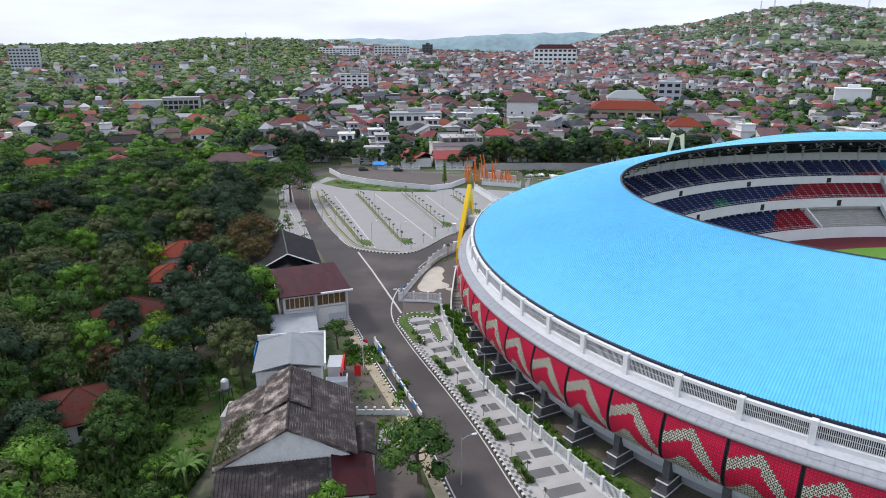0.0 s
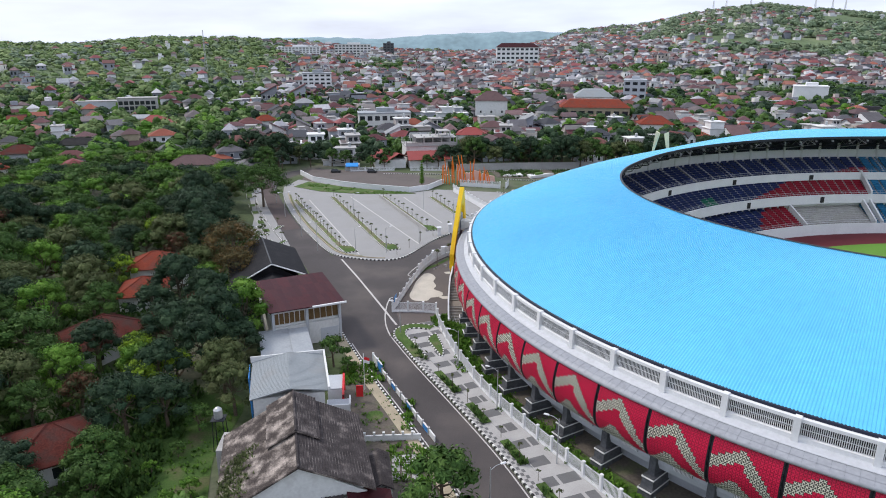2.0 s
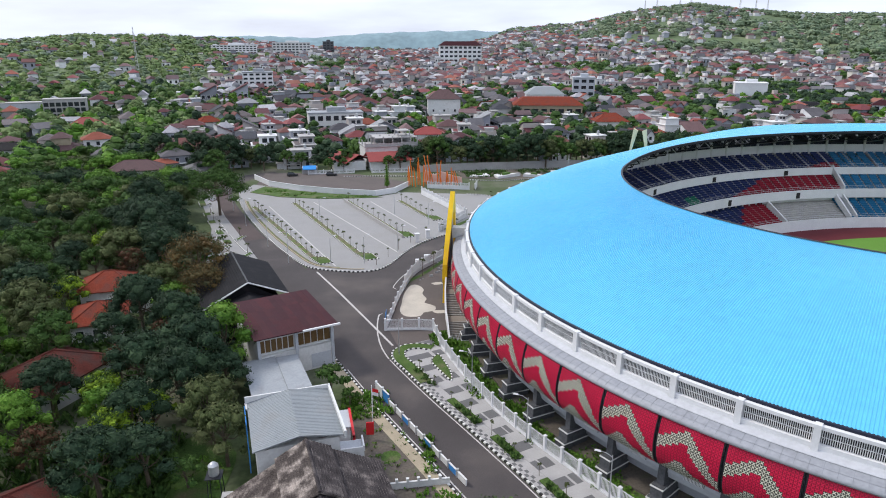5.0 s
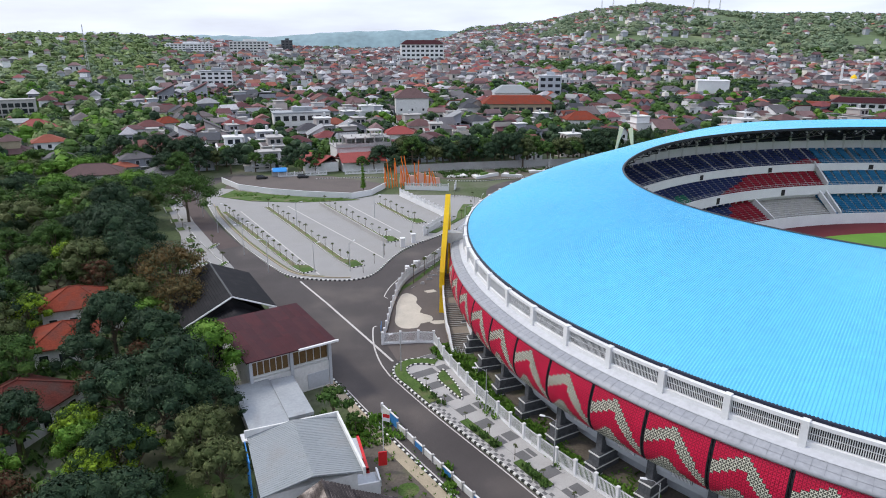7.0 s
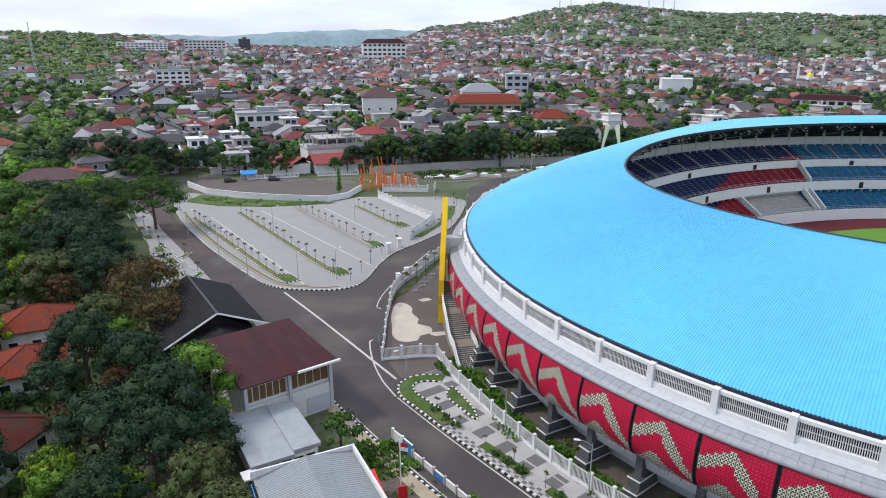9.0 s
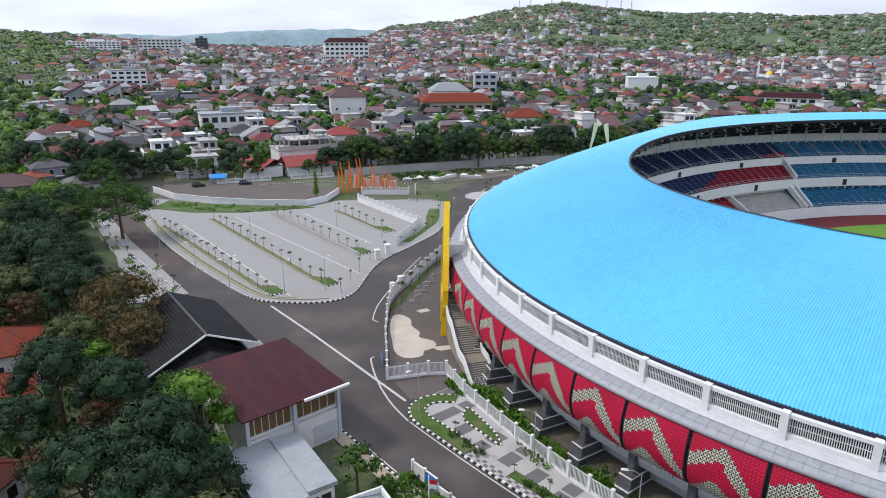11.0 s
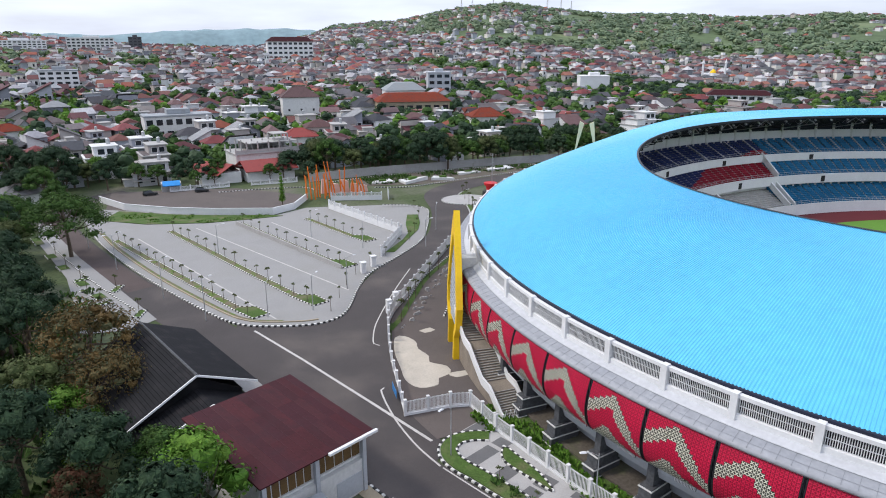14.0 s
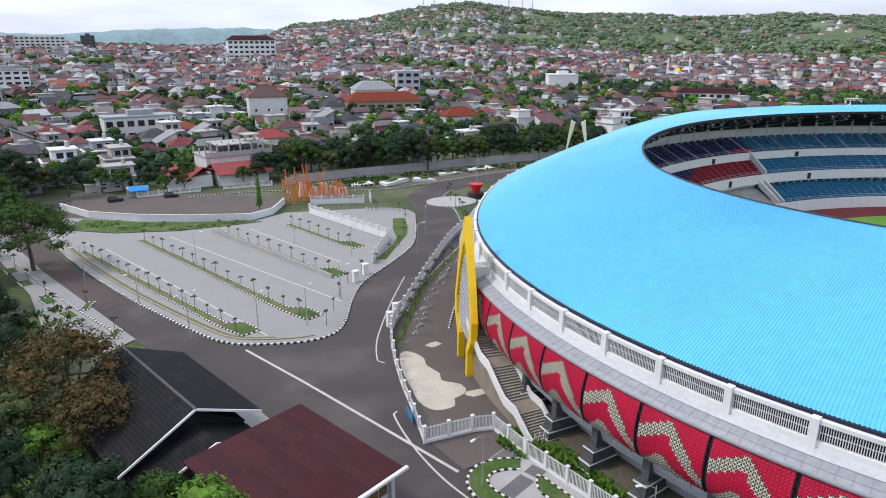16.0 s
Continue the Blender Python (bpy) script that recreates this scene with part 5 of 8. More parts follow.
part("parapet", g, M["plaster"], met, "grey-white parapet")
g = Geo()
for i in range(5):
    g.bar(T(-5.3, 1.0 + i * 0.9, 1.0), T(-5.3, 1.0 + i * 0.9, 7.6), 0.12, 0.12)
for z in (2, 4, 6, 7.5):
    g.bar(T(-5.3, 0.8, z), T(-5.3, 4.9, z), 0.1, 0.1)
part("side_frame", g, M["paint_blue"], met, "blue steel frame")

# white forecourt porches with red framing
T = rect(-15.4, 93.0, 0, 0, 4)
porch = thing("porch", "white entrance porch with a bright red frame", "porch")
g = Geo()
rbox(g, T, -2.6, -0.6, -1.5, 2.5, 0, 2.6)
part("wall", g, M["white"], porch)
g = Geo()
rbox(g, T, -2.6, 0.6, -6.4, -4.0, 0, 2.4)
part("wall", g, M["white"], porch)
g = Geo()
rbox(g, T, -2.7, -0.5, -1.6, 2.6, 2.6, 2.75)
part("roof", g, M["wall_grey"], porch, "grey flat porch roof")
g = Geo()
rbox(g, T, -2.4, 0.4, -6.2, -4.2, 2.4, 2.5)
part("roof", g, M["wall_grey"], porch, "grey flat porch roof")
g = Geo()
rbox(g, T, -0.5, -0.2, -4.2, 2.9, 2.6, 2.95)
rbox(g, T, -0.5, -0.2, -4.2, -3.9, 0, 2.95)
rbox(g, T, -0.5, -0.2, 2.6, 2.9, 0, 2.95)
part("red_frame", g, M["paint_red"], porch, "bright red painted frame")
g = Geo()
rbox(g, T, -2.7, 0.7, -6.5, -6.3, 2.3, 2.9)
rbox(g, T, 0.5, 0.7, -6.5, -3.9, 2.3, 2.9)
part("parapet", g, M["white"], porch)
flagp = thing("flagpole", "white flagpole with a red and white flag", "flagpole", (-12.9, 95.6, 0))
g = Geo()
g.tube([(0, 0, 0), (0, 0, 6.0)], 0.06, 6)
part("pole", g, M["white"], flagp)
for nm, m, z0, z1 in (("red_band", "paint_red", 5.0, 5.5), ("white_band", "white", 4.5, 5.0)):
    g = Geo()
    rows = [[(0.06 + 0.2 * i, 0.08 * math.sin(i * 1.4), z - 0.05 * i) for i in range(5)] for z in (z0, z1)]
    g.grid(rows)
    part(nm, g, M[m], flagp)
solid("signboard", (lambda g: (g.box(-13.9, -12.9, 92.2, 92.35, 0.8, 2.6), g)[1])(Geo()), M["paint_red"], "small red board standing in the yard", "sign")

# blue and white yard wall along the verge
yw = thing("yard_wall", "low white yard wall with blue panels", "wall", kind="structure")
pts = [(-11.9, 104.2), (-9.6, 98.4), (-7.4, 92.6), (-5.2, 86.8), (-3.0, 81.2)]
for (a, b) in zip(pts, pts[1:]):
    n = 3
    for i in range(n):
        p = Vector(a).lerp(Vector(b), i / n)
        q = Vector(a).lerp(Vector(b), (i + 1) / n)
        g = Geo()
        tall = a[1] > 103 and i < 2
        g.box(p.x - 0.16, p.x + 0.16, p.y - 0.16, p.y + 0.16, 0, 1.9 if tall else 1.15)
        part("pier", g, M["white"] if tall else M["concrete"], yw)
        g = Geo()
        blue = tall and i or i == 1
        g.bar((p.x, p.y, 0.85 if tall else 0.45), (q.x, q.y, 0.85 if tall else 0.45), 0.14, 1.6 if tall else 0.8)
        part("panel", g, M["paint_blue"] if blue else M["plaster"], yw, "faded blue panel" if blue else "")
        g = Geo()
        g.bar((p.x, p.y, 1.69 if tall else 0.89), (q.x, q.y, 1.69 if tall else 0.89), 0.22, 0.08)
        part("coping", g, M["plaster"], yw)

# old tiled house
T = rect(-19.3, 73.0, 0, 0, 10.5)
old = thing("old_tile_house", "old house with a mossy grey weathered tile roof", "house")
g = Geo()
rbox(g, T, -6.2, 6.6, -7.6, 6.2, 0, 4.6)
g.hull([T(-7.4, -8.0, 4.2), T(7.0, -8.0, 4.2), T(7.0, -7.7, 4.2), T(-7.4, -7.7, 4.2)], [T(-0.2, -8.0, 8.3), T(0.2, -8.0, 8.3), T(0.2, -7.7, 8.3), T(-0.2, -7.7, 8.3)])
part("wall", g, M["plaster"], old, "stained white gable wall")
part("roof", gable_roof(T, -8.6, 7.9, -8.4, 6.9, 0, 4.0, 4.6, 8.6, 0.2), M["old_tile"], old, "weathered grey tile roof")
part("raised_roof", gable_roof(T, -3.3, 2.6, -2.2, 6.9, 0, 7.35, 7.65, 9.05, 0.16), M["old_tile"], old, "raised weathered ridge section")
# west slopes paler by lichen, and by sunlight put into the tone
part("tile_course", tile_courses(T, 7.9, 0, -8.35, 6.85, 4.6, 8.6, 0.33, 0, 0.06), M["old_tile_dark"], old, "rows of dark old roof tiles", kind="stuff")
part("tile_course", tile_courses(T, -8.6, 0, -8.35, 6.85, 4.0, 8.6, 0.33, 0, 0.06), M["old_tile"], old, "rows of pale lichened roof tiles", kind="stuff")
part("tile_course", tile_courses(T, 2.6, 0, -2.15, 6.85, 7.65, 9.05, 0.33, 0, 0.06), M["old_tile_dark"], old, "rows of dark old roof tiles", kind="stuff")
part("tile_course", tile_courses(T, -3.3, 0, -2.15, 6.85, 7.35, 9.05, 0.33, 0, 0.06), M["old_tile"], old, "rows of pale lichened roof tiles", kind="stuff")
g = Geo()
g.tube([T(0, -8.4, 8.66), T(0, -2.2, 8.66)], 0.15, 6)
g.tube([T(0, -2.2, 9.1), T(0, 6.9, 9.1)], 0.15, 6)
part("ridge", g, M["old_tile_dark"], old, "dark ridge tiles")
g = Geo()
g.hull([T(-8.2, -13.5, 2.5), T(4.4, -13.5, 2.5), T(4.4, -8.1, 4.1), T(-8.2, -8.1, 4.1)], [T(-8.2, -13.5, 2.7), T(4.4, -13.5, 2.7), T(4.4, -8.1, 4.3), T(-8.2, -8.1, 4.3)])
lean = part("lean_to_roof", g, M["old_tile_dark"], old, "dark lean-to tile roof")
for i in range(30):
    u = -8.1 + 12.4 * i / 29
    g = Geo()
    g.bar(T(u, -13.5, 2.75), T(u, -8.1, 4.35), 0.14, 0.08)
    part("tile_rib", g, M["old_tile_dark"], lean)
g = Geo()
g.hull([T(4.8, -13.5, 2.6), T(9.6, -13.5, 2.4), T(9.6, -7.2, 3.2), T(4.8, -7.2, 4.6)], [T(4.8, -13.5, 2.8), T(9.6, -13.5, 2.6), T(9.6, -7.2, 3.4), T(4.8, -7.2, 4.8)])
part("side_roof", g, M["maroon"], old, "maroon sheet roof")
g = Geo()
rbox(g, T, 4.4, 8.8, -13, -7.5, 0, 2.4)
rbox(g, T, -7.9, 4.2, -13, -8, 0, 2.5)
part("annex_wall", g, M["plaster"], old)
annex = thing("tiled_shed", "small shed with a dark tiled roof", "shed")
T2 = rect(-9.9, 71.4, 0, 0, 6)
part("roof", gable_roof(T2, -1.4, 1.4, -3.4, 3.4, 0, 3.1, 3.0, 3.8, 0.15), M["old_tile_dark"], annex)
part("tile_course", tile_courses(T2, 1.4, 0, -3.4, 3.4, 3.0, 3.8, 0.3), M["old_tile_dark"], annex, kind="stuff")
g = Geo()
rbox(g, T2, -1.2, 1.2, -3.2, 3.2, 0, 3.0)
part("wall", g, M["plaster"], annex)
solid("yard_paving", flat([(-9, 62), (-1.5, 62), (-4.5, 77.5), (-8, 78)], 0.05), M["old_asphalt"], "cracked grey concrete yard", "pavement", "structure")

gw = thing("garden_wall", "low pale wall with short posts across the yard", "wall", kind="structure")
for k in range(6):
    x0, x1 = -12.2 + k * 1.25, -12.2 + (k + 1) * 1.25
    g = Geo()
    g.box(x0 + 0.12, x1 - 0.12, 81.9, 82.05, 0, 0.8)
    g.box(x0 + 0.12, x1 - 0.12, 81.85, 82.1, 0.8, 0.88)
    part("panel", g, M["plaster"], gw)
    g = Geo()
    g.box(x0 - 0.13, x0 + 0.13, 81.84, 82.1, 0, 1.25)
    g.box(x0 - 0.17, x0 + 0.17, 81.8, 82.14, 1.25, 1.33)
    part("post", g, M["plaster"], gw)
solid("grass_patch", flat(smooth_line([(-12.3, 87.6), (-11, 86.9), (-9.9, 87.8), (-10.3, 89.2), (-11.9, 89.2)], 0.5, closed=True), 0.08), M["grass"], "small round patch of bright grass in the yard", "grass", "structure")
for ix in range(3):
    for iy in range(3):
        x0, y0 = -8.6 + ix * 1.25, 73.6 + iy * 1.75
        solid("garden_slab", flat([(x0, y0), (x0 + 1.0, y0), (x0 + 1.0, y0 + 1.5), (x0, y0 + 1.5)], 0.1, 0.06), M["tile_light"], "worn pale paving slab in the small garden", "paving", "structure")

# water tank on a stand behind the old house
tank = thing("water_tank", "steel water tank on a thin metal stand", "water tank", (-30.5, 81.6, 0))
for x in (-0.8, 0.8):
    for y in (-0.8, 0.8):
        g = Geo()
        g.tube([(x, y, 0), (x * 0.8, y * 0.8, 4.4)], 0.06, 5)
        part("leg", g, M["steel_dark"], tank)
g = Geo()
g.box(-0.85, 0.85, -0.85, 0.85, 4.4, 4.48)
part("platform", g, M["steel_dark"], tank)
g = Geo()
g.tube([(0, 0, 4.5), (0, 0, 4.6), (0, 0, 5.7), (0, 0, 5.95), (0, 0, 6.05)], [0.5, 0.55, 0.55, 0.3, 0.12], 14)
part("tank", g, M["steel"], tank, "ribbed steel tank")
solid("shed", (lambda g: (g.box(-29.5, -26.5, 76, 80, 0, 3.4), g)[1])(Geo()), M["concrete"], "small flat grey shed behind the old house", "shed")


def hip_house(name, cx, cy, w, d, h, rise, turn, roof_m, label, wall_m="plaster", eave=0.8, wins=3, cat="house"):
    """A house with a hipped roof, ridge along its longer side."""
    T = rect(cx, cy, 0, 0, turn)
    root = thing(name, label, cat)
    g = Geo()
    rbox(g, T, -w / 2, w / 2, -d / 2, d / 2, -1, h)
    part("wall", g, M[wall_m], root)
    W, D = w / 2 + eave, d / 2 + eave
    g = Geo()
    rl = max(W - D, 0.05)
    A1, B1, C1, D1 = T(-W, -D, h - 0.1), T(W, -D, h - 0.1), T(W, D, h - 0.1), T(-W, D, h - 0.1)
    E1, F1 = T(-rl, 0, h + rise), T(rl, 0, h + rise)
    for f in ((A1, B1, F1, E1), (B1, C1, F1), (C1, D1, E1, F1), (D1, A1, E1), (D1, C1, B1, A1)):
        g.face(f)
    rbox(g, T, -W, W, -D, D, h - 0.28, h - 0.1)
    for a, b in ((A1, E1), (B1, F1), (C1, F1), (D1, E1), (E1, F1)):
        g.tube([a, b], 0.12, 4)
    part("roof", g, M[roof_m], root)
    for i in range(wins):
        window_part(T, -w / 2 + w * (i + 0.5) / wins, -d / 2, 0.9, 2.3, 1.2, root)
    window_part(T, 0, w / 2, 0.9, 2.3, 1.2, root, "u")
    return root


hip_house("red_roof_house", -61.0, 147.5, 9.5, 8.0, 4.2, 2.6, 8, "red_tile", "small house with an orange-red tiled roof among trees")
hip_house("red_roof_house", -58.5, 133.0, 8.0, 8.5, 3.6, 2.4, 10, "red_tile", "small house with an orange-red tiled roof among trees")
hip_house("red_roof_house", -58.5, 112.0, 12, 10, 3.6, 2.6, 62, "dark_red_tile", "house with a dark red tiled roof among trees")
hip_house("red_roof_house", -50.0, 79.5, 9.5, 9, 3.2, 2.6, 30, "dark_red_tile", "house with a weathered dark red tiled roof among trees")
hip_house("red_roof_house", -64.0, 64.5, 9, 7, 3.0, 2.0, 10, "dark_red_tile", "house with a weathered dark red tiled roof among trees")
terr = thing("roof_terrace", "pale walled terrace beside the red-roofed house", "terrace")
T = rect(-55.2, 146.0, 0, 0, 8)
g = Geo()
rbox(g, T, -1.6, 2.2, -4.4, 3.4, 0, 3.2)
part("floor", g, M["plaster"], terr)
g = Geo()
for u0, u1, v0, v1 in ((-1.6, 2.2, -4.4, -4.2), (2.0, 2.2, -4.2, 3.4), (-1.6, 2.2, 3.2, 3.4)):
    rbox(g, T, u0, u1, v0, v1, 3.2, 4.0)
part("parapet", g, M["white"], terr)

# ---- trees ----
def crown_geo(rng, lobes, n_leaf, size, flat=0.75, core=0.72):
    """Leaf sprays over lumpy lobes: (centre, radius) each."""
    g = Geo()
    for (cx, cy, cz), r in lobes:
        rows = []
        ph = rng.uniform(0, 9)
        for i in range(5):
            th = math.pi * (i + 0.5) / 5
            row = []
            for j in range(8):
                a, f = 2 * math.pi * (j + 0.5 * (i % 2)) / 8, r * core * rng.uniform(0.72, 1.18)
                row.append((cx + f * math.sin(th) * math.cos(a), cy + f * math.sin(th) * math.sin(a), cz + f * flat * math.cos(th)))
            rows.append(row)
        g.grid(rows, closed=True)
        for _ in range(max(8, int(n_leaf * r * r))):
            z = rng.uniform(-0.6, 1)
            a = rng.uniform(0, 2 * math.pi)
            s = math.sqrt(max(0, 1 - z * z))
            nrm = Vector((s * math.cos(a), s * math.sin(a), z))
            lump = 1 + 0.16 * math.sin(5 * a + ph) * math.cos(6 * z + ph)
            rr = r * rng.uniform(0.66, 1.2) * lump
            c = Vector((cx, cy, cz)) + Vector((nrm.x * rr, nrm.y * rr, nrm.z * rr * flat))
            d = (nrm * 1.3 + Vector((rng.uniform(-0.7, 0.7), rng.uniform(-0.7, 0.7), rng.uniform(0.0, 0.9)))).normalized()
            u = d.cross(Vector((rng.uniform(-1, 1), rng.uniform(-1, 1), rng.uniform(-1, 1)))).normalized()
            v = d.cross(u)
            L, W = size * rng.uniform(0.5, 1.2), size * rng.uniform(0.4, 0.85)
            tip = c + u * L - d * L * 0.3
            g.face([c - u * L * 0.6 - d * L * 0.15, c + v * W * 0.5, tip, c - v * W * 0.5])
    return g


def trunk_geo(rng, h, r, lobes, bend=0.4):
    g = Geo()
    top = Vector((rng.uniform(-bend, bend), rng.uniform(-bend, bend), h))
    pts = [Vector((0, 0, -0.3)), Vector((top.x * 0.2, top.y * 0.3, h * 0.4)), top]
    g.tube(pts, [r * 1.25, r, r * 0.55], 7)
    for (cx, cy, cz), lr in lobes[::2]:
        start = pts[1].lerp(pts[2], rng.uniform(0.2, 1))
        end = Vector((cx, cy, cz))
        m = start.lerp(end, 0.5) + Vector((0, 0, -0.15 * (end - start).length))
        g.tube([start, m, end], [r * 0.5, r * 0.32, r * 0.1], 4)
    return g


TREES = {}


def make_tree(key, label, seed, h, spread, leaf, n_lobes=9, n_leaf=66, size=0.31, flat=0.78, at=(0, 0, 0), open_crown=False, core=0.72):
    rng = random.Random(seed)
    lobes = []
    for i in range(n_lobes):
        a = 2.4 * i + rng.uniform(-0.3, 0.3)
        t = (i + 0.5) / n_lobes                     # 0 at the top, 1 at the rim
        d = spread * 0.82 * t ** 0.6 * rng.uniform(0.85, 1.1)
        z = h * (0.88 - 0.46 * t * t) * rng.uniform(0.94, 1.05)
        lobes.append(((d * math.cos(a), d * math.sin(a), z), spread * rng.uniform(0.19, 0.34) * (0.8 if open_crown else 1)))
    root = thing("tree", label, "tree", at, group="trees")
    part("trunk", trunk_geo(rng, h * 0.6, h * 0.022 + 0.05, lobes), M["trunk"], root)
    part("crown", crown_geo(rng, lobes, n_leaf, size, flat, core), M[leaf], root)
    TREES[key] = root
    return root


PLACED = []


def put_tree(key, x, y, s=1.0, turn=None, z=None, rng=random.Random(77)):
    turn = rng.uniform(0, 360) if turn is None else turn
    z = terrain(x, y) if z is None else z
    m = pose(x, y, z, 0, 0, turn) @ Matrix.Diagonal((s, s, s * rng.uniform(0.9, 1.12), 1))
    src = TREES[key]
    if key not in PLACED:
        PLACED.append(key)
        src.matrix_world = m
        return src
    clone = copy_thing(src, Matrix())
    clone.matrix_basis = m
    return clone


make_tree("mid_a", "green broadleaf tree with a full rounded crown", 1, 10, 4.6, "leaf_mid", 25)
make_tree("mid_b", "green broadleaf tree with an uneven crown", 2, 9, 4.0, "leaf_mid", 22)
make_tree("dark_a", "dark green broadleaf tree with a dense crown", 3, 11, 5.2, "leaf_dark", 27)
make_tree("dark_b", "dark green broadleaf tree with a dense crown", 4, 9, 4.2, "leaf_dark", 24)
make_tree("light_a", "light green leafy tree", 5, 9, 4.2, "leaf_light", 22)
make_tree("olive_a", "dull olive-green tree with a thin crown", 6, 10, 4.6, "leaf_olive", 24)
make_tree("brown_a", "tree with dry brown and orange leaves", 7, 9, 4.8, "leaf_brown", 36, n_leaf=62, size=0.22, core=0.38)
make_tree("rust_a", "tree with rusty brown leaves", 8, 9, 3.6, "leaf_rust", 21)
make_tree("lime_a", "dark tree with bright lime-green young leaves", 9, 8, 3.4, "leaf_lime", 22)
make_tree("small_a", "small bushy green tree", 10, 4.5, 2.6, "leaf_mid", 12, n_leaf=70, size=0.36)
make_tree("small_b", "small bushy light green tree", 11, 4.0, 2.3, "leaf_light", 11, n_leaf=70, size=0.36)
make_tree("round_a", "round light green tree beside the road", 13, 6.0, 3.5, "leaf_mid", 17, n_leaf=70, size=0.34)
make_tree("open_a", "tall tree with a wide flat umbrella-shaped crown", 12, 11, 7.6, "leaf_mid", 36, open_crown=True, flat=0.55, core=0.5)

HOLES = [(-61, 147.5, 7.5), (-58.5, 133, 7), (-58.5, 112, 7), (-50, 79.5, 6.5), (-64, 64.5, 5.5), (-55, 146, 5), (-35, 78, 5.5), (-27, 71, 11), (-26, 104, 7.5), (-27, 118, 9.5), (-33, 138, 9), (-33, 148, 7), (-22, 86, 8),
         (-43, 90, 5), (-38, 84, 5)]
NAMED = [("round_a", -2.8, 66.8, 1.4), ("small_b", -12.0, 58.8, 1.35), ("brown_a", -44.0, 145.5, 1.55), ("brown_a", -41.5, 138, 1.15), ("olive_a", -50, 140, 1.0), ("rust_a", -44.5, 119, 0.8), ("rust_a", -49, 112, 0.7), ("light_a", -34.2, 112.6, 1.25), ("dark_a", -37.5, 106.5, 1.1), ("dark_b", -33.0, 104.0, 0.95), ("rust_a", -41, 110.5, 0.85), ("lime_a", -40.5, 96.5, 1.0), ("lime_a", -45, 128.5, 0.8),
         ("dark_a", -44, 106, 1.0), ("dark_a", -38, 100.5, 0.95), ("lime_a", -44.0, 91.5, 0.95), ("lime_a", -47.6, 100.6, 1.0), ("dark_b", -42, 94, 1.0), ("olive_a", -30.6, 89.5, 0.85), ("light_a", -69.5, 117, 1.15), ("light_a", -73, 105, 1.1),
         ("mid_a", -48.5, 67.5, 0.75), ("mid_b", -41.5, 70.5, 0.8), ("mid_b", -44, 74, 0.7), ("mid_a", -60, 78, 1.0), ("dark_a", -50, 128, 1.0), ("dark_b", -52.5, 121, 1.0), ("open_a", -51.6, 216.5, 1.25), ("dark_a", -60, 175, 1.35), ("dark_a", -63.5, 187, 1.35), ("dark_b", -57.5, 167, 1.4), ("dark_a", -67, 200, 1.25), ("dark_a", -54.5, 171, 1.05),
         ("dark_a", -53, 160, 1.0), ("dark_b", -56, 181, 1.1), ("mid_b", -61, 192, 1.0), ("dark_b", -37, 117, 0.85), ("small_a", -18.3, 103.5, 1.1), ("small_a", -15.8, 101, 0.6), ("mid_b", -56, 165, 1.0), ("small_b", -34, 66, 0.9),
         ("small_b", -31.5, 72, 0.7), ("small_a", -33.0, 62, 0.8), ("small_b", -37.5, 76.5, 0.55), ("small_a", -35.5, 80, 0.5), ("dark_b", -38.8, 86.5, 0.95), ("olive_a", -33.2, 94.5, 0.9), ("mid_a", -42.5, 74.5, 0.85), ("light_a", -46, 97, 0.8), ("dark_b", -38.6, 108, 1.05), ("rust_a", -40.2, 116.0, 0.65), ("dark_a", -43, 122.5, 0.95), ("mid_a", -37.0, 122.5, 0.8), ("mid_b", -46.5, 66, 0.9), ("small_a", -34.5, 86, 0.9), ("small_b", -33.2, 69, 0.8), ("small_a", -40, 63.5, 0.7), ("small_b", -29.8, 61.5, 0.6), ("small_a", -36.5, 124, 0.9), ("olive_a", -62, 214, 1.0), ("olive_a", -67, 200, 1.0), ("dark_a", -60.5, 197, 1.0), ("dark_b", -65, 205, 1.1), ("mid_b", -67, 196, 1.0), ("dark_a", -71, 189, 1.0), ("mid_a", -66, 222, 1.0), ("dark_b", -66, 232, 1.1), ("mid_a", -57, 255, 0.9), ("mid_b", -64, 242, 0.9)]
rng = random.Random(21)
spots = [(x, y) for _, x, y, _ in NAMED]
for key, x, y, s in NAMED:
    put_tree(key, x, y, s)
TREE_KINDS = ["mid_a", "mid_b", "dark_a", "dark_b", "dark_a", "dark_b", "mid_a", "olive_a", "light_a", "mid_b", "light_a", "rust_a", "lime_a", "dark_a", "mid_b", "olive_a"]
count = 0
for _ in range(9000):
    y = rng.uniform(45, 190)
    x = rng.uniform(-0.72 * y - 42, -28)
    edge = -30 if y < 120 else -38 if y < 150 else -57 if y < 200 else -63
    if x > edge or (y < 100 and x > -37):
        continue
    if any((x - a) ** 2 + (y - b) ** 2 < r * r for a, b, r in HOLES):
        continue
    if any((x - a) ** 2 + (y - b) ** 2 < (4.9 if y < 200 else 5.2) ** 2 for a, b in spots):
        continue
    spots.append((x, y))
    put_tree(rng.choice(TREE_KINDS), x, y, rng.uniform(0.75, 1.3))
    count += 1
    if count > 185:
        break

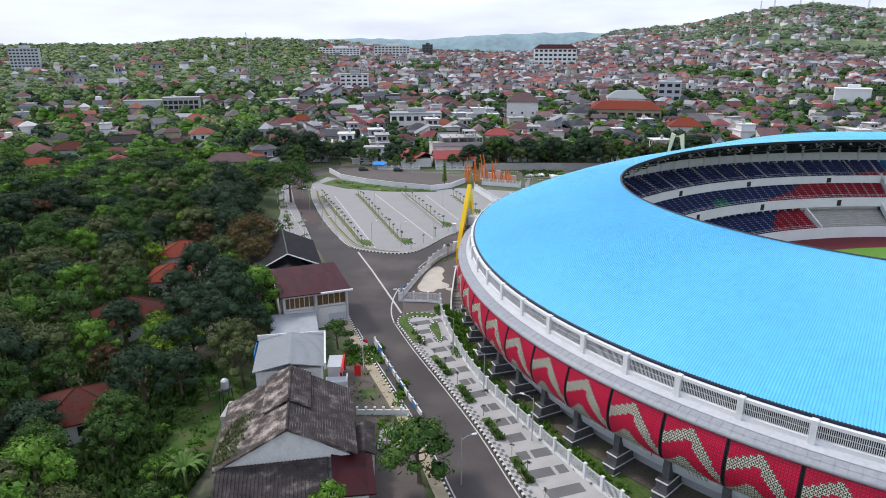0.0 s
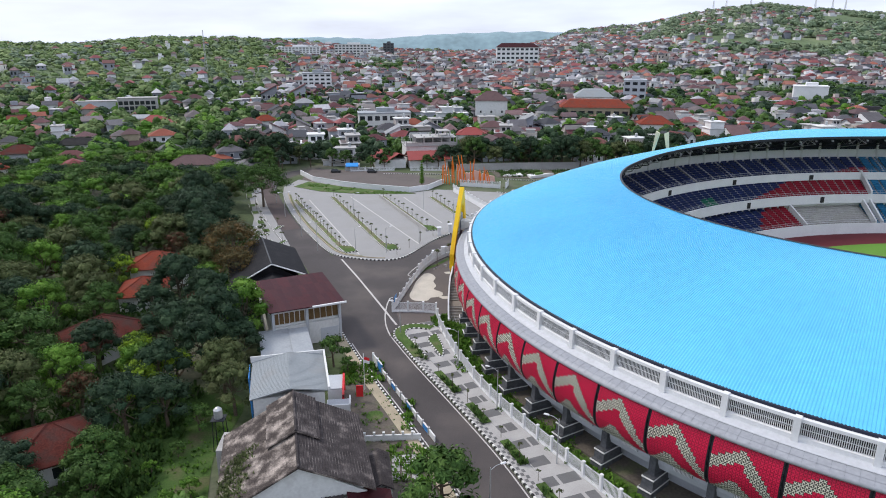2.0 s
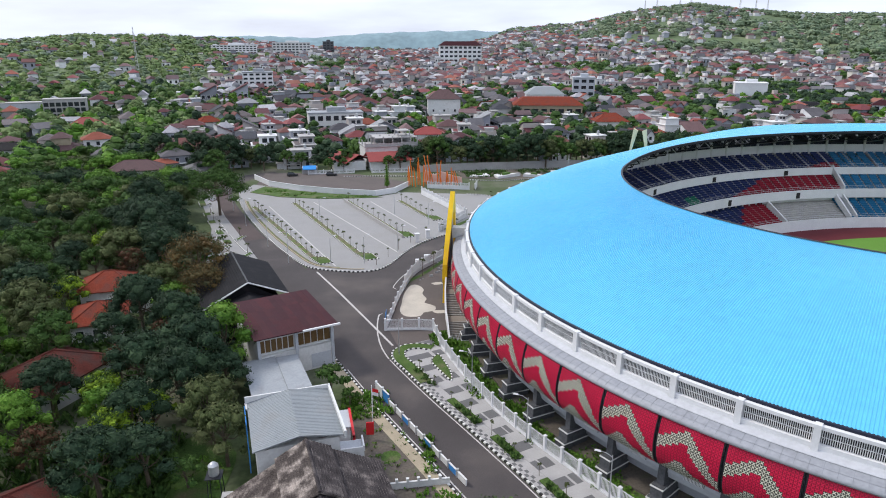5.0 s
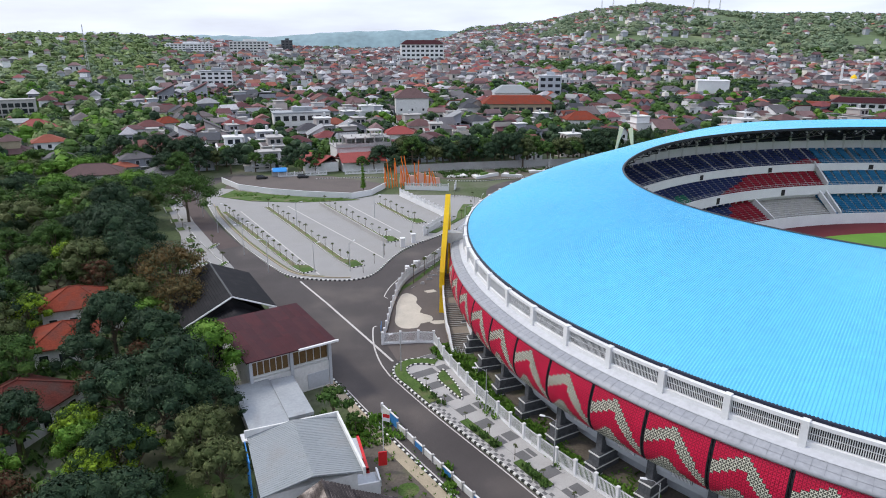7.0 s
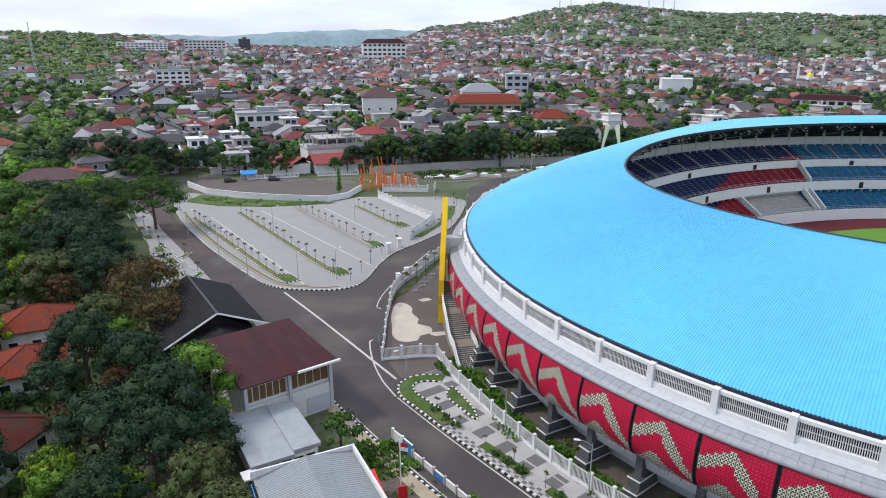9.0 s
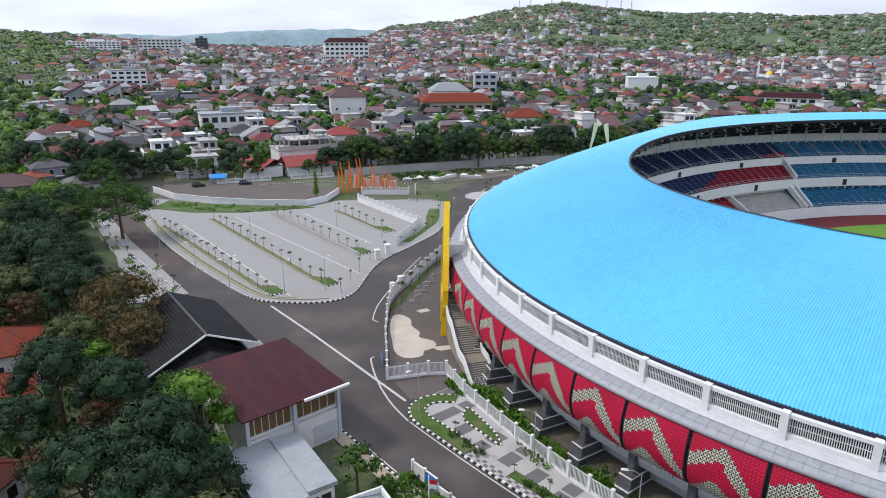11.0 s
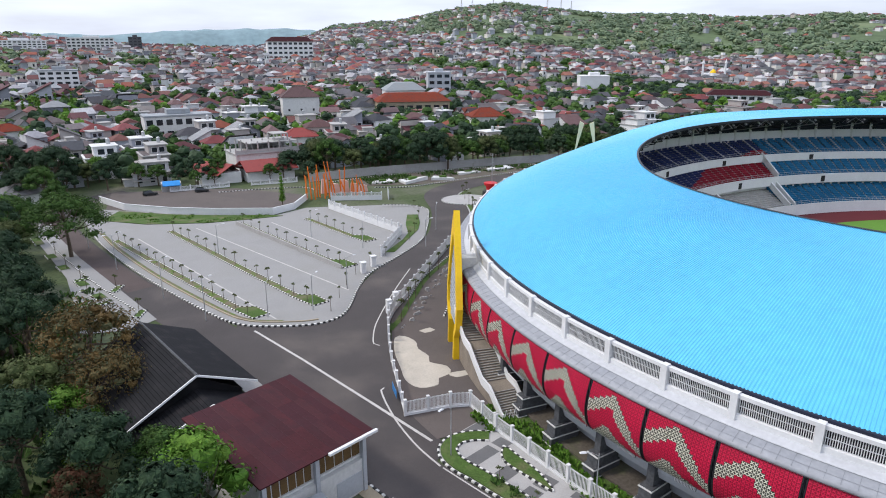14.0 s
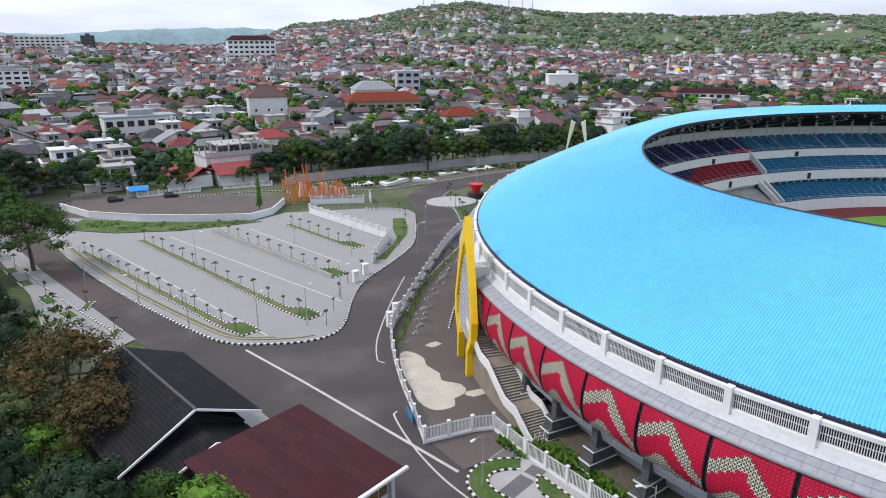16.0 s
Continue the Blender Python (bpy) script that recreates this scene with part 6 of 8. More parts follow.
# tree row behind the northern wall
for i in range(46):
    x = 16 + i * 2.9 + rng.uniform(-1, 1)
    y = 283 + rng.uniform(-2.5, 6) - 0.03 * x
    put_tree(rng.choice(["dark_b", "dark_a", "mid_b", "olive_a", "dark_b", "mid_a"]), x, y, rng.uniform(0.95, 1.3))
    spots.append((x, y))
for i in range(22):
    x, y = rng.uniform(20, 150), rng.uniform(293, 312)
    put_tree(rng.choice(["mid_a", "light_a", "mid_b", "dark_a", "dark_b"]), x, y, rng.uniform(0.85, 1.25))
    spots.append((x, y))
for x, y, s, k in ((-20, 283, 0.6, "mid_b"), (-14, 284, 0.55, "mid_a"), (-25, 287, 0.75, "dark_b"), (4, 283, 0.6, "mid_a"), (9, 285, 0.8, "dark_b"), (-37, 292, 0.85, "mid_b"), (-46, 290, 0.9, "dark_a"), (12, 290, 0.9, "dark_a"), (17, 280, 0.8, "dark_b"), (-52, 298, 0.8, "olive_a"), (-19, 287, 1.0, "dark_b"), (-12.5, 289, 0.9, "mid_a"), (-31, 291, 0.9, "mid_b"), (-42, 303, 1.0, "dark_a"), (-57, 283, 1.0, "dark_b"), (-62, 276, 1.1, "mid_a"), (-68, 282, 1.0, "dark_a"), (-49, 306, 0.9, "light_a"), (-60, 292, 1.3, "dark_a"), (-67, 300, 1.35, "dark_b"), (-74, 309, 1.3, "dark_a"), (-83, 302, 1.2, "mid_a"), (-56, 299, 1.2, "dark_b"), (-90, 312, 1.3, "dark_a"), (-62, 310, 1.1, "mid_b"),
                   (-15, 300, 0.8, "light_a"), (-56, 308, 1.0, "mid_b"), (24, 300, 1.0, "dark_a"), (30, 305, 1.0, "mid_b")):
    put_tree(k, x, y, s)

# slim columnar tree by the wall
col_tree = thing("columnar_tree", "slim columnar tree with dense foliage", "tree", (0.6, 246.5, 0), group="trees")
r2 = random.Random(5)
part("trunk", trunk_geo(r2, 3, 0.12, []), M["trunk"], col_tree)
part("crown", crown_geo(r2, [((0, 0, 1.8 + i * 1.05), 0.95 - 0.07 * i) for i in range(8)], 90, 0.4, 1.1), M["leaf_light"], col_tree)
for x, y in ((-84, 497), (-80, 500), (-88, 494), (-92, 497), (-76, 503), (-72, 506), (-96, 492), (-68, 505), (-86, 503)):
    copy_thing(col_tree, Matrix()).matrix_basis = pose(x, y, terrain(x, y) - 1, 0, 0, x * 9) @ Matrix.Scale(1.5, 4)

# bananas
def banana(x, y, s):
    root = thing("banana_plant", "banana plant with broad drooping leaves", "plant", (x, y, 0), group="plants")
    g = Geo()
    g.tube([(0, 0, -0.2), (0, 0, 2.2)], [0.22, 0.14], 7)
    part("stem", g, M["leaf_olive"], root)
    r = random.Random(int(x * 31))
    for i in range(15):
        a, L = i * 2.4 + r.uniform(-0.2, 0.2), r.uniform(1.3, 2.5)
        g = Geo()
        mid = [(math.cos(a) * L * t, math.sin(a) * L * t, 2.2 + 1.3 * math.sin(t * 2.2) * L * 0.5 - 0.5 * t * t * L * 0.4) for t in (0, 0.25, 0.5, 0.75, 1)]
        w = [0.05, 0.17, 0.20, 0.15, 0.03]
        rows = []
        for sgn in (-1, 0, 1):
            rows.append([(p[0] - math.sin(a) * k * sgn, p[1] + math.cos(a) * k * sgn, p[2] - abs(sgn) * k * 0.35) for p, k in zip(mid, w)])
        g.grid(rows)
        part("leaf", g, M["leaf_mid"], root)
    root.matrix_basis = pose(x, y, 0) @ Matrix.Scale(s, 4)


for x, y, s in ((-47.5, 93.5, 1.2), (-30.2, 65.2, 1.3), (-52, 90.5, 1.1), (-65, 123, 1.2), (-41, 88.5, 1.0), (-55, 104, 1.1)):
    banana(x, y, s)
# low growth under the trees and on the old roof
def tufts(name, label, areas, n, size, mtl, seed, z=0.0, cat="undergrowth"):
    r = random.Random(seed)
    g = Geo()
    for _ in range(n):
        x0, x1, y0, y1 = r.choice(areas)
        x, y = r.uniform(x0, x1), r.uniform(y0, y1)
        zz = z(x, y) if callable(z) else z
        s = size * r.uniform(0.5, 1.4)
        for _ in range(7):
            a, t = r.uniform(0, 6.3), r.uniform(0.2, 1.0)
            d = Vector((math.cos(a), math.sin(a), 0))
            c = Vector((x, y, zz)) + d * s * 0.3
            e = c + d * s * 0.7 + Vector((0, 0, s * t * 1.2))
            w = Vector((-d.y, d.x, 0)) * s * 0.3
            g.face([c - w * 0.4, c + w * 0.4, e + w, e + Vector((0, 0, s * 0.25)), e - w])
    return solid(name, g, M[mtl], label, cat, "stuff")


tufts("undergrowth", "low leafy undergrowth under the trees", [(-75, -46, 58, 130), (-70, -45, 125, 190), (-75, -46, 58, 130), (-46, -37, 58, 98), (-36, -30, 58, 70)], 2900, 0.7, "leaf_mid", 3)
solid("clearing", flat(smooth_line([(-34, 58), (-29.5, 68), (-31, 80), (-30, 92), (-35, 97), (-41, 92), (-45, 84), (-44, 72), (-46, 62), (-41, 54)], 2, closed=True), 0.02), M["rough_grass"], "grassy clearing among the trees", "grass", "structure")
tufts("undergrowth", "pale green weeds in the clearing", [(-44, -31, 60, 92), (-44, -31, 60, 92), (-17, -12, 97, 103)], 480, 0.3, "leaf_light", 4)
tufts("undergrowth", "scattered weeds in the yard", [(-12, -5, 72, 82), (-14, -8, 82, 96)], 90, 0.28, "leaf_light", 17)
tufts("stadium_weeds", "weeds beside the stadium's base", [(1.5, 4.5, 100, 118), (6.0, 9.5, 88, 98), (11, 15, 78, 86), (-1.5, 2, 118, 123)], 700, 0.4, "leaf_light", 6)
tufts("fence_weeds", "bright green weeds along the inside of the fence", [(p[0] + 0.7, p[0] + 3.0, p[1] - 1.3, p[1] + 1.3) for p in FENCE_S if 56 < p[1] < 119], 1700, 0.34, "leaf_light", 16)
tufts("bed_plants", "small scruffy plants in the planting beds", [(lane(y_, 1.75).x - 0.5, lane(y_, 1.75).x + 0.5, y_ - 0.6, y_ + 0.6) for y_ in (58, 59.5, 61, 67, 68.5, 70, 76, 77.5, 79, 85.5, 87, 88.5, 94, 96, 98, 105, 107, 109)], 260, 0.3, "leaf_mid", 15, 0.25)
tufts("garden_weeds", "green plants in the small garden", [(-8.8, -4.8, 73, 80.5), (-5.2, -3.8, 73, 80)], 150, 0.38, "leaf_light", 23)
tufts("yard_edge", "bright weeds along the yard wall", [(-12.6, -10.2, 98, 105), (-7.2, -5.6, 84, 92), (-16.5, -12.5, 99, 104)], 160, 0.4, "leaf_light", 24)
tufts("wall_weeds", "tall weeds below the white wall", [(-42, -34, 246, 252), (-36, -24, 240, 245), (-24, -4, 234, 237)], 350, 0.3, "leaf_light", 7)
To = rect(-19.3, 73.0, 0, 0, 10.5)
r = random.Random(8)
g = Geo()
for _ in range(420):
    v = r.uniform(-7.5, 0.5)
    u = -7.4 + r.gauss(0, 0.9) + max(0, (v + 4) * 0.35)
    u = min(max(u, -8.5), -3.0)
    z = 4.0 + (8.6 - 4.0) * (u + 8.6) / 8.6
    c = Vector(To(u, v, z))
    for _ in range(5):
        d = Vector((r.uniform(-1, 1), r.uniform(-1, 1), r.uniform(0.3, 1))).normalized() * r.uniform(0.25, 0.6)
        w = d.cross(Vector((0, 0, 1))).normalized() * 0.09
        g.face([c - w, c + w, c + d])
solid("roof_growth", g, M["leaf_olive"], "creeping plants growing over the old tile roof", "creeper", "stuff")

# saplings and lamps of the parking lot
def sapling_proto():
    root = thing("sapling", "thin staked sapling with a small round crown", "sapling", group="saplings")
    g = Geo()
    g.tube([(0, 0, 0), (0.03, 0, 1.2), (0, 0.04, 2.5)], [0.06, 0.05, 0.035], 5)
    part("trunk", g, M["trunk"], root)
    part("crown", crown_geo(random.Random(3), [((0, 0, 2.62), 0.4), ((0.28, 0.1, 2.5), 0.27), ((-0.24, -0.15, 2.48), 0.25)], 90, 0.24, 0.5, 0.5), M["leaf_olive"], root)
    return root


sap = sapling_proto()
first = True
rs_ = random.Random(12)
spots_s = []
for i, (a, b) in enumerate(BEDS):
    n = (15, 14, 11, 7)[i]
    for j in range(n):
        p = Vector(a).lerp(Vector(b), (j + 0.5) / n)
        spots_s.append((p.x, p.y, rs_.uniform(0.85, 1.15)))
for x, y, a in along([p for p in offset_line(BRANCH, -5.4) if p[1] > 152 and p[0] < 60], 5.5):
    spots_s.append((x, y, rs_.uniform(1.0, 1.5)))
for x, y, a in along(offset_line(PARK, 2.6), 6.5)[14:]:
    spots_s.append((x, y, rs_.uniform(0.8, 1.1)))
for y in np.arange(58, 113, 4.6):
    p = lane(float(y), 1.75)
    spots_s.append((p.x, p.y, rs_.uniform(0.55, 0.85)))
for x, y in ((-43.0, 176.3), (-44.8, 182.8), (-47.4, 191.6), (-42.4, 190.0), (-48.8, 198.5), (-38.6, 175.0), (-52, 208), (-55, 220)):
    spots_s.append((x, y, 1.1))
for x, y, s in spots_s:
    m = pose(x, y, 0.1, 0, 0, rs_.uniform(0, 360)) @ Matrix.Scale(s, 4)
    if first:
        sap.matrix_basis, first = m, False
    else:
        copy_thing(sap, Matrix()).matrix_basis = m


def lamp_proto(h, arms, label):
    root = thing("street_lamp", label, "street lamp", group="street lamps")
    g = Geo()
    g.tube([(0, 0, 0), (0, 0, 0.5), (0, 0, h)], [0.12, 0.09, 0.05], 7)
    part("pole", g, M["steel"], root)
    for s in arms:
        g = Geo()
        g.tube([(0, 0, h - 0.3), (s * 0.7, 0, h + 0.1), (s * 1.7, 0, h + 0.2)], [0.04, 0.035, 0.03], 5)
        o = part("arm", g, M["steel"], root)
        g = Geo()
        g.hull([(s * 1.6 - 0.35, -0.14, h + 0.14), (s * 1.6 + 0.35, -0.14, h + 0.14), (s * 1.6 + 0.35, 0.14, h + 0.14), (s * 1.6 - 0.35, 0.14, h + 0.14)],
               [(s * 1.6 - 0.25, -0.08, h + 0.26), (s * 1.6 + 0.25, -0.08, h + 0.26), (s * 1.6 + 0.25, 0.08, h + 0.26), (s * 1.6 - 0.25, 0.08, h + 0.26)])
        part("lamp_head", g, M["white"], o)
    return root


la = lamp_proto(7.5, (1, -1), "grey steel street lamp with two arms")
la.matrix_basis = pose(-34.5, 181.5, 0, 0, 0, 25)
for x, y in ((-42.5, 203), (-48.5, 222), (-52.5, 240), (-28.5, 167.5)):
    copy_thing(la, pose(x, y, 0, 0, 0, 25))
lb = lamp_proto(6.5, (1,), "slim grey street lamp with one arm")
lb.matrix_basis = pose(-11, 164.4, 0, 0, 0, 40)
for x, y, t in ((-18.7, 164.8, 40), (-7.5, 115.7, 200), (1.8, 101.8, 160), (6.2, 88.5, 150), (11.8, 75.5, 150), (2.2, 66.4, 20), (-2.5, 172, 0), (22, 191, 0), (30, 203, 60), (8.5, 196, 0), (-22, 206, 0), (0, 210, 0)):
    copy_thing(lb, pose(x, y, 0, 0, 0, t))

# gate posts at the parking lot
for x, y in ((3.2, 179.5), (6.4, 182.6)):
    g = Geo()
    g.box(x - 0.5, x + 0.5, y - 0.5, y + 0.5, 0, 2.2)
    g.box(x - 0.6, x + 0.6, y - 0.6, y + 0.6, 2.2, 2.4)
    solid("gate_post", g, M["white"], "white square gate post", "gate post")
for x, y in ((0.6, 157.5), (3.0, 160.5)):
    g = Geo()
    g.box(x - 0.45, x + 0.45, y - 0.45, y + 0.45, 0, 2.6)
    solid("gate_post", g, M["white"], "white square gate post", "gate post")
# tall white screen walls across the lot
for pts, h in (([(11.6, 236), (20.6, 203.0)], 2.6), ([(20.6, 203.0), (9.0, 186.6)], 2.4), ([(15, 246), (22, 243.5), (31, 240)], 2.4), ([(31, 240), (33, 246)], 2.2)):
    fence_line("fence_lot", pts, "white solid-based fence in the parking lot", h=h, base=h * 0.55)
# blue banner on the fence
g = Geo()
g.bar((-8.75, 129.5, 0.95), (-8.3, 132.2, 0.95), 0.05, 1.0)
solid("banner", g, M["paint_blue"], "blue banner tied to the white fence", "banner")

# ---- plaza north of the lot ----
scul = thing("sculpture", "cluster of tall leaning orange poles", "sculpture")
r = random.Random(9)
for i in range(20):
    x, y = 8.5 + i * 0.95 + r.uniform(-0.4, 0.4), 249.5 + r.uniform(-1.5, 4.0)
    h = r.uniform(6.5, 11.5) if i < 13 else r.uniform(4, 6.5)
    lx, ly = r.uniform(-1.6, 0.4), r.uniform(-0.4, 0.4)
    g = Geo()
    g.tube([(x, y, 0), (x + lx * 0.3, y + ly * 0.3, h * 0.5), (x + lx, y + ly, h)], [0.19, 0.21, 0.13], 8)
    part("pole", g, M["orange"], scul)
for i, (x, y, w, h) in enumerate(((19, 256, 1.6, 3.2), (22, 255.5, 1.5, 4.2), (25, 255, 1.4, 3.0), (27.5, 254, 1.6, 2.4), (16, 257, 1.2, 4.6))):
    g = Geo()
    g.hull([(x - w, y - 0.5, 0), (x + w, y - 0.5, 0), (x + w, y + 0.5, 0), (x - w, y + 0.5, 0)], [(x - w * 0.7, y - 0.4, h), (x + w * 0.8, y - 0.4, h * 0.85), (x + w * 0.8, y + 0.4, h * 0.85), (x - w * 0.7, y + 0.4, h)])
    solid("plinth", g, M["pink"], "pale pink concrete block beside the sculpture", "plinth")
g = Geo()
g.prism([(52 + 7.2 * math.cos(t * math.pi / 14), 230 + 6.2 * math.sin(t * math.pi / 14)) for t in range(28)], 0, 0.25)
solid("roundabout", g, M["tile_light"], "pale paved traffic island", "traffic island", "structure")
kerb("kerb", [(52 + 7.4 * math.cos(t * math.pi / 14), 230 + 6.4 * math.sin(t * math.pi / 14)) for t in range(28)], "black and white kerb round the traffic island", closed=True)
mon = thing("monument", "red round monument on a dark base", "monument", (61.5, 232, 0))
for nm, m, z0, z1, r0, r1 in (("base", "black", 0, 1.5, 2.6, 2.4), ("drum", "paint_red", 1.5, 3.3, 1.2, 1.5), ("rim", "paint_red", 3.3, 4.1, 1.9, 2.1)):
    g = Geo()
    g.tube([(0, 0, z0), (0, 0, z1)], [r0, r1], 16)
    part(nm, g, M[m], mon)
g = Geo()
g.tube([(0.5, 0, 4.1), (0.5, 0, 13)], 0.12, 6)
for i in range(3):
    g.tube([(0.5 - 0.6, 0, 9 + i), (0.5 + 0.6, 0, 9.3 + i)], 0.06, 5)
part("mast", g, M["steel"], mon, "thin steel mast")
for i, (x, y, w, d, tilt, turn_) in enumerate(((48, 263, 5.5, 3.0, 1.1, 20), (59, 261.5, 4.0, 2.2, 0.8, -25), (72, 268, 5, 1.6, 0.5, 8), (86, 270, 6, 1.6, 0.8, 5), (38, 265, 4, 2.2, 0.5, -10))):
    T = rect(x, y, 0, 0, turn_)
    g = Geo()
    q = [(-w, -d), (w, -d * 0.7), (w * 0.7, d), (-w * 0.8, d * 0.6)]
    g.hull([T(*p, 0) for p in q], [T(*p, 0.35 + tilt * (0.5 + 0.5 * math.sin(k * 2.1 + i))) for k, p in enumerate(q)])
    solid("planter", g, M["plaster"], "angular pale concrete planter", "planter")
    g = Geo()
    g.hull([T(p[0] * 0.35, p[1] * 0.35, 0.3) for p in q], [T(p[0] * 0.3, p[1] * 0.3, 0.75 + tilt * 0.8) for p in q])
    solid("planter_shrubs", g, M["leaf_mid"], "clipped shrubs in the concrete planter", "shrub")
solid("plaza_green", flat([(31, 262), (56, 255), (84, 260.5), (120, 264), (120, 275), (70, 278), (30, 276)], 0.08), M["soil"], "bare and grassy plaza edge", "ground", "structure")
tufts("plaza_shrubs", "low shrubs on the plaza", [(33, 50, 262, 275), (55, 118, 266, 275)], 500, 0.6, "leaf_mid", 14)
kerb("kerb", smooth_line([(33, 258), (44, 254.5), (58, 257), (84, 261.5), (120, 265)], 2), "black and white kerb along the plaza", z=0.05)
kerb("kerb", smooth_line([(-14, 272), (0, 271), (12, 268), (14, 262)], 2), "black and white kerb on the old yard", z=0.03)
kerb("kerb", smooth_line([(20, 272), (40, 276), (70, 277), (110, 273)], 2), "black and white kerb below the wall", z=0.05)
g = Geo()
wp = [(16, 277), (40, 279.5), (80, 279.5), (120, 277), (170, 272)]
for p, q in zip(wp, wp[1:]):
    g.bar((*p, 1.3), (*q, 1.3), 0.3, 2.8)
    g.bar((*p, 2.75), (*q, 2.75), 0.42, 0.14)
solid("street_wall", g, M["concrete"], "long grey-white concrete boundary wall", "wall", "structure")
g = Geo()
fence_line("fence_house", [(-28, 279), (-10, 279.5)], "low white garden fence", h=1.6)
fence_line("fence_house", [(-3, 279), (14, 278)], "low white garden fence", h=1.6)


def car(x, y, turn, body_m, label):
    root = thing("car", label, "car", (x, y, 0.03), turn, group="parked cars")
    g = Geo()
    g.hull([(-2.1, -0.85, 0.3), (2.1, -0.85, 0.3), (2.1, 0.85, 0.3), (-2.1, 0.85, 0.3)], [(-2.1, -0.82, 0.85), (2.05, -0.82, 0.8), (2.05, 0.82, 0.8), (-2.1, 0.82, 0.85)])
    part("body", g, body_m, root)
    g = Geo()
    g.hull([(-2.0, -0.8, 0.85), (1.1, -0.8, 0.82), (1.1, 0.8, 0.82), (-2.0, 0.8, 0.85)], [(-1.7, -0.66, 1.5), (0.4, -0.66, 1.5), (0.4, 0.66, 1.5), (-1.7, 0.66, 1.5)])
    part("cabin", g, M["glass"], root, "dark glazed cabin")
    for a in (-1.3, 1.3):
        for b in (-0.85, 0.85):
            g = Geo()
            g.tube([(a, b - 0.1, 0.32), (a, b + 0.1, 0.32)], 0.32, 12)
            part("wheel", g, M["black"], root)


car(-34, 276.5, 8, M["black"], "dark parked car beside the old yard")
car(-19, 275, -5, M["black"], "dark parked car beside the old yard")
car(117, 268.5, 4, M["black"], "dark car on the road by the wall")

# ---- houses in the middle distance ----
def far_window(T, u, v, z0, z1, w, parent):
    """A framed window in a wall facing -v, seen from far off."""
    g = Geo()
    rbox(g, T, u - w / 2 - 0.1, u + w / 2 + 0.1, v - 0.06, v + 0.02, z0 - 0.1, z1 + 0.1)
    rbox(g, T, u - w / 2, u + w / 2, v - 0.1, v - 0.05, z0, z1, 1)
    return part("window", g, [M["white"], M["glass"]], parent)


def split_parts(name, geo, mtl, parent, label=""):
    """One part for each separate solid gathered in geo."""
    root_of = list(range(len(geo.v)))

    def find(i):
        while root_of[i] != i:
            root_of[i] = root_of[root_of[i]]
            i = root_of[i]
        return i
    for f in geo.f:
        for i in f[1:]:
            root_of[find(i)] = find(f[0])
    pieces = {}
    for f in geo.f:
        pieces.setdefault(find(f[0]), []).append(f)
    for faces in pieces.values():
        g = Geo()
        order = {i: k for k, i in enumerate(sorted({i for f in faces for i in f}))}
        g.v = [geo.v[i] for i in order]
        g.f = [tuple(order[i] for i in f) for f in faces]
        g.m = [0] * len(g.f)
        part(name, g, mtl, parent, label)


def hip_on(g, x0, x1, y0, y1, z, rise, eave=0.6):
    """A hipped roof over a rectangle, ridge along its longer side."""
    x0, x1, y0, y1 = x0 - eave, x1 + eave, y0 - eave, y1 + eave
    k = min(x1 - x0, y1 - y0) / 2 - 0.05
    low = [(x0, y0), (x1, y0), (x1, y1), (x0, y1)]
    high = [(x0 + k, y0 + k), (x1 - k, y0 + k), (x1 - k, y1 - k), (x0 + k, y1 - k)]
    g.hull([(*p, z - 0.1) for p in low], [(*p, z + rise) for p in high])


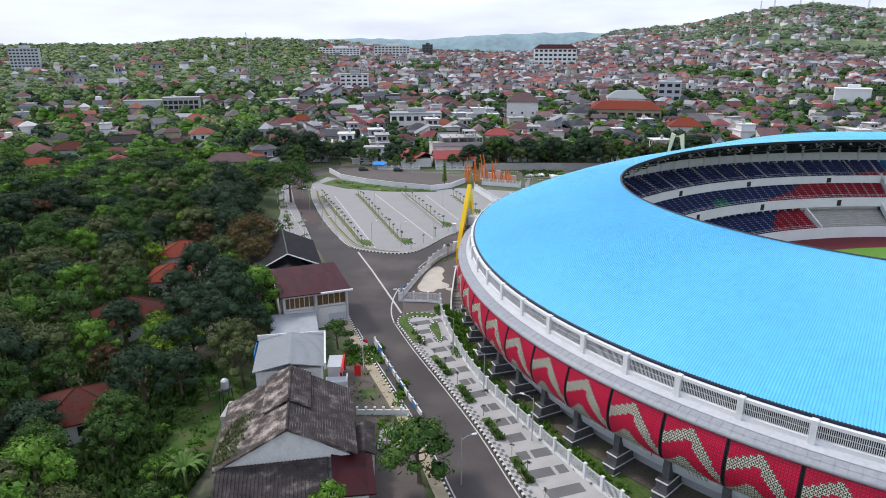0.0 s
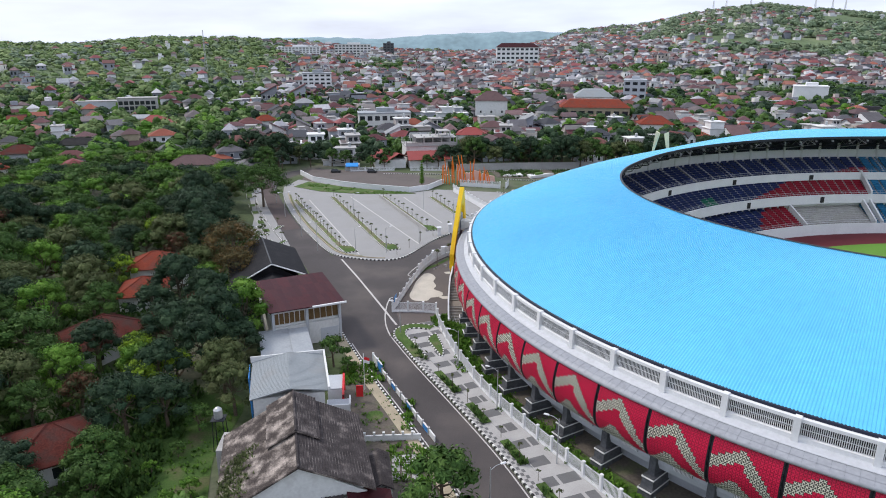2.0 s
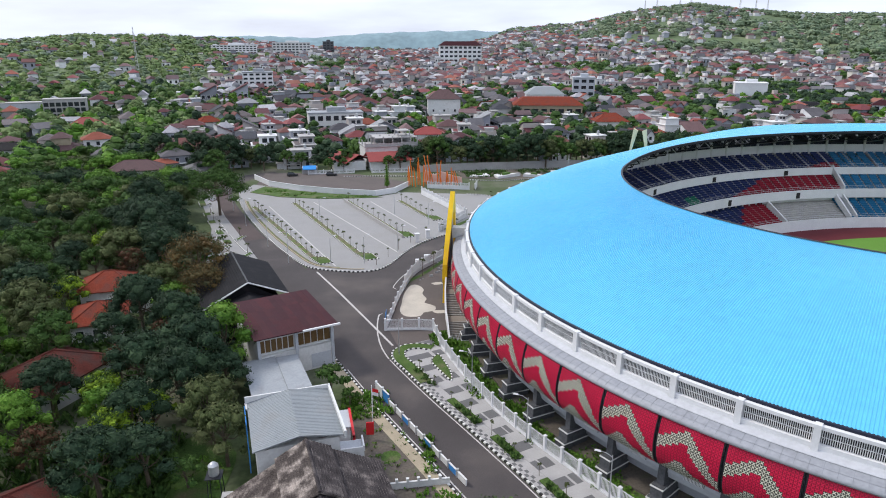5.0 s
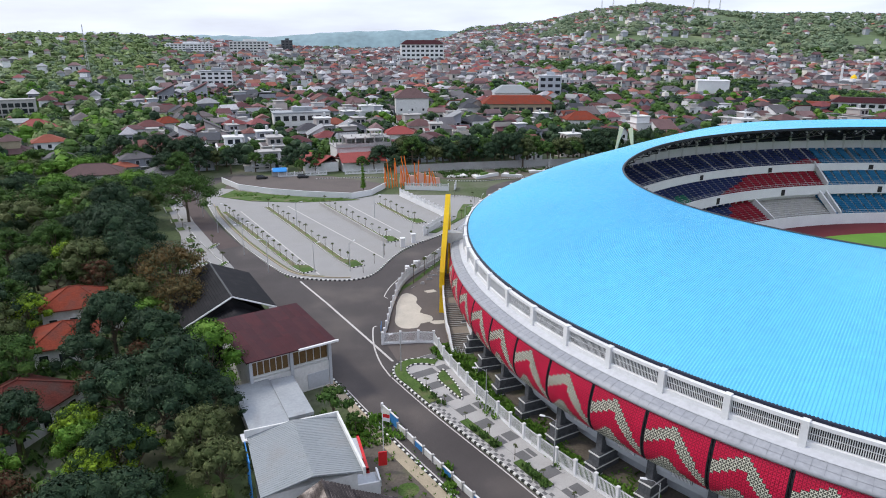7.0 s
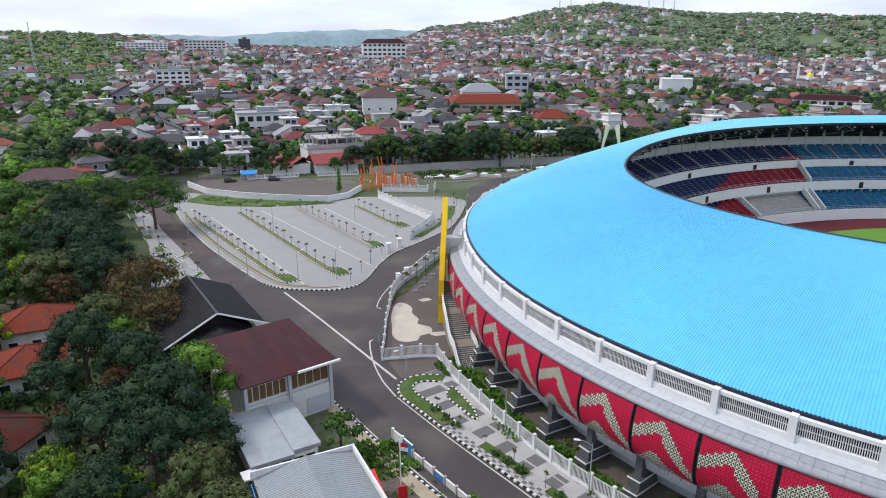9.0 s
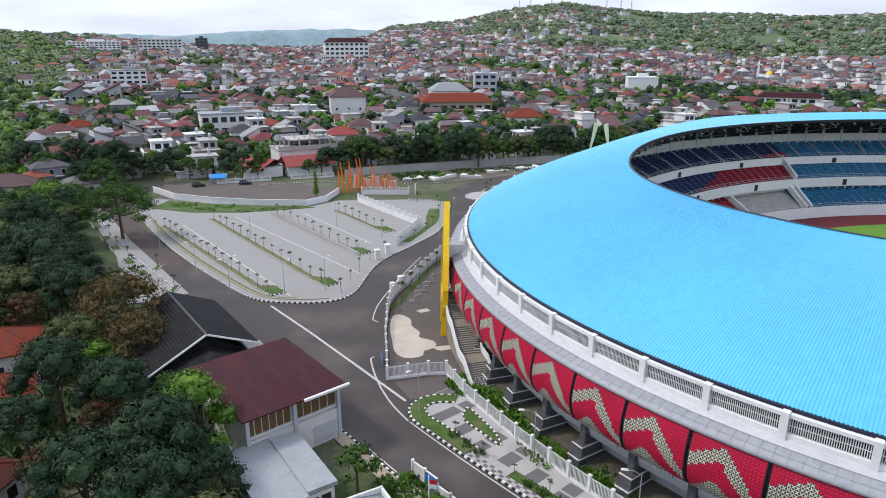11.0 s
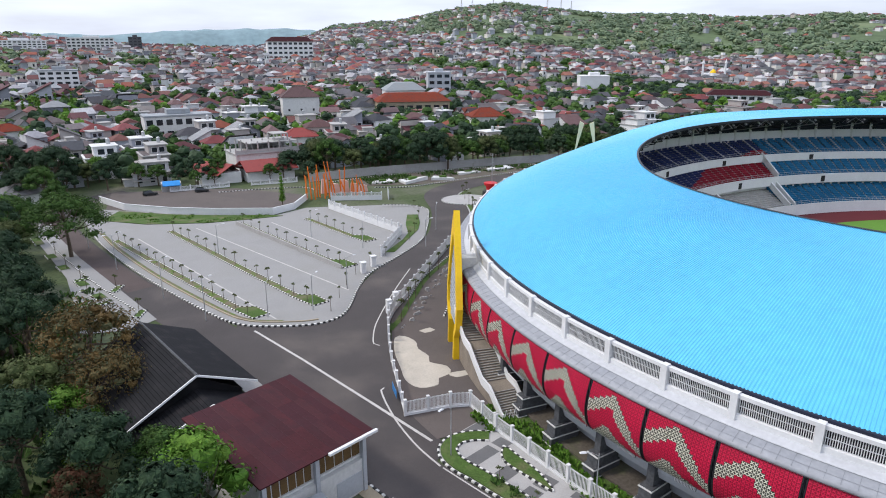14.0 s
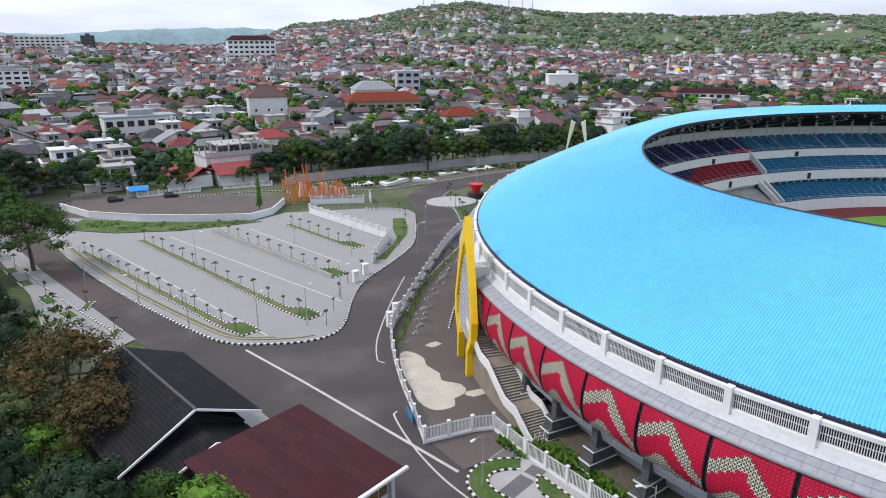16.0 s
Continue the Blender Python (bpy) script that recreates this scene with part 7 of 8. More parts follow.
def modern_house(w, d, h, kind, seed):
    """A newer house: stacked boxes with slabs, an angled dark roof, crossed hips, or a terrace of narrow gables."""
    r = random.Random(seed)
    label = {"box": "modern house of stacked pale boxes with flat roofs", "mono": "modern house with a steep single-pitch roof", "cross": "two-storey house with crossed hipped roofs", "row": "row of narrow gabled town houses"}[kind]
    root = thing("house", label, "house", group="houses")
    T = rect(0, 0, 0, 0, 0)
    wall, roof, slab = Geo(), Geo(), Geo()
    rbox(wall, T, -w / 2, w / 2, -d / 2, d / 2, -4, h)
    if kind == "box":
        rbox(wall, T, -w * 0.2, w / 2, -d * 0.2, d / 2, h, h + 3.0)
        rbox(wall, T, -w / 2 - 2.6, -w / 2, -d * 0.3, d * 0.4, -4, h * 0.55)
        rbox(slab, T, -w / 2 - 0.5, w / 2 + 0.5, -d / 2 - 0.9, d / 2 + 0.4, h, h + 0.3)
        rbox(slab, T, -w * 0.2 - 0.5, w / 2 + 0.5, -d * 0.2 - 0.8, d / 2 + 0.4, h + 3.0, h + 3.3)
        rbox(slab, T, -w / 2 - 3.0, -w / 2, -d * 0.3 - 0.5, d * 0.4 + 0.3, h * 0.55, h * 0.55 + 0.25)
        rbox(slab, T, -w / 2, w * 0.1, -d / 2 - 1.8, -d / 2, h * 0.48, h * 0.48 + 0.25)
        rbox(roof, T, -w / 2 + 0.2, -w * 0.22, -d / 2 + 0.3, d / 2 - 0.3, h + 0.3, h + 0.42)
        for u in (w * 0.02, w * 0.3):
            far_window(T, u, -d * 0.2, h + 0.7, h + 2.3, w * 0.2, root)
        g = Geo()
        g.tube([(w * 0.3, d * 0.2, h + 3.3), (w * 0.3, d * 0.2, h + 4.9), (w * 0.3, d * 0.2, h + 5.2)], [0.6, 0.6, 0.2], 9)
        part("roof_tank", g, M["paint_red"] if r.random() < 0.3 else M["steel"], root)
    elif kind == "mono":
        wall.hull([(-w / 2, -d / 2, h), (w / 2, -d / 2, h), (w / 2, d / 2, h), (-w / 2, d / 2, h)], [(-w / 2, -d / 2, h + 0.2), (w / 2, -d / 2, h + 3.6), (w / 2, d / 2, h + 3.6), (-w / 2, d / 2, h + 0.2)])
        q = [(-w / 2 - 0.7, -d / 2 - 0.7, h - 0.1), (w / 2 + 0.4, -d / 2 - 0.7, h + 4.0), (w / 2 + 0.4, d / 2 + 0.7, h + 4.0), (-w / 2 - 0.7, d / 2 + 0.7, h - 0.1)]
        roof.hull([(p[0], p[1], p[2] + 0.1) for p in q], [(p[0], p[1], p[2] + 0.3) for p in q])
        rbox(wall, T, w / 2, w / 2 + 4, -d / 2 + 1, d / 2, -4, h * 0.8)
        q = [(w / 2, -d / 2 + 0.4, h * 0.8 + 1.9), (w / 2 + 4.6, -d / 2 + 0.4, h * 0.8), (w / 2 + 4.6, d / 2 + 0.5, h * 0.8), (w / 2, d / 2 + 0.5, h * 0.8 + 1.9)]
        roof.hull(q, [(p[0], p[1], p[2] + 0.2) for p in q])
        rbox(slab, T, -w / 2 - 0.3, w / 2, -d / 2 - 1.4, -d / 2, h * 0.5, h * 0.5 + 0.22)
    elif kind == "cross":
        rbox(wall, T, -w / 2 - 3.4, -w * 0.05, -d / 2 - 3.2, d * 0.1, -4, h * 0.62)
        hip_on(roof, -w / 2, w / 2, -d / 2, d / 2, h, min(w, d) * 0.27)
        hip_on(roof, -w / 2 - 3.4, -w * 0.05, -d / 2 - 3.2, d * 0.1, h * 0.62, 1.9)
        rbox(slab, T, w * 0.05, w / 2, -d / 2 - 1.6, -d / 2, h * 0.48, h * 0.48 + 0.2)
    else:
        n = 3
        for i in range(n):
            a, b = -w / 2 + w * i / n, -w / 2 + w * (i + 1) / n
            m = (a + b) / 2
            wall.hull([(a, -d / 2, h), (b, -d / 2, h), (b, d / 2, h), (a, d / 2, h)], [(m - 0.05, -d / 2, h + 2.2), (m + 0.05, -d / 2, h + 2.2), (m + 0.05, d / 2, h + 2.2), (m - 0.05, d / 2, h + 2.2)])
            for q in ([(a - 0.1, h - 0.1), (m, h + 2.3)], [(m, h + 2.3), (b + 0.1, h - 0.1)]):
                p = [(q[0][0], -d / 2 - 0.6, q[0][1]), (q[1][0], -d / 2 - 0.6, q[1][1]), (q[1][0], d / 2 + 0.6, q[1][1]), (q[0][0], d / 2 + 0.6, q[0][1])]
                roof.hull(p, [(e[0], e[1], e[2] + 0.2) for e in p])
            rbox(slab, T, a + 0.2, b - 0.2, -d / 2 - 1.3, -d / 2, h * 0.5, h * 0.5 + 0.2)
    part("wall", wall, M["house_wall"], root)
    split_parts("roof", roof, M["house_roof"], root)
    split_parts("slab", slab, M["plaster"] if r.random() < 0.5 else M["concrete"], root, "pale flat slab")
    for z in [1.0] if h < 4.5 else [0.9, 3.9]:
        for i in range(3):
            far_window(T, -w / 2 + w * (i + 0.5) / 3, -d / 2, z, z + 1.5, 1.3, root)
    return root


def proto_house(w, d, h, rise, kind, seed):
    """A house with windows, at the origin, facing -y."""
    r = random.Random(seed)
    label = {"hip": "two-storey house with a hipped tile roof", "gable": "house with a gabled tile roof", "flat": "modern flat-roofed house with pale walls"}[kind]
    root = thing("house", label, "house", group="houses")
    T = rect(0, 0, 0, 0, 0)
    g = Geo()
    rbox(g, T, -w / 2, w / 2, -d / 2, d / 2, -4, h)
    if kind == "gable":
        g.hull([(-w / 2, -d / 2, h), (w / 2, -d / 2, h), (w / 2, d / 2, h), (-w / 2, d / 2, h)], [(-0.05, -d / 2, h + rise), (0.05, -d / 2, h + rise), (0.05, d / 2, h + rise), (-0.05, d / 2, h + rise)])
    if kind == "flat":
        for a in ((-w / 2, w / 2, -d / 2, -d / 2 + 0.25), (-w / 2, w / 2, d / 2 - 0.25, d / 2), (-w / 2, -w / 2 + 0.25, -d / 2, d / 2), (w / 2 - 0.25, w / 2, -d / 2, d / 2)):
            rbox(g, T, *a, h, h + 0.7)
    part("wall", g, M["house_wall"], root)
    g = Geo()
    W, D = w / 2 + 0.8, d / 2 + 0.8
    if kind == "hip":
        hip_on(g, -w / 2, w / 2, -d / 2, d / 2, h, rise, 0.8)
    elif kind == "gable":
        g = gable_roof(T, -W, W, -D, D, 0, h - 0.35, h - 0.35, h + rise + 0.1, 0.2)
    else:
        rbox(g, T, -w / 2 + 0.25, w / 2 - 0.25, -d / 2 + 0.25, d / 2 - 0.25, h, h + 0.12)
        rbox(g, T, -w * 0.2, w * 0.35, -d * 0.1, d * 0.4, h + 0.1, h + 2.0)
        rbox(g, T, -w * 0.25, w * 0.4, -d * 0.15, d * 0.45, h + 2.0, h + 2.2)
        rbox(g, T, -w / 2 - 1.2, w * 0.2, -d / 2 - 1.8, -d / 2, h * 0.5, h * 0.5 + 0.22)
        rbox(g, T, -w / 2 - 0.6, -w * 0.1, -d / 2 - 1.0, -d / 2, h + 0.5, h + 0.7)
    split_parts("roof", g, M["house_roof"] if kind != "flat" else M["concrete"], root)
    floors = [1.0] if h < 4.5 else [0.9, 3.9]
    for z in floors:
        n = 3 if w > 9 else 2
        for i in range(n):
            far_window(T, -w / 2 + w * (i + 0.5) / n, -d / 2, z, z + 1.5, 1.3, root)
    for z in floors:
        g = Geo()
        rbox(g, T, -w / 2 - 0.06, -w / 2 + 0.05, -0.7, 0.7, z, z + 1.4)
        part("window", g, M["glass"], root)
    if r.random() < 0.6:
        # porch or balcony
        g = Geo()
        rbox(g, T, -w * 0.1, w / 2, -d / 2 - 1.6, -d / 2, h * 0.48, h * 0.48 + 0.25)
        rbox(g, T, w / 2 - 0.3, w / 2, -d / 2 - 1.6, -d / 2 - 1.3, -1, h * 0.48)
        part("porch", g, M["plaster"], root)
    if r.random() < 0.5:
        g = Geo()
        rbox(g, T, -w / 2 - 3.0, -w / 2, -d / 2 + 1, d / 2, -4, h * 0.55)
        part("annex", g, M["house_wall"], root)
        g = Geo()
        g.hull([(-w / 2 - 3.4, -d / 2 + 0.6, h * 0.5), (-w / 2, -d / 2 + 0.6, h * 0.68), (-w / 2, d / 2 + 0.3, h * 0.68), (-w / 2 - 3.4, d / 2 + 0.3, h * 0.5)],
               [(-w / 2 - 3.4, -d / 2 + 0.6, h * 0.56), (-w / 2, -d / 2 + 0.6, h * 0.74), (-w / 2, d / 2 + 0.3, h * 0.74), (-w / 2 - 3.4, d / 2 + 0.3, h * 0.56)])
        part("annex_roof", g, M["house_roof"], root)
    return root


SPECS = [(11, 9, 6.4, 2.6, "hip"), (9, 8, 6.2, 2.4, "gable"), (10, 12, 3.6, 2.8, "hip"), (9, 11, 6.6, 2.5, "hip"), (8, 7, 6.4, 0, "flat"), (13, 9, 3.8, 3.0, "hip"), (8, 9, 3.5, 2.2, "gable"), (10, 10, 6.6, 0, "flat"),
         (12, 10, 6.2, 3.0, "gable"), (15, 11, 4.2, 3.4, "hip")]
MODERN = [(9, 9, 6.4, "box"), (8, 11, 6.2, "box"), (7, 10, 5.8, "mono"), (11, 9, 6.4, "cross"), (13, 9, 6.0, "row"), (10, 10, 4.0, "cross"), (11, 8, 3.8, "box")]
PROTOS = [proto_house(*s, 100 + i) for i, s in enumerate(SPECS)] + [modern_house(*s, 300 + i) for i, s in enumerate(MODERN)]
used = set()
BUSY = [(5, 308, 19), (52, 380, 1)]


def put_house(i, x, y, turn, s=1.0):
    m = pose(x, y, terrain(x, y), 0, 0, turn) @ Matrix.Scale(s, 4)
    if i not in used:
        used.add(i)
        PROTOS[i].matrix_basis = m
    else:
        copy_thing(PROTOS[i], Matrix()).matrix_basis = m
    BUSY.append((x, y, 6.2 * s))


# single houses among the western trees
def landmark(ob, x, y, r):
    ob.location.z = terrain(x, y)
    BUSY.append((x, y, r))
    BUSY.append((x * 0.965, y * 0.965, r * 0.8))
    return ob


landmark(hip_house("villa", -93, 284, 19, 11, 3.6, 3.2, 6, "mauve_tile", "long bungalow with a mauve-brown hipped tile roof among trees"), -93, 284, 11)
landmark(hip_house("bungalow", -68, 282, 13, 10, 3.4, 2.4, 20, "tile_dark", "broad grey bungalow with a grey roof among trees"), -68, 282, 7)
pagoda = landmark(hip_house("tiered_house", -139, 338, 16, 12, 4.2, 3.4, 14, "mauve_tile", "house with a two-tiered maroon hipped roof", wall_m="tan"), -139, 338, 10)
g = Geo()
hip_on(g, -4, 4, -3.4, 3.4, 9.2, 2.4, 0.5)
part("upper_roof", mesh_of("upper_roof", [rect(-139, 338, 0, 0, 14)(*v) for v in g.v], g.f), None, pagoda, "small upper roof").data.materials.append(M["mauve_tile"])
g = Geo()
rbox(g, rect(-139, 338, 0, 0, 14), -3.8, 3.8, -3.2, 3.2, 5.5, 9.2)
part("upper_wall", g, M["tan"], pagoda)
landmark(hip_house("house", -178, 312, 15, 11, 4.5, 3.2, 20, "dark_red_tile", "house with a dark red hipped roof and pale blue-grey walls", wall_m="wall_grey"), -178, 312, 9)
landmark(hip_house("house", -162, 338, 24, 9, 4.5, 2.6, 14, "black_tile", "long house with a dark grey roof among trees"), -162, 338, 11)
landmark(hip_house("house", -172, 276, 14, 9, 3.4, 2.4, 30, "red_tile", "house with an orange-red tiled roof among trees"), -172, 276, 8)
landmark(hip_house("house", -152, 408, 15, 11, 6.0, 3.6, 10, "bright_roof", "house with a bright red hipped roof among trees"), -152, 408, 9)
landmark(hip_house("house", -90, 420, 12, 9, 5.5, 3.0, 30, "red_tile", "tall house with an orange-red roof among trees"), -90, 420, 7)
for x, y, w, h, label, wm in ((-212, 474, 26, 9, "blank grey block of a building among trees", "wall_grey"), (-184, 470, 24, 12, "bare grey building frame among trees", "concrete")):
    raw = thing("unfinished_block", label, "building", (x, y, terrain(x, y)), 14)
    g = Geo()
    g.box(-w / 2, w / 2, -5, 5, -3, h)
    part("wall", g, M[wm], raw)
    g = Geo()
    g.box(-w / 2 - 0.3, w / 2 + 0.3, -5.3, 5.3, h, h + 0.4)
    part("roof", g, M["concrete"], raw)
    for i in range(7 if wm == "concrete" else 0):
        for z in (1, 4.4, 7.8):
            g = Geo()
            g.box(-w / 2 + 0.5 + i * 3.35, -w / 2 + 3.1 + i * 3.35, -5.12, -4.9, z, z + 2.4)
            part("window", g, M["glass"], raw)
    BUSY.append((x, y, 13))

landmark(hip_house("villa", 54, 453, 21, 15, 9, 5.6, -6, "mauve_tile", "tall pale villa with a broad mauve hipped roof"), 54, 453, 11).location.z = 7
landmark(hip_house("house", 139, 379, 18, 12, 8, 4.2, -10, "red_tile", "house with an orange hipped tile roof among trees"), 139, 379, 10)
landmark(hip_house("house", 30, 352, 15, 11, 6.2, 3.2, -4, "bright_roof", "two-storey house with a bright red roof"), 30, 352, 9)
BUSY += [(x, y, r) for x, y, r in ((122, 444, 24), (133, 486, 14), (178, 527, 10), (-17, 409, 17), (356, 402, 24), (335, 433, 18), (312, 454, 18), (318, 520, 14))]
# houses that stand out
for i, x, y, t, s in ((16, -33, 297, 6, 1.05), (10, -48, 316, 8, 1.15), (11, -31, 318, 8, 1.1), (13, -20, 332, 8, 1.0), (10, -36, 337, 10, 1.1), (12, -62, 322, 12, 1.0), (3, -70, 340, 8, 1.0), (4, -58, 303, 10, 1.05), (12, 64, 384, -5, 1.3), (12, -107, 526, 8, 1.6), (12, -86, 533, 8, 1.6), (13, 44, 371, -6, 1.2), (11, 47, 352, -8, 1.1),
                      (0, -6, 345, 5, 1.0), (9, -34, 350, 10, 1.0), (0, 42, 330, -12, 1.0), (8, 44, 318, -10, 0.9), (4, 60, 347, -10, 1.0), (5, 88, 322, -8, 1.1), (2, 104, 320, -10, 1.0), (0, 96, 345, -10, 1.0), (2, -115, 320, 20, 1.1), (0, -128, 350, 20, 1.1),
                      (2, -140, 280, 30, 1.0), (5, -150, 300, 20, 1.0)):
    put_house(i, x, y, t, s)
rng = random.Random(31)
WOODS = [(-130, 330, 40), (-180, 420, 70), (-60, 300, 12), (-100, 300, 16), (75, 340, 10), (100, 420, 20), (200, 480, 24), (60, 480, 22)]
n_houses = 0
for _ in range(20000):
    az, d = rng.uniform(-37, 62), math.sqrt(rng.uniform(290 ** 2, 545 ** 2))
    x, y = d * math.sin(radians(az)), d * math.cos(radians(az))
    if y < 296 + 0.02 * abs(x) and x < 150 or (x > 100 and y < 330 and math.hypot(x - 161, y - 155) < 170):
        continue
    if x < -100 and y < 440 and rng.random() < 0.85 or az < -13 and d > 420 and rng.random() < 0.75 or az > 30 and d > 470 and rng.random() < 0.8 or 25 < x < 190 and y < 350 and rng.random() < 0.75 or noise.noise((x / 60, y / 60, 5.5)) > 0.3:
        continue
    if any((x - a) ** 2 + (y - b) ** 2 < (r + 5.0) ** 2 for a, b, r in BUSY):
        continue
    if any((x - a) ** 2 + (y - b) ** 2 < r * r for a, b, r in WOODS) and rng.random() < 0.8:
        continue
    put_house(rng.choice([0, 1, 2, 3, 5, 6, 8, 9, 4, 7, 10, 11, 12, 13, 13, 14, 15, 15, 16, 10]), x, y, rng.choice([0, 90, 180, 270]) + 12 + rng.uniform(-8, 8) - az * 0.2, rng.uniform(0.85, 1.2))
    n_houses += 1
    if n_houses >= 278:
        break

# house under construction with red roofs before it
con = thing("unfinished_house", "unfinished concrete house frame above a white wall", "house", (5.5, 306, 0), 8)
g = Geo()
g.box(-11, 12, -6, 8, 0, 7.2)
part("wall", g, M["plaster"], con, "white lower storeys")
g = Geo()
g.box(-11.4, 12.4, -6.6, 8.4, 7.2, 7.6)
g.box(-6.5, 12.2, -5, 8, 10.6, 10.9)
g.box(4.0, 9.5, -3, 4, 13.2, 13.5)
part("slab", g, M["concrete"], con, "bare concrete slabs")
for x in (-11, -7, -3, 1, 5, 9, 12):
    for y in (-6, 1, 8):
        g = Geo()
        g.box(x - 0.22, x + 0.22, y - 0.22, y + 0.22, 7.6, 11.6 if x > -8 else 9.6)
        part("pillar", g, M["concrete"], con)
g = Geo()
g.box(-6, 12, 7.7, 7.95, 7.6, 10.6)
g.box(-10.8, 12, -6.1, -5.9, 7.6, 8.8)
part("parapet", g, M["concrete"], con)
for x in (4.2, 9.3):
    for y in (-2.8, 3.8):
        g = Geo()
        g.box(x - 0.2, x + 0.2, y - 0.2, y + 0.2, 10.9, 13.2)
        part("pillar", g, M["concrete"], con)
red_h = thing("red_roof_building", "low building with bright red metal roofs", "building")
T = rect(3.5, 291, 0, 0, 6)
g = Geo()
rbox(g, T, -7.5, 9, -6, 7, 0, 3.6)
rbox(g, T, -22, -9, -4, 8, 0, 3.6)
part("wall", g, M["plaster"], red_h)
part("roof", gable_roof(rect(3.5, 291, 0, 0, 96), -7.5, 8.0, -10, 8.2, 0, 3.8, 3.8, 6.6), M["bright_roof"], red_h, "bright red metal roof")
part("roof", gable_roof(rect(-12.2, 292, 0, 0, 36), -7.0, 7.0, -8, 8, 0, 3.6, 3.6, 6.4), M["bright_roof"], red_h, "bright red metal roof")
stall = thing("stall", "small roadside stall with a blue awning", "stall", (-27.5, 281.5, 0), 0)
g = Geo()
g.box(-3, 3, -1.5, 2.5, 0, 2.6)
part("wall", g, M["concrete"], stall)
g = Geo()
g.hull([(-2.6, -3.2, 2.0), (2.6, -3.2, 2.0), (2.6, -1.4, 2.7), (-2.6, -1.4, 2.7)], [(-2.6, -3.2, 2.2), (2.6, -3.2, 2.2), (2.6, -1.4, 3.4), (-2.6, -1.4, 3.4)])
part("awning", g, M["awning_blue"], stall, "bright blue awning")


LARGE = []


def block(name, x, y, w, d, z0, z1, turn, label, wall_m, roof_m=None, floors=4, bays=8, cap=0.8, hip=0.0):
    """A larger building with rows of windows on the side that faces -y."""
    T = rect(x, y, 0, 0, turn)
    z0, z1 = terrain(x, y), terrain(x, y) + z1 - z0
    LARGE.append((x, y, max(w, d) * 0.62))
    root = thing(name, label, "building")
    g = Geo()
    rbox(g, T, -w / 2, w / 2, -d / 2, d / 2, z0 - 8, z1)
    part("wall", g, M[wall_m], root)
    g = Geo()
    if hip:
        g.hull([T(-w / 2 - 1, -d / 2 - 1, z1), T(w / 2 + 1, -d / 2 - 1, z1), T(w / 2 + 1, d / 2 + 1, z1), T(-w / 2 - 1, d / 2 + 1, z1)],
               [T(-w / 2 + hip, -d / 2 + hip, z1 + hip * 0.8), T(w / 2 - hip, -d / 2 + hip, z1 + hip * 0.8), T(w / 2 - hip, d / 2 - hip, z1 + hip * 0.8), T(-w / 2 + hip, d / 2 - hip, z1 + hip * 0.8)])
    else:
        rbox(g, T, -w / 2 - 0.3, w / 2 + 0.3, -d / 2 - 0.3, d / 2 + 0.3, z1, z1 + cap)
        rbox(g, T, -w * 0.15, w * 0.2, -d * 0.2, d * 0.3, z1 + cap, z1 + cap + 2.4)
    part("roof", g, M[roof_m or wall_m], root)
    fh = (z1 - z0) / floors
    for f in range(floors):
        for b in range(bays):
            u = -w / 2 + w * (b + 0.5) / bays
            g = Geo()
            rbox(g, T, u - w / bays * 0.32, u + w / bays * 0.32, -d / 2 - 0.12, -d / 2 + 0.1, z0 + f * fh + fh * 0.3, z0 + f * fh + fh * 0.78)
            part("window", g, M["glass"], root)
    return root


block("hotel", 152, 925, 56, 26, 24, 46, -6, "large white building with a dark red hipped roof", "white", "maroon", 4, 9, hip=7)
block("white_block", 318, 520, 24, 20, 2, 17, -28, "plain white warehouse block", "white", None, 1, 0)
block("apartment_block", -150, 990, 58, 18, 34, 45, 5, "long pale apartment block", "white", None, 4, 12)
block("apartment_block", -75, 1010, 52, 20, 36, 54, 2, "large cream hotel block", "plaster", None, 5, 10)
block("office_block", -24, 1060, 16, 16, 34, 52, 0, "dark slim office block", "stone", None, 5, 3)
block("office_block", -430, 700, 26, 20, 12, 34, 25, "grey-blue office tower far behind the trees", "wall_grey", None, 7, 8)
block("school", 356, 402, 42, 14, 2, 11, -42, "white hall with a dark red roof", "white", "maroon", 2, 8, hip=4)
block("market_hall", 122, 444, 44, 20, 2, 12, -12, "long hall with a bright orange roof", "tan", "red_tile", 1, 8, hip=6)
block("dome_hall", 133, 486, 26, 22, 4, 16, -12, "pale hall with a light grey roof", "white", "metal_roof", 1, 5, hip=6)
block("long_roof_hall", 312, 455, 34, 12, 2, 7, -40, "long white hall with a dark roof", "plaster", "black_tile", 1, 9, hip=3)
block("grey_block", 178, 527, 17, 16, 2, 21, -18, "plain blue-grey block of a building", "wall_grey", None, 4, 3)
block("white_house", -17, 409, 31, 13, 2, 13, 6, "long white flat-roofed modern house", "plaster", "white_roof", 2, 7)
block("long_roof_hall", 336, 433, 34, 12, 2, 7, -40, "long hall with an orange roof", "plaster", "red_tile", 1, 9, hip=3)
block("villa", -84, 640, 26, 18, 10, 24, 5, "tall white villa among the houses", "white", "white_roof", 4, 5)


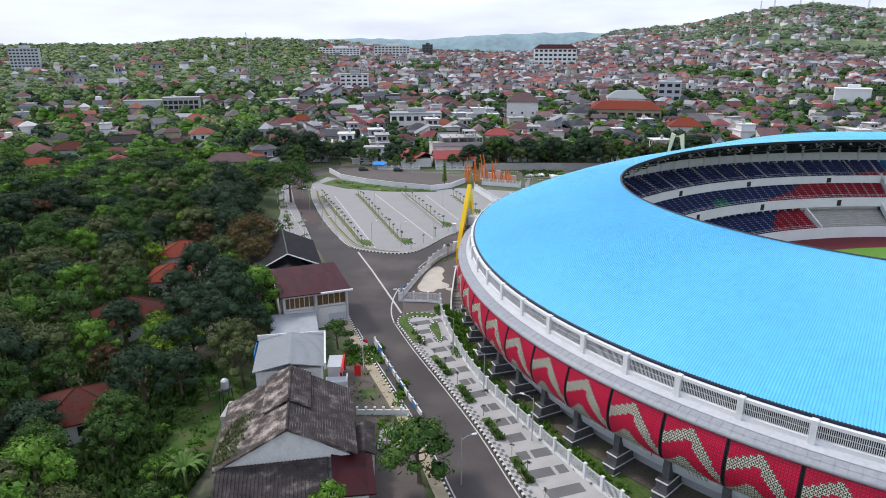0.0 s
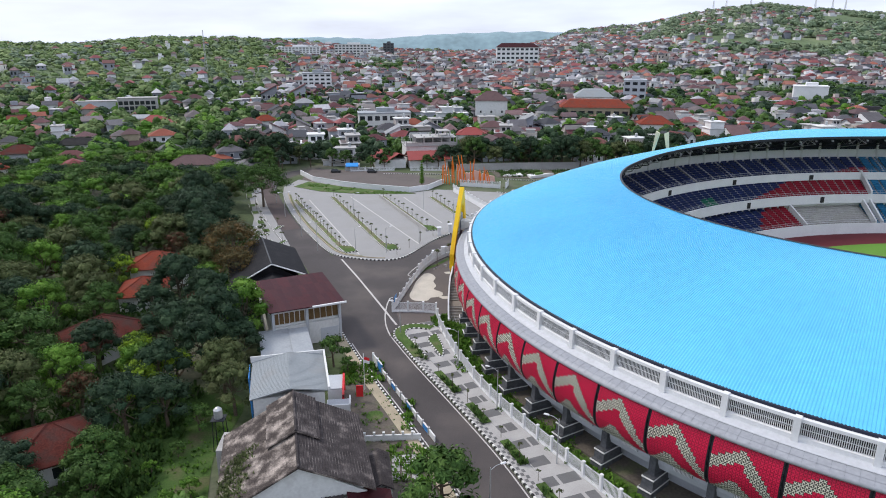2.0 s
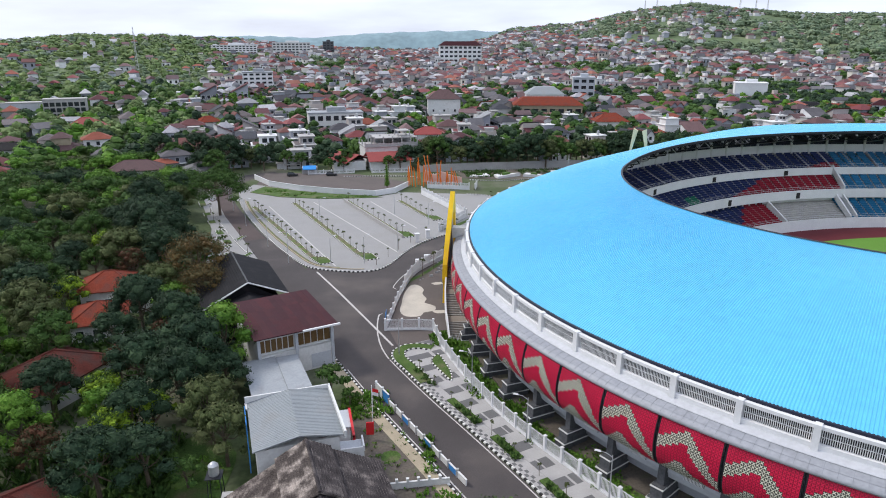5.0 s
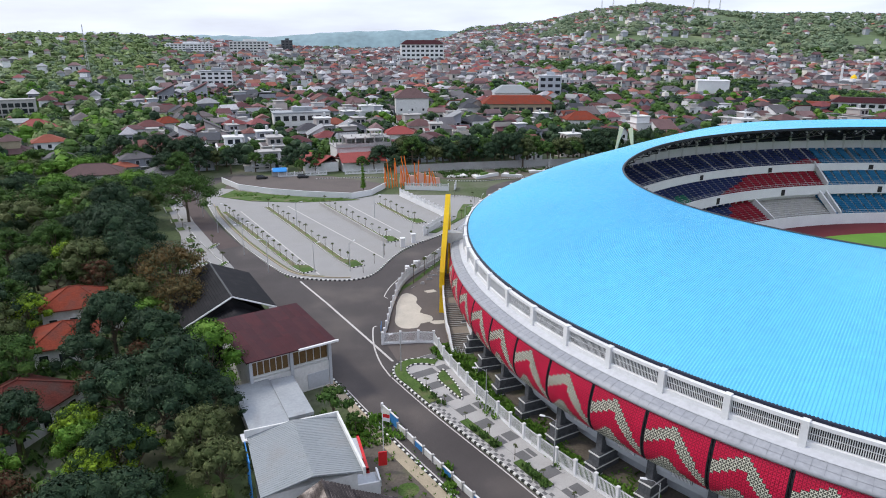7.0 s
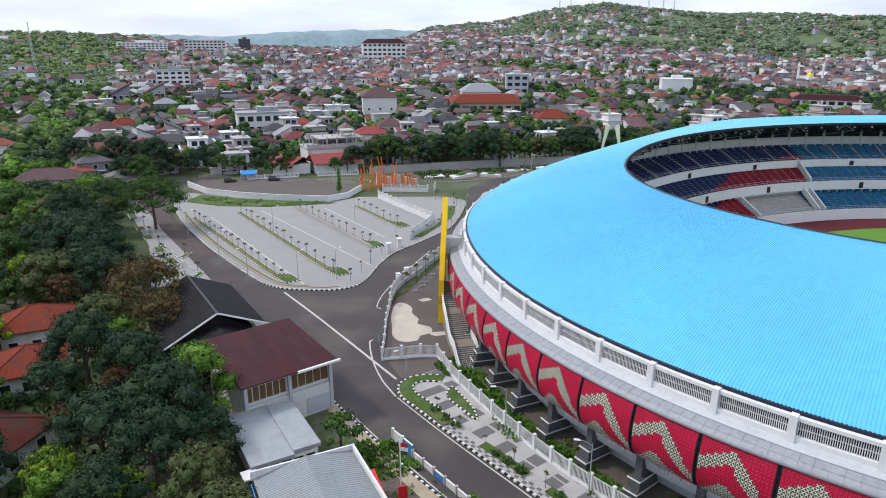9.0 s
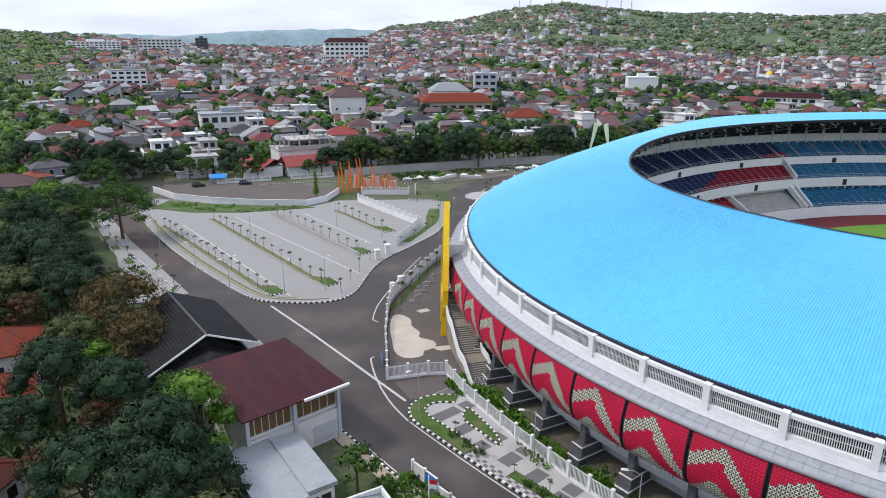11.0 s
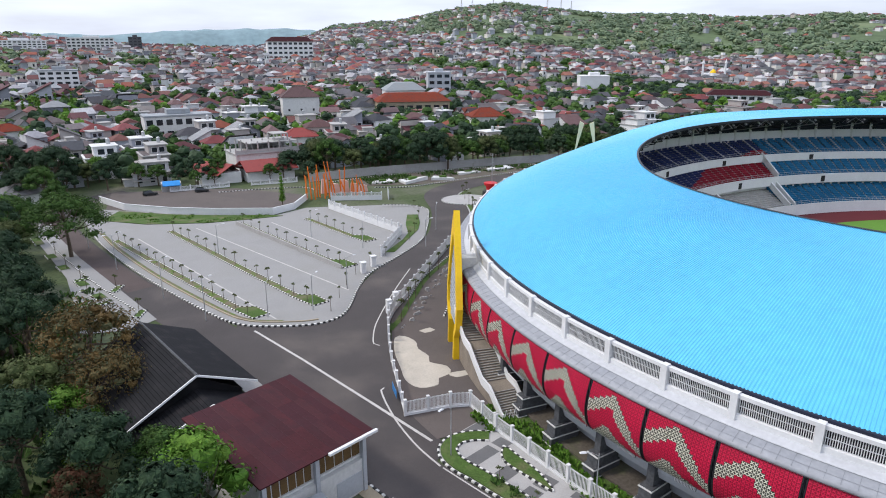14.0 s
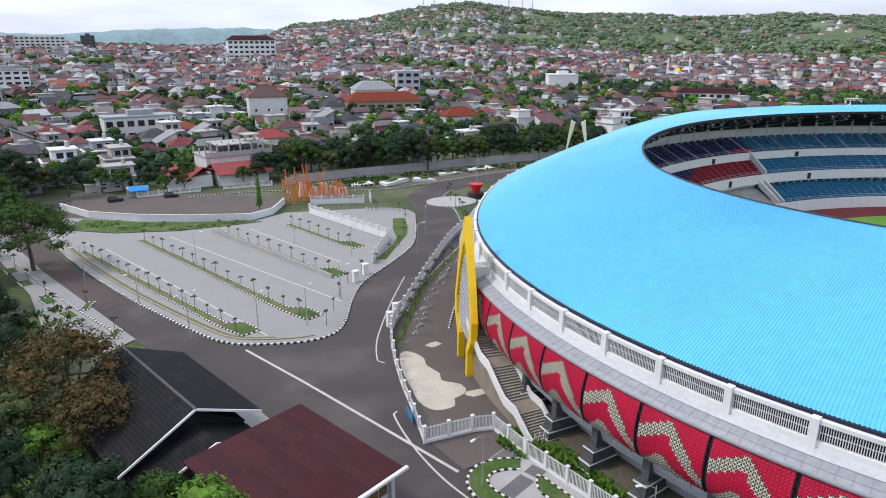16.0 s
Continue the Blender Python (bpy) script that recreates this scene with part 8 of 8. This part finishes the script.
def lattice_mast(x, y, z0, h, w, m, label):
    root = thing("radio_mast", label, "mast", (x, y, z0), group="masts")
    g = Geo()
    c = [(-w, -w), (w, -w), (w, w), (-w, w)]
    for a, b in c:
        g.tube([(a, b, -5), (a * 0.15, b * 0.15, h)], w * 0.09, 4)
    n = 12
    for i in range(n):
        s0, s1 = 1 - 0.85 * i / n, 1 - 0.85 * (i + 1) / n
        for j in range(4):
            p, q = c[j], c[(j + 1) % 4]
            g.tube([(p[0] * s0, p[1] * s0, h * i / n), (q[0] * s1, q[1] * s1, h * (i + 1) / n)], w * 0.06, 3)
    part("frame", g, M[m], root)


lattice_mast(610, 1068, 58, 28, 2.6, "tan", "pale brown lattice tower on the slope")
lattice_mast(-201, 700, 16, 50, 1.2, "steel", "thin grey lattice mast")
for az, d, h in ((25.5, 1880, 40), (27.2, 1890, 34), (28.0, 1860, 42), (24.6, 1850, 30), (31.5, 1870, 45), (32.6, 1880, 40), (33.4, 1870, 36)):
    x, y = d * math.sin(radians(az)), d * math.cos(radians(az))
    lattice_mast(x, y, terrain(x, y), h, 2.4, "steel", "thin grey lattice mast on the hilltop")
mosque = thing("mosque", "small mosque with a golden dome and two minarets", "mosque", (476, 541, terrain(476, 541)), -42)
g = Geo()
g.box(-9, 9, -8, 8, -5, 8)
part("wall", g, M["white"], mosque)
g = Geo()
g.tube([(0, 0, 8), (0, 0, 9), (0, 0, 10.5), (0, 0, 11.7), (0, 0, 12.4)], [2.2, 2.7, 2.4, 1.3, 0.15], 14)
part("dome", g, M["yellow"], mosque, "golden dome")
for x in (-10, 10):
    g = Geo()
    g.tube([(x, -6, -5), (x, -6, 17), (x, -6, 18), (x, -6, 22)], [1.1, 0.95, 1.3, 0.15], 8)
    part("minaret", g, M["white"], mosque)

# ---- far town: joined ----
# wood and belt distances by azimuth, placed to fit the camera's view
WOOD_FROM = [(-90, 1500), (8, 1500), (14, 1400), (19, 1200), (23, 1010), (28, 930), (34, 920), (43, 860), (52, 820), (66, 800), (180, 800)]
BELT_IN = [(-90, 900), (14, 790), (20, 765), (26, 690), (33, 620), (38, 520), (50, 480), (66, 470), (180, 470)]
BELT_OUT = [(-90, 900), (14, 800), (20, 850), (26, 790), (33, 730), (38, 650), (50, 630), (66, 620), (180, 620)]


def wooded(az, d, x, y):
    """How far a place on the slopes is woods rather than houses, fitted to the camera's view: 0 to 1."""
    n1, n2 = noise.noise((x / 150, y / 150, 7.7)), noise.noise((x / 55, y / 55, 2.2))
    share = 0.22 + 0.75 * n1 + 0.55 * n2 + 1.2 * smoothstep((-7 - az) / 9)
    upper = smoothstep((d - lerp_table(WOOD_FROM, az) + 90 * n2 + 60 * n1) / 120)
    share = max(share, upper * (0.95 if az > 31 else 0.66 + 0.4 * n2))
    if az > 40 and d > 1700 or 17 < az < 21 and d > 1250:
        share = min(share, 0.72 + 0.5 * n2)
    if lerp_table(BELT_IN, az) < d + 40 * n1 < lerp_table(BELT_OUT, az):
        share = max(share, 0.8 + 0.5 * n2)
    return share


rng = random.Random(55)
walls, roofs = Geo(), Geo()
n = 0
cells = set()
for turn_no in range(66000):
    az, d = rng.uniform(-38, 66), math.sqrt(rng.uniform(530 ** 2, 1950 ** 2) if turn_no > 6000 else rng.uniform(330 ** 2, 545 ** 2))
    x, y = d * math.sin(radians(az)), d * math.cos(radians(az))
    if turn_no < 6001:
        if noise.noise((x / 38, y / 38, 3.3)) > 0.1 or az > 36 and d > 478 or any((x - a) ** 2 + (y - b) ** 2 < (r + 3.8) ** 2 for a, b, r in BUSY) or y < 318 or x < -100 and rng.random() < 0.8 or 25 < x < 190 and y < 352 or x > 100 and math.hypot(x - 161, y - 155) < 185:
            continue
        if noise.noise((x / 60, y / 60, 5.5)) > 0.3:
            continue
        BUSY.append((x, y, 4.6))
    elif az > 21 and d > 1000 and rng.random() < 0.6 or wooded(az, d, x, y) > rng.uniform(0.2, 0.75) and rng.random() > 0.05:
        continue
    key = (int(x / 12.5), int(y / 12.5))
    if key in cells or any((x - a) ** 2 + (y - b) ** 2 < r * r for a, b, r in LARGE):
        continue
    cells.add(key)
    z = terrain(x, y)
    w, dd, h = rng.uniform(5.5, 10.5), rng.uniform(5, 8.5), rng.choice([3.2, 3.4, 3.8, 4.0, 5.6, 6.2, 6.6, 7.0, 7.4])
    a = radians(rng.choice([0, 90]) + 12 + rng.uniform(-18, 18) - az * 0.4)
    c, s = math.cos(a), math.sin(a)
    T = lambda u, v, zz: (x + c * u - s * v, y + s * u + c * v, zz)
    rbox(walls, T, -w / 2, w / 2, -dd / 2, dd / 2, z - 5, z + h)
    for u in (-w * 0.28, w * 0.25) if d < 950 else ():
        rbox(walls, T, u - 0.8, u + 0.8, -dd / 2 - 0.08, -dd / 2 + 0.1, z + h * 0.45, z + h * 0.8, 1)
    kind = rng.random()
    if kind < 0.24:
        rbox(roofs, T, -w / 2 - 0.3, w / 2 + 0.3, -dd / 2 - 0.3, dd / 2 + 0.3, z + h, z + h + 0.4)
        if kind < 0.11:
            rbox(walls, T, -w * 0.3, w * 0.1, -dd * 0.2, dd * 0.4, z + h + 0.4, z + h + 3)
    else:
        W, D, rise = w / 2 + 0.8, dd / 2 + 0.8, rng.uniform(1.8, 3.4)
        rl = max(W - D, 0.1) if kind < 0.7 else W - 0.2
        roofs.hull([T(-W, -D, z + h), T(W, -D, z + h), T(W, D, z + h), T(-W, D, z + h)], [T(-rl, -0.1, z + h + rise), T(rl, -0.1, z + h + rise), T(rl, 0.1, z + h + rise), T(-rl, 0.1, z + h + rise)], 0, False)
        if kind > 0.6:
            # a lower wing beside it
            q = w / 2
            rbox(walls, T, q, q + 4.5, -dd / 2 + 1.5, dd / 2 - 1, z - 5, z + h * 0.55)
            roofs.hull([T(q, -dd / 2 + 0.9, z + h * 0.55), T(q + 5.1, -dd / 2 + 0.9, z + h * 0.55), T(q + 5.1, dd / 2 - 0.4, z + h * 0.55), T(q, dd / 2 - 0.4, z + h * 0.55)],
                       [T(q, -0.1, z + h * 0.55 + 1.6), T(q + 4.6, -0.1, z + h * 0.55 + 1.6), T(q + 4.6, 0.4, z + h * 0.55 + 1.6), T(q, 0.4, z + h * 0.55 + 1.6)], 0, False)
    n += 1
    if n > 6400:
        break
town = thing("far_town", "dense town of small tiled houses on the far slopes", "houses", kind="stuff")
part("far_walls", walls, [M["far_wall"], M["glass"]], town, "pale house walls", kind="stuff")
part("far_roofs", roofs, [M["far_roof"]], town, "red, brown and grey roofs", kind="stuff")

# ---- far woods and trees between the houses: joined ----
def woods(name, label, mtl, seed, n, d0, d1, pick, leaves=0, leaf=0.65, span=(-39, 67), size=1.0):
    rng = random.Random(seed)
    g = Geo()
    k = 0
    for _ in range(n * 30):
        az, d = rng.uniform(*span), math.sqrt(rng.uniform(d0 ** 2, d1 ** 2))
        x, y = d * math.sin(radians(az)), d * math.cos(radians(az))
        if not pick(rng, az, d, x, y):
            continue
        z = terrain(x, y)
        r = size * rng.uniform(2.8, 6.0) * (1 if d < 800 else 1.5 if d < 1000 else 1.9)
        h = r * rng.uniform(0.9, 1.4)
        near = d < 620
        lobes = [(x, y, z + h * 0.42, r * 0.8)]
        if near:
            lobes = [(x + r * 0.55 * math.cos(q), y + r * 0.55 * math.sin(q), z + h * rng.uniform(0.5, 0.85), r * rng.uniform(0.42, 0.6)) for q in (rng.uniform(0, 1) + j * 1.57 for j in range(4))] + [(x, y, z + h * 1.05, r * 0.55)]
        m_ = 10 if size > 1.2 else 7 if near else 6
        for lx, ly, lz, lr in lobes:
            ph = rng.uniform(0, 9)
            rows = []
            for i in range(4 if near else 3):
                th = math.pi * (0.08 + 0.6 * i / (3 if near else 2))
                row = []
                for j in range(m_):
                    a, f = 2 * math.pi * (j + 0.5 * (i % 2)) / m_, lr * rng.uniform(0.68, 1.08)
                    row.append((lx + f * math.sin(th) * math.cos(a), ly + f * math.sin(th) * math.sin(a), lz + f * (0.85 if near else 0.6) * math.cos(th)))
                rows.append(row)
            g.grid(rows, closed=True)
            count_ = max(6, (leaves if near else 14) // len(lobes))
            for _ in range(count_):
                a, t = rng.uniform(0, 6.28), rng.uniform(0.05, 0.6) * math.pi
                f = lr * rng.uniform(0.8, 1.18)
                c = Vector((lx + f * math.sin(t) * math.cos(a), ly + f * math.sin(t) * math.sin(a), lz + (0.85 if near else 0.6) * f * math.cos(t)))
                nrm = Vector((math.sin(t) * math.cos(a) + rng.uniform(-0.5, 0.5), math.sin(t) * math.sin(a) + rng.uniform(-0.5, 0.5), math.cos(t) + 0.35)).normalized()
                u = nrm.cross(Vector((rng.uniform(-1, 1), rng.uniform(-1, 1), 0.2))).normalized()
                v = nrm.cross(u) * (leaf * 0.8 if near else 0.16 * r)
                u = u * (leaf if near else 0.22 * r)
                g.face([c - u, c + v, c + u, c - v])
        k += 1
        if k >= n:
            break
    solid(name, g, M[mtl], label, "trees", "stuff")


def between(rng, az, d, x, y):
    if y < 300 or any((x - a) ** 2 + (y - b) ** 2 < (r * 0.75) ** 2 for a, b, r in BUSY):
        return False
    if x > 100 and math.hypot(x - 161, y - 155) < 175:
        return False
    if 25 < x < 190 and y < 352 and rng.random() < 0.7:
        return True
    return noise.noise((x / 60, y / 60, 5.5)) > rng.uniform(-0.55, 0.35) or noise.noise((x / 38, y / 38, 3.3)) > 0.05 or x < -100 or az > 36 and d > 478


def far_green(rng, az, d, x, y):
    if any((x - a) ** 2 + (y - b) ** 2 < r * r for a, b, r in LARGE) or (int(x / 12.5), int(y / 12.5)) in cells and rng.random() < 0.9:
        return False
    if az > 16 and d > 980 and noise.noise((x / 130, y / 130, 9.1)) > 0.16:
        return False
    return wooded(az, d, x, y) > rng.uniform(0.1, 0.6)


def belt(rng, az, d, x, y):
    return az > -6 and far_green(rng, az, d, x, y)


def left_wood(rng, az, d, x, y):
    if y < 200 or x > -70 + 0.02 * (y - 200) or y > 345 or y > 262 and x > -120 and noise.noise((x / 25, y / 25, 6.1)) > 0.15:
        return False
    if any((x - a) ** 2 + (y - b) ** 2 < (r + 1.5) ** 2 for a, b, r in BUSY):
        return False
    if any((x - a) ** 2 + (y - b) ** 2 < 6.0 ** 2 for a, b in WOOD_SPOTS):
        return False
    WOOD_SPOTS.append((x, y))
    return True


WOOD_SPOTS = []
canopy = {"leaf_dark": (Geo(), "closed canopy of dark broadleaf trees"), "leaf_mid": (Geo(), "closed canopy of mid-green broadleaf trees"),
          "leaf_olive": (Geo(), "closed canopy of olive broadleaf trees"), "leaf_light": (Geo(), "bright green crowns in the canopy")}
rw = random.Random(71)
n = 0
for _ in range(9000):
    az, d = rw.uniform(-39, -8), math.sqrt(rw.uniform(185 ** 2, 380 ** 2))
    x, y = d * math.sin(radians(az)), d * math.cos(radians(az))
    if not left_wood(rw, az, d, x, y):
        continue
    if y > 238 and rw.random() < 0.45:
        continue
    spread, h = rw.uniform(4.0, 7.6), rw.uniform(6, 12.5) if y < 238 else rw.uniform(4.5, 7.5)
    lobes = []
    for i in range(9):
        q, t = 2.4 * i + rw.uniform(-0.3, 0.3), (i + 0.5) / 9
        f = spread * 0.8 * t ** 0.6 * rw.uniform(0.85, 1.1)
        lobes.append(((x + f * math.cos(q), y + f * math.sin(q), terrain(x, y) + h * (0.86 - 0.32 * t * t) * rw.uniform(0.94, 1.05)), spread * rw.uniform(0.25, 0.38)))
    one = crown_geo(rw, lobes, 22, 0.5, 0.8)
    into = canopy[rw.choice(["leaf_dark", "leaf_dark", "leaf_mid", "leaf_mid", "leaf_mid", "leaf_light", "leaf_olive", "leaf_light"])][0]
    k = len(into.v)
    into.v += one.v
    into.f += [tuple(i + k for i in face) for face in one.f]
    into.m += one.m
    n += 1
    if n >= 330:
        break
for key, (g, label) in canopy.items():
    solid("left_wood", g, M[key], label, "trees", "stuff")
woods("town_trees", "bright green trees among the nearer houses", "leaf_light", 75, 330, 300, 620, between, 52, 0.65)
woods("town_trees", "trees among the nearer houses", "leaf_mid", 61, 900, 300, 620, between, 52, 0.65)
woods("town_trees", "dark trees among the nearer houses", "leaf_dark", 62, 800, 290, 620, lambda rng, az, d, x, y: (x > -110 or rng.random() < 0.25) and between(rng, az, d, x, y), 52, 0.65)
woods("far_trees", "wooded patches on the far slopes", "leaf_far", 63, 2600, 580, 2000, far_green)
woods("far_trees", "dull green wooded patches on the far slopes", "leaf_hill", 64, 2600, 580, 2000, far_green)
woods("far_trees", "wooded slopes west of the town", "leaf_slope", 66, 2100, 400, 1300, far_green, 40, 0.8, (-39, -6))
woods("far_trees", "darker wooded patches on the far slopes", "leaf_mid", 65, 1500, 480, 900, belt)
def street_green(rng, az, d, x, y):
    """Trees in the gardens between the far houses."""
    if any((x - a) ** 2 + (y - b) ** 2 < r * r for a, b, r in LARGE):
        return False
    return noise.noise((x / 45, y / 45, 8.4)) > rng.uniform(-0.35, 0.3)


woods("garden_trees", "green trees in the gardens of the far town", "leaf_mid", 81, 1500, 540, 1050, street_green, 30, 0.7, (-12, 64), 0.62)
woods("garden_trees", "dark trees in the gardens of the far town", "leaf_dark", 82, 700, 540, 900, street_green, 30, 0.7, (-12, 64), 0.7)
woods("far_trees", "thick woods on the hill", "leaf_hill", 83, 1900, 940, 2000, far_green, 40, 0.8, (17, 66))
woods("far_trees", "dark wooded belt below the hill", "leaf_dark", 67, 900, 470, 720, lambda rng, az, d, x, y: az > 30 and d < 690 and far_green(rng, az, d, x, y), 40, 0.8, (30, 66))

# distant wooded ridge, its haze painted as a pale blue-green
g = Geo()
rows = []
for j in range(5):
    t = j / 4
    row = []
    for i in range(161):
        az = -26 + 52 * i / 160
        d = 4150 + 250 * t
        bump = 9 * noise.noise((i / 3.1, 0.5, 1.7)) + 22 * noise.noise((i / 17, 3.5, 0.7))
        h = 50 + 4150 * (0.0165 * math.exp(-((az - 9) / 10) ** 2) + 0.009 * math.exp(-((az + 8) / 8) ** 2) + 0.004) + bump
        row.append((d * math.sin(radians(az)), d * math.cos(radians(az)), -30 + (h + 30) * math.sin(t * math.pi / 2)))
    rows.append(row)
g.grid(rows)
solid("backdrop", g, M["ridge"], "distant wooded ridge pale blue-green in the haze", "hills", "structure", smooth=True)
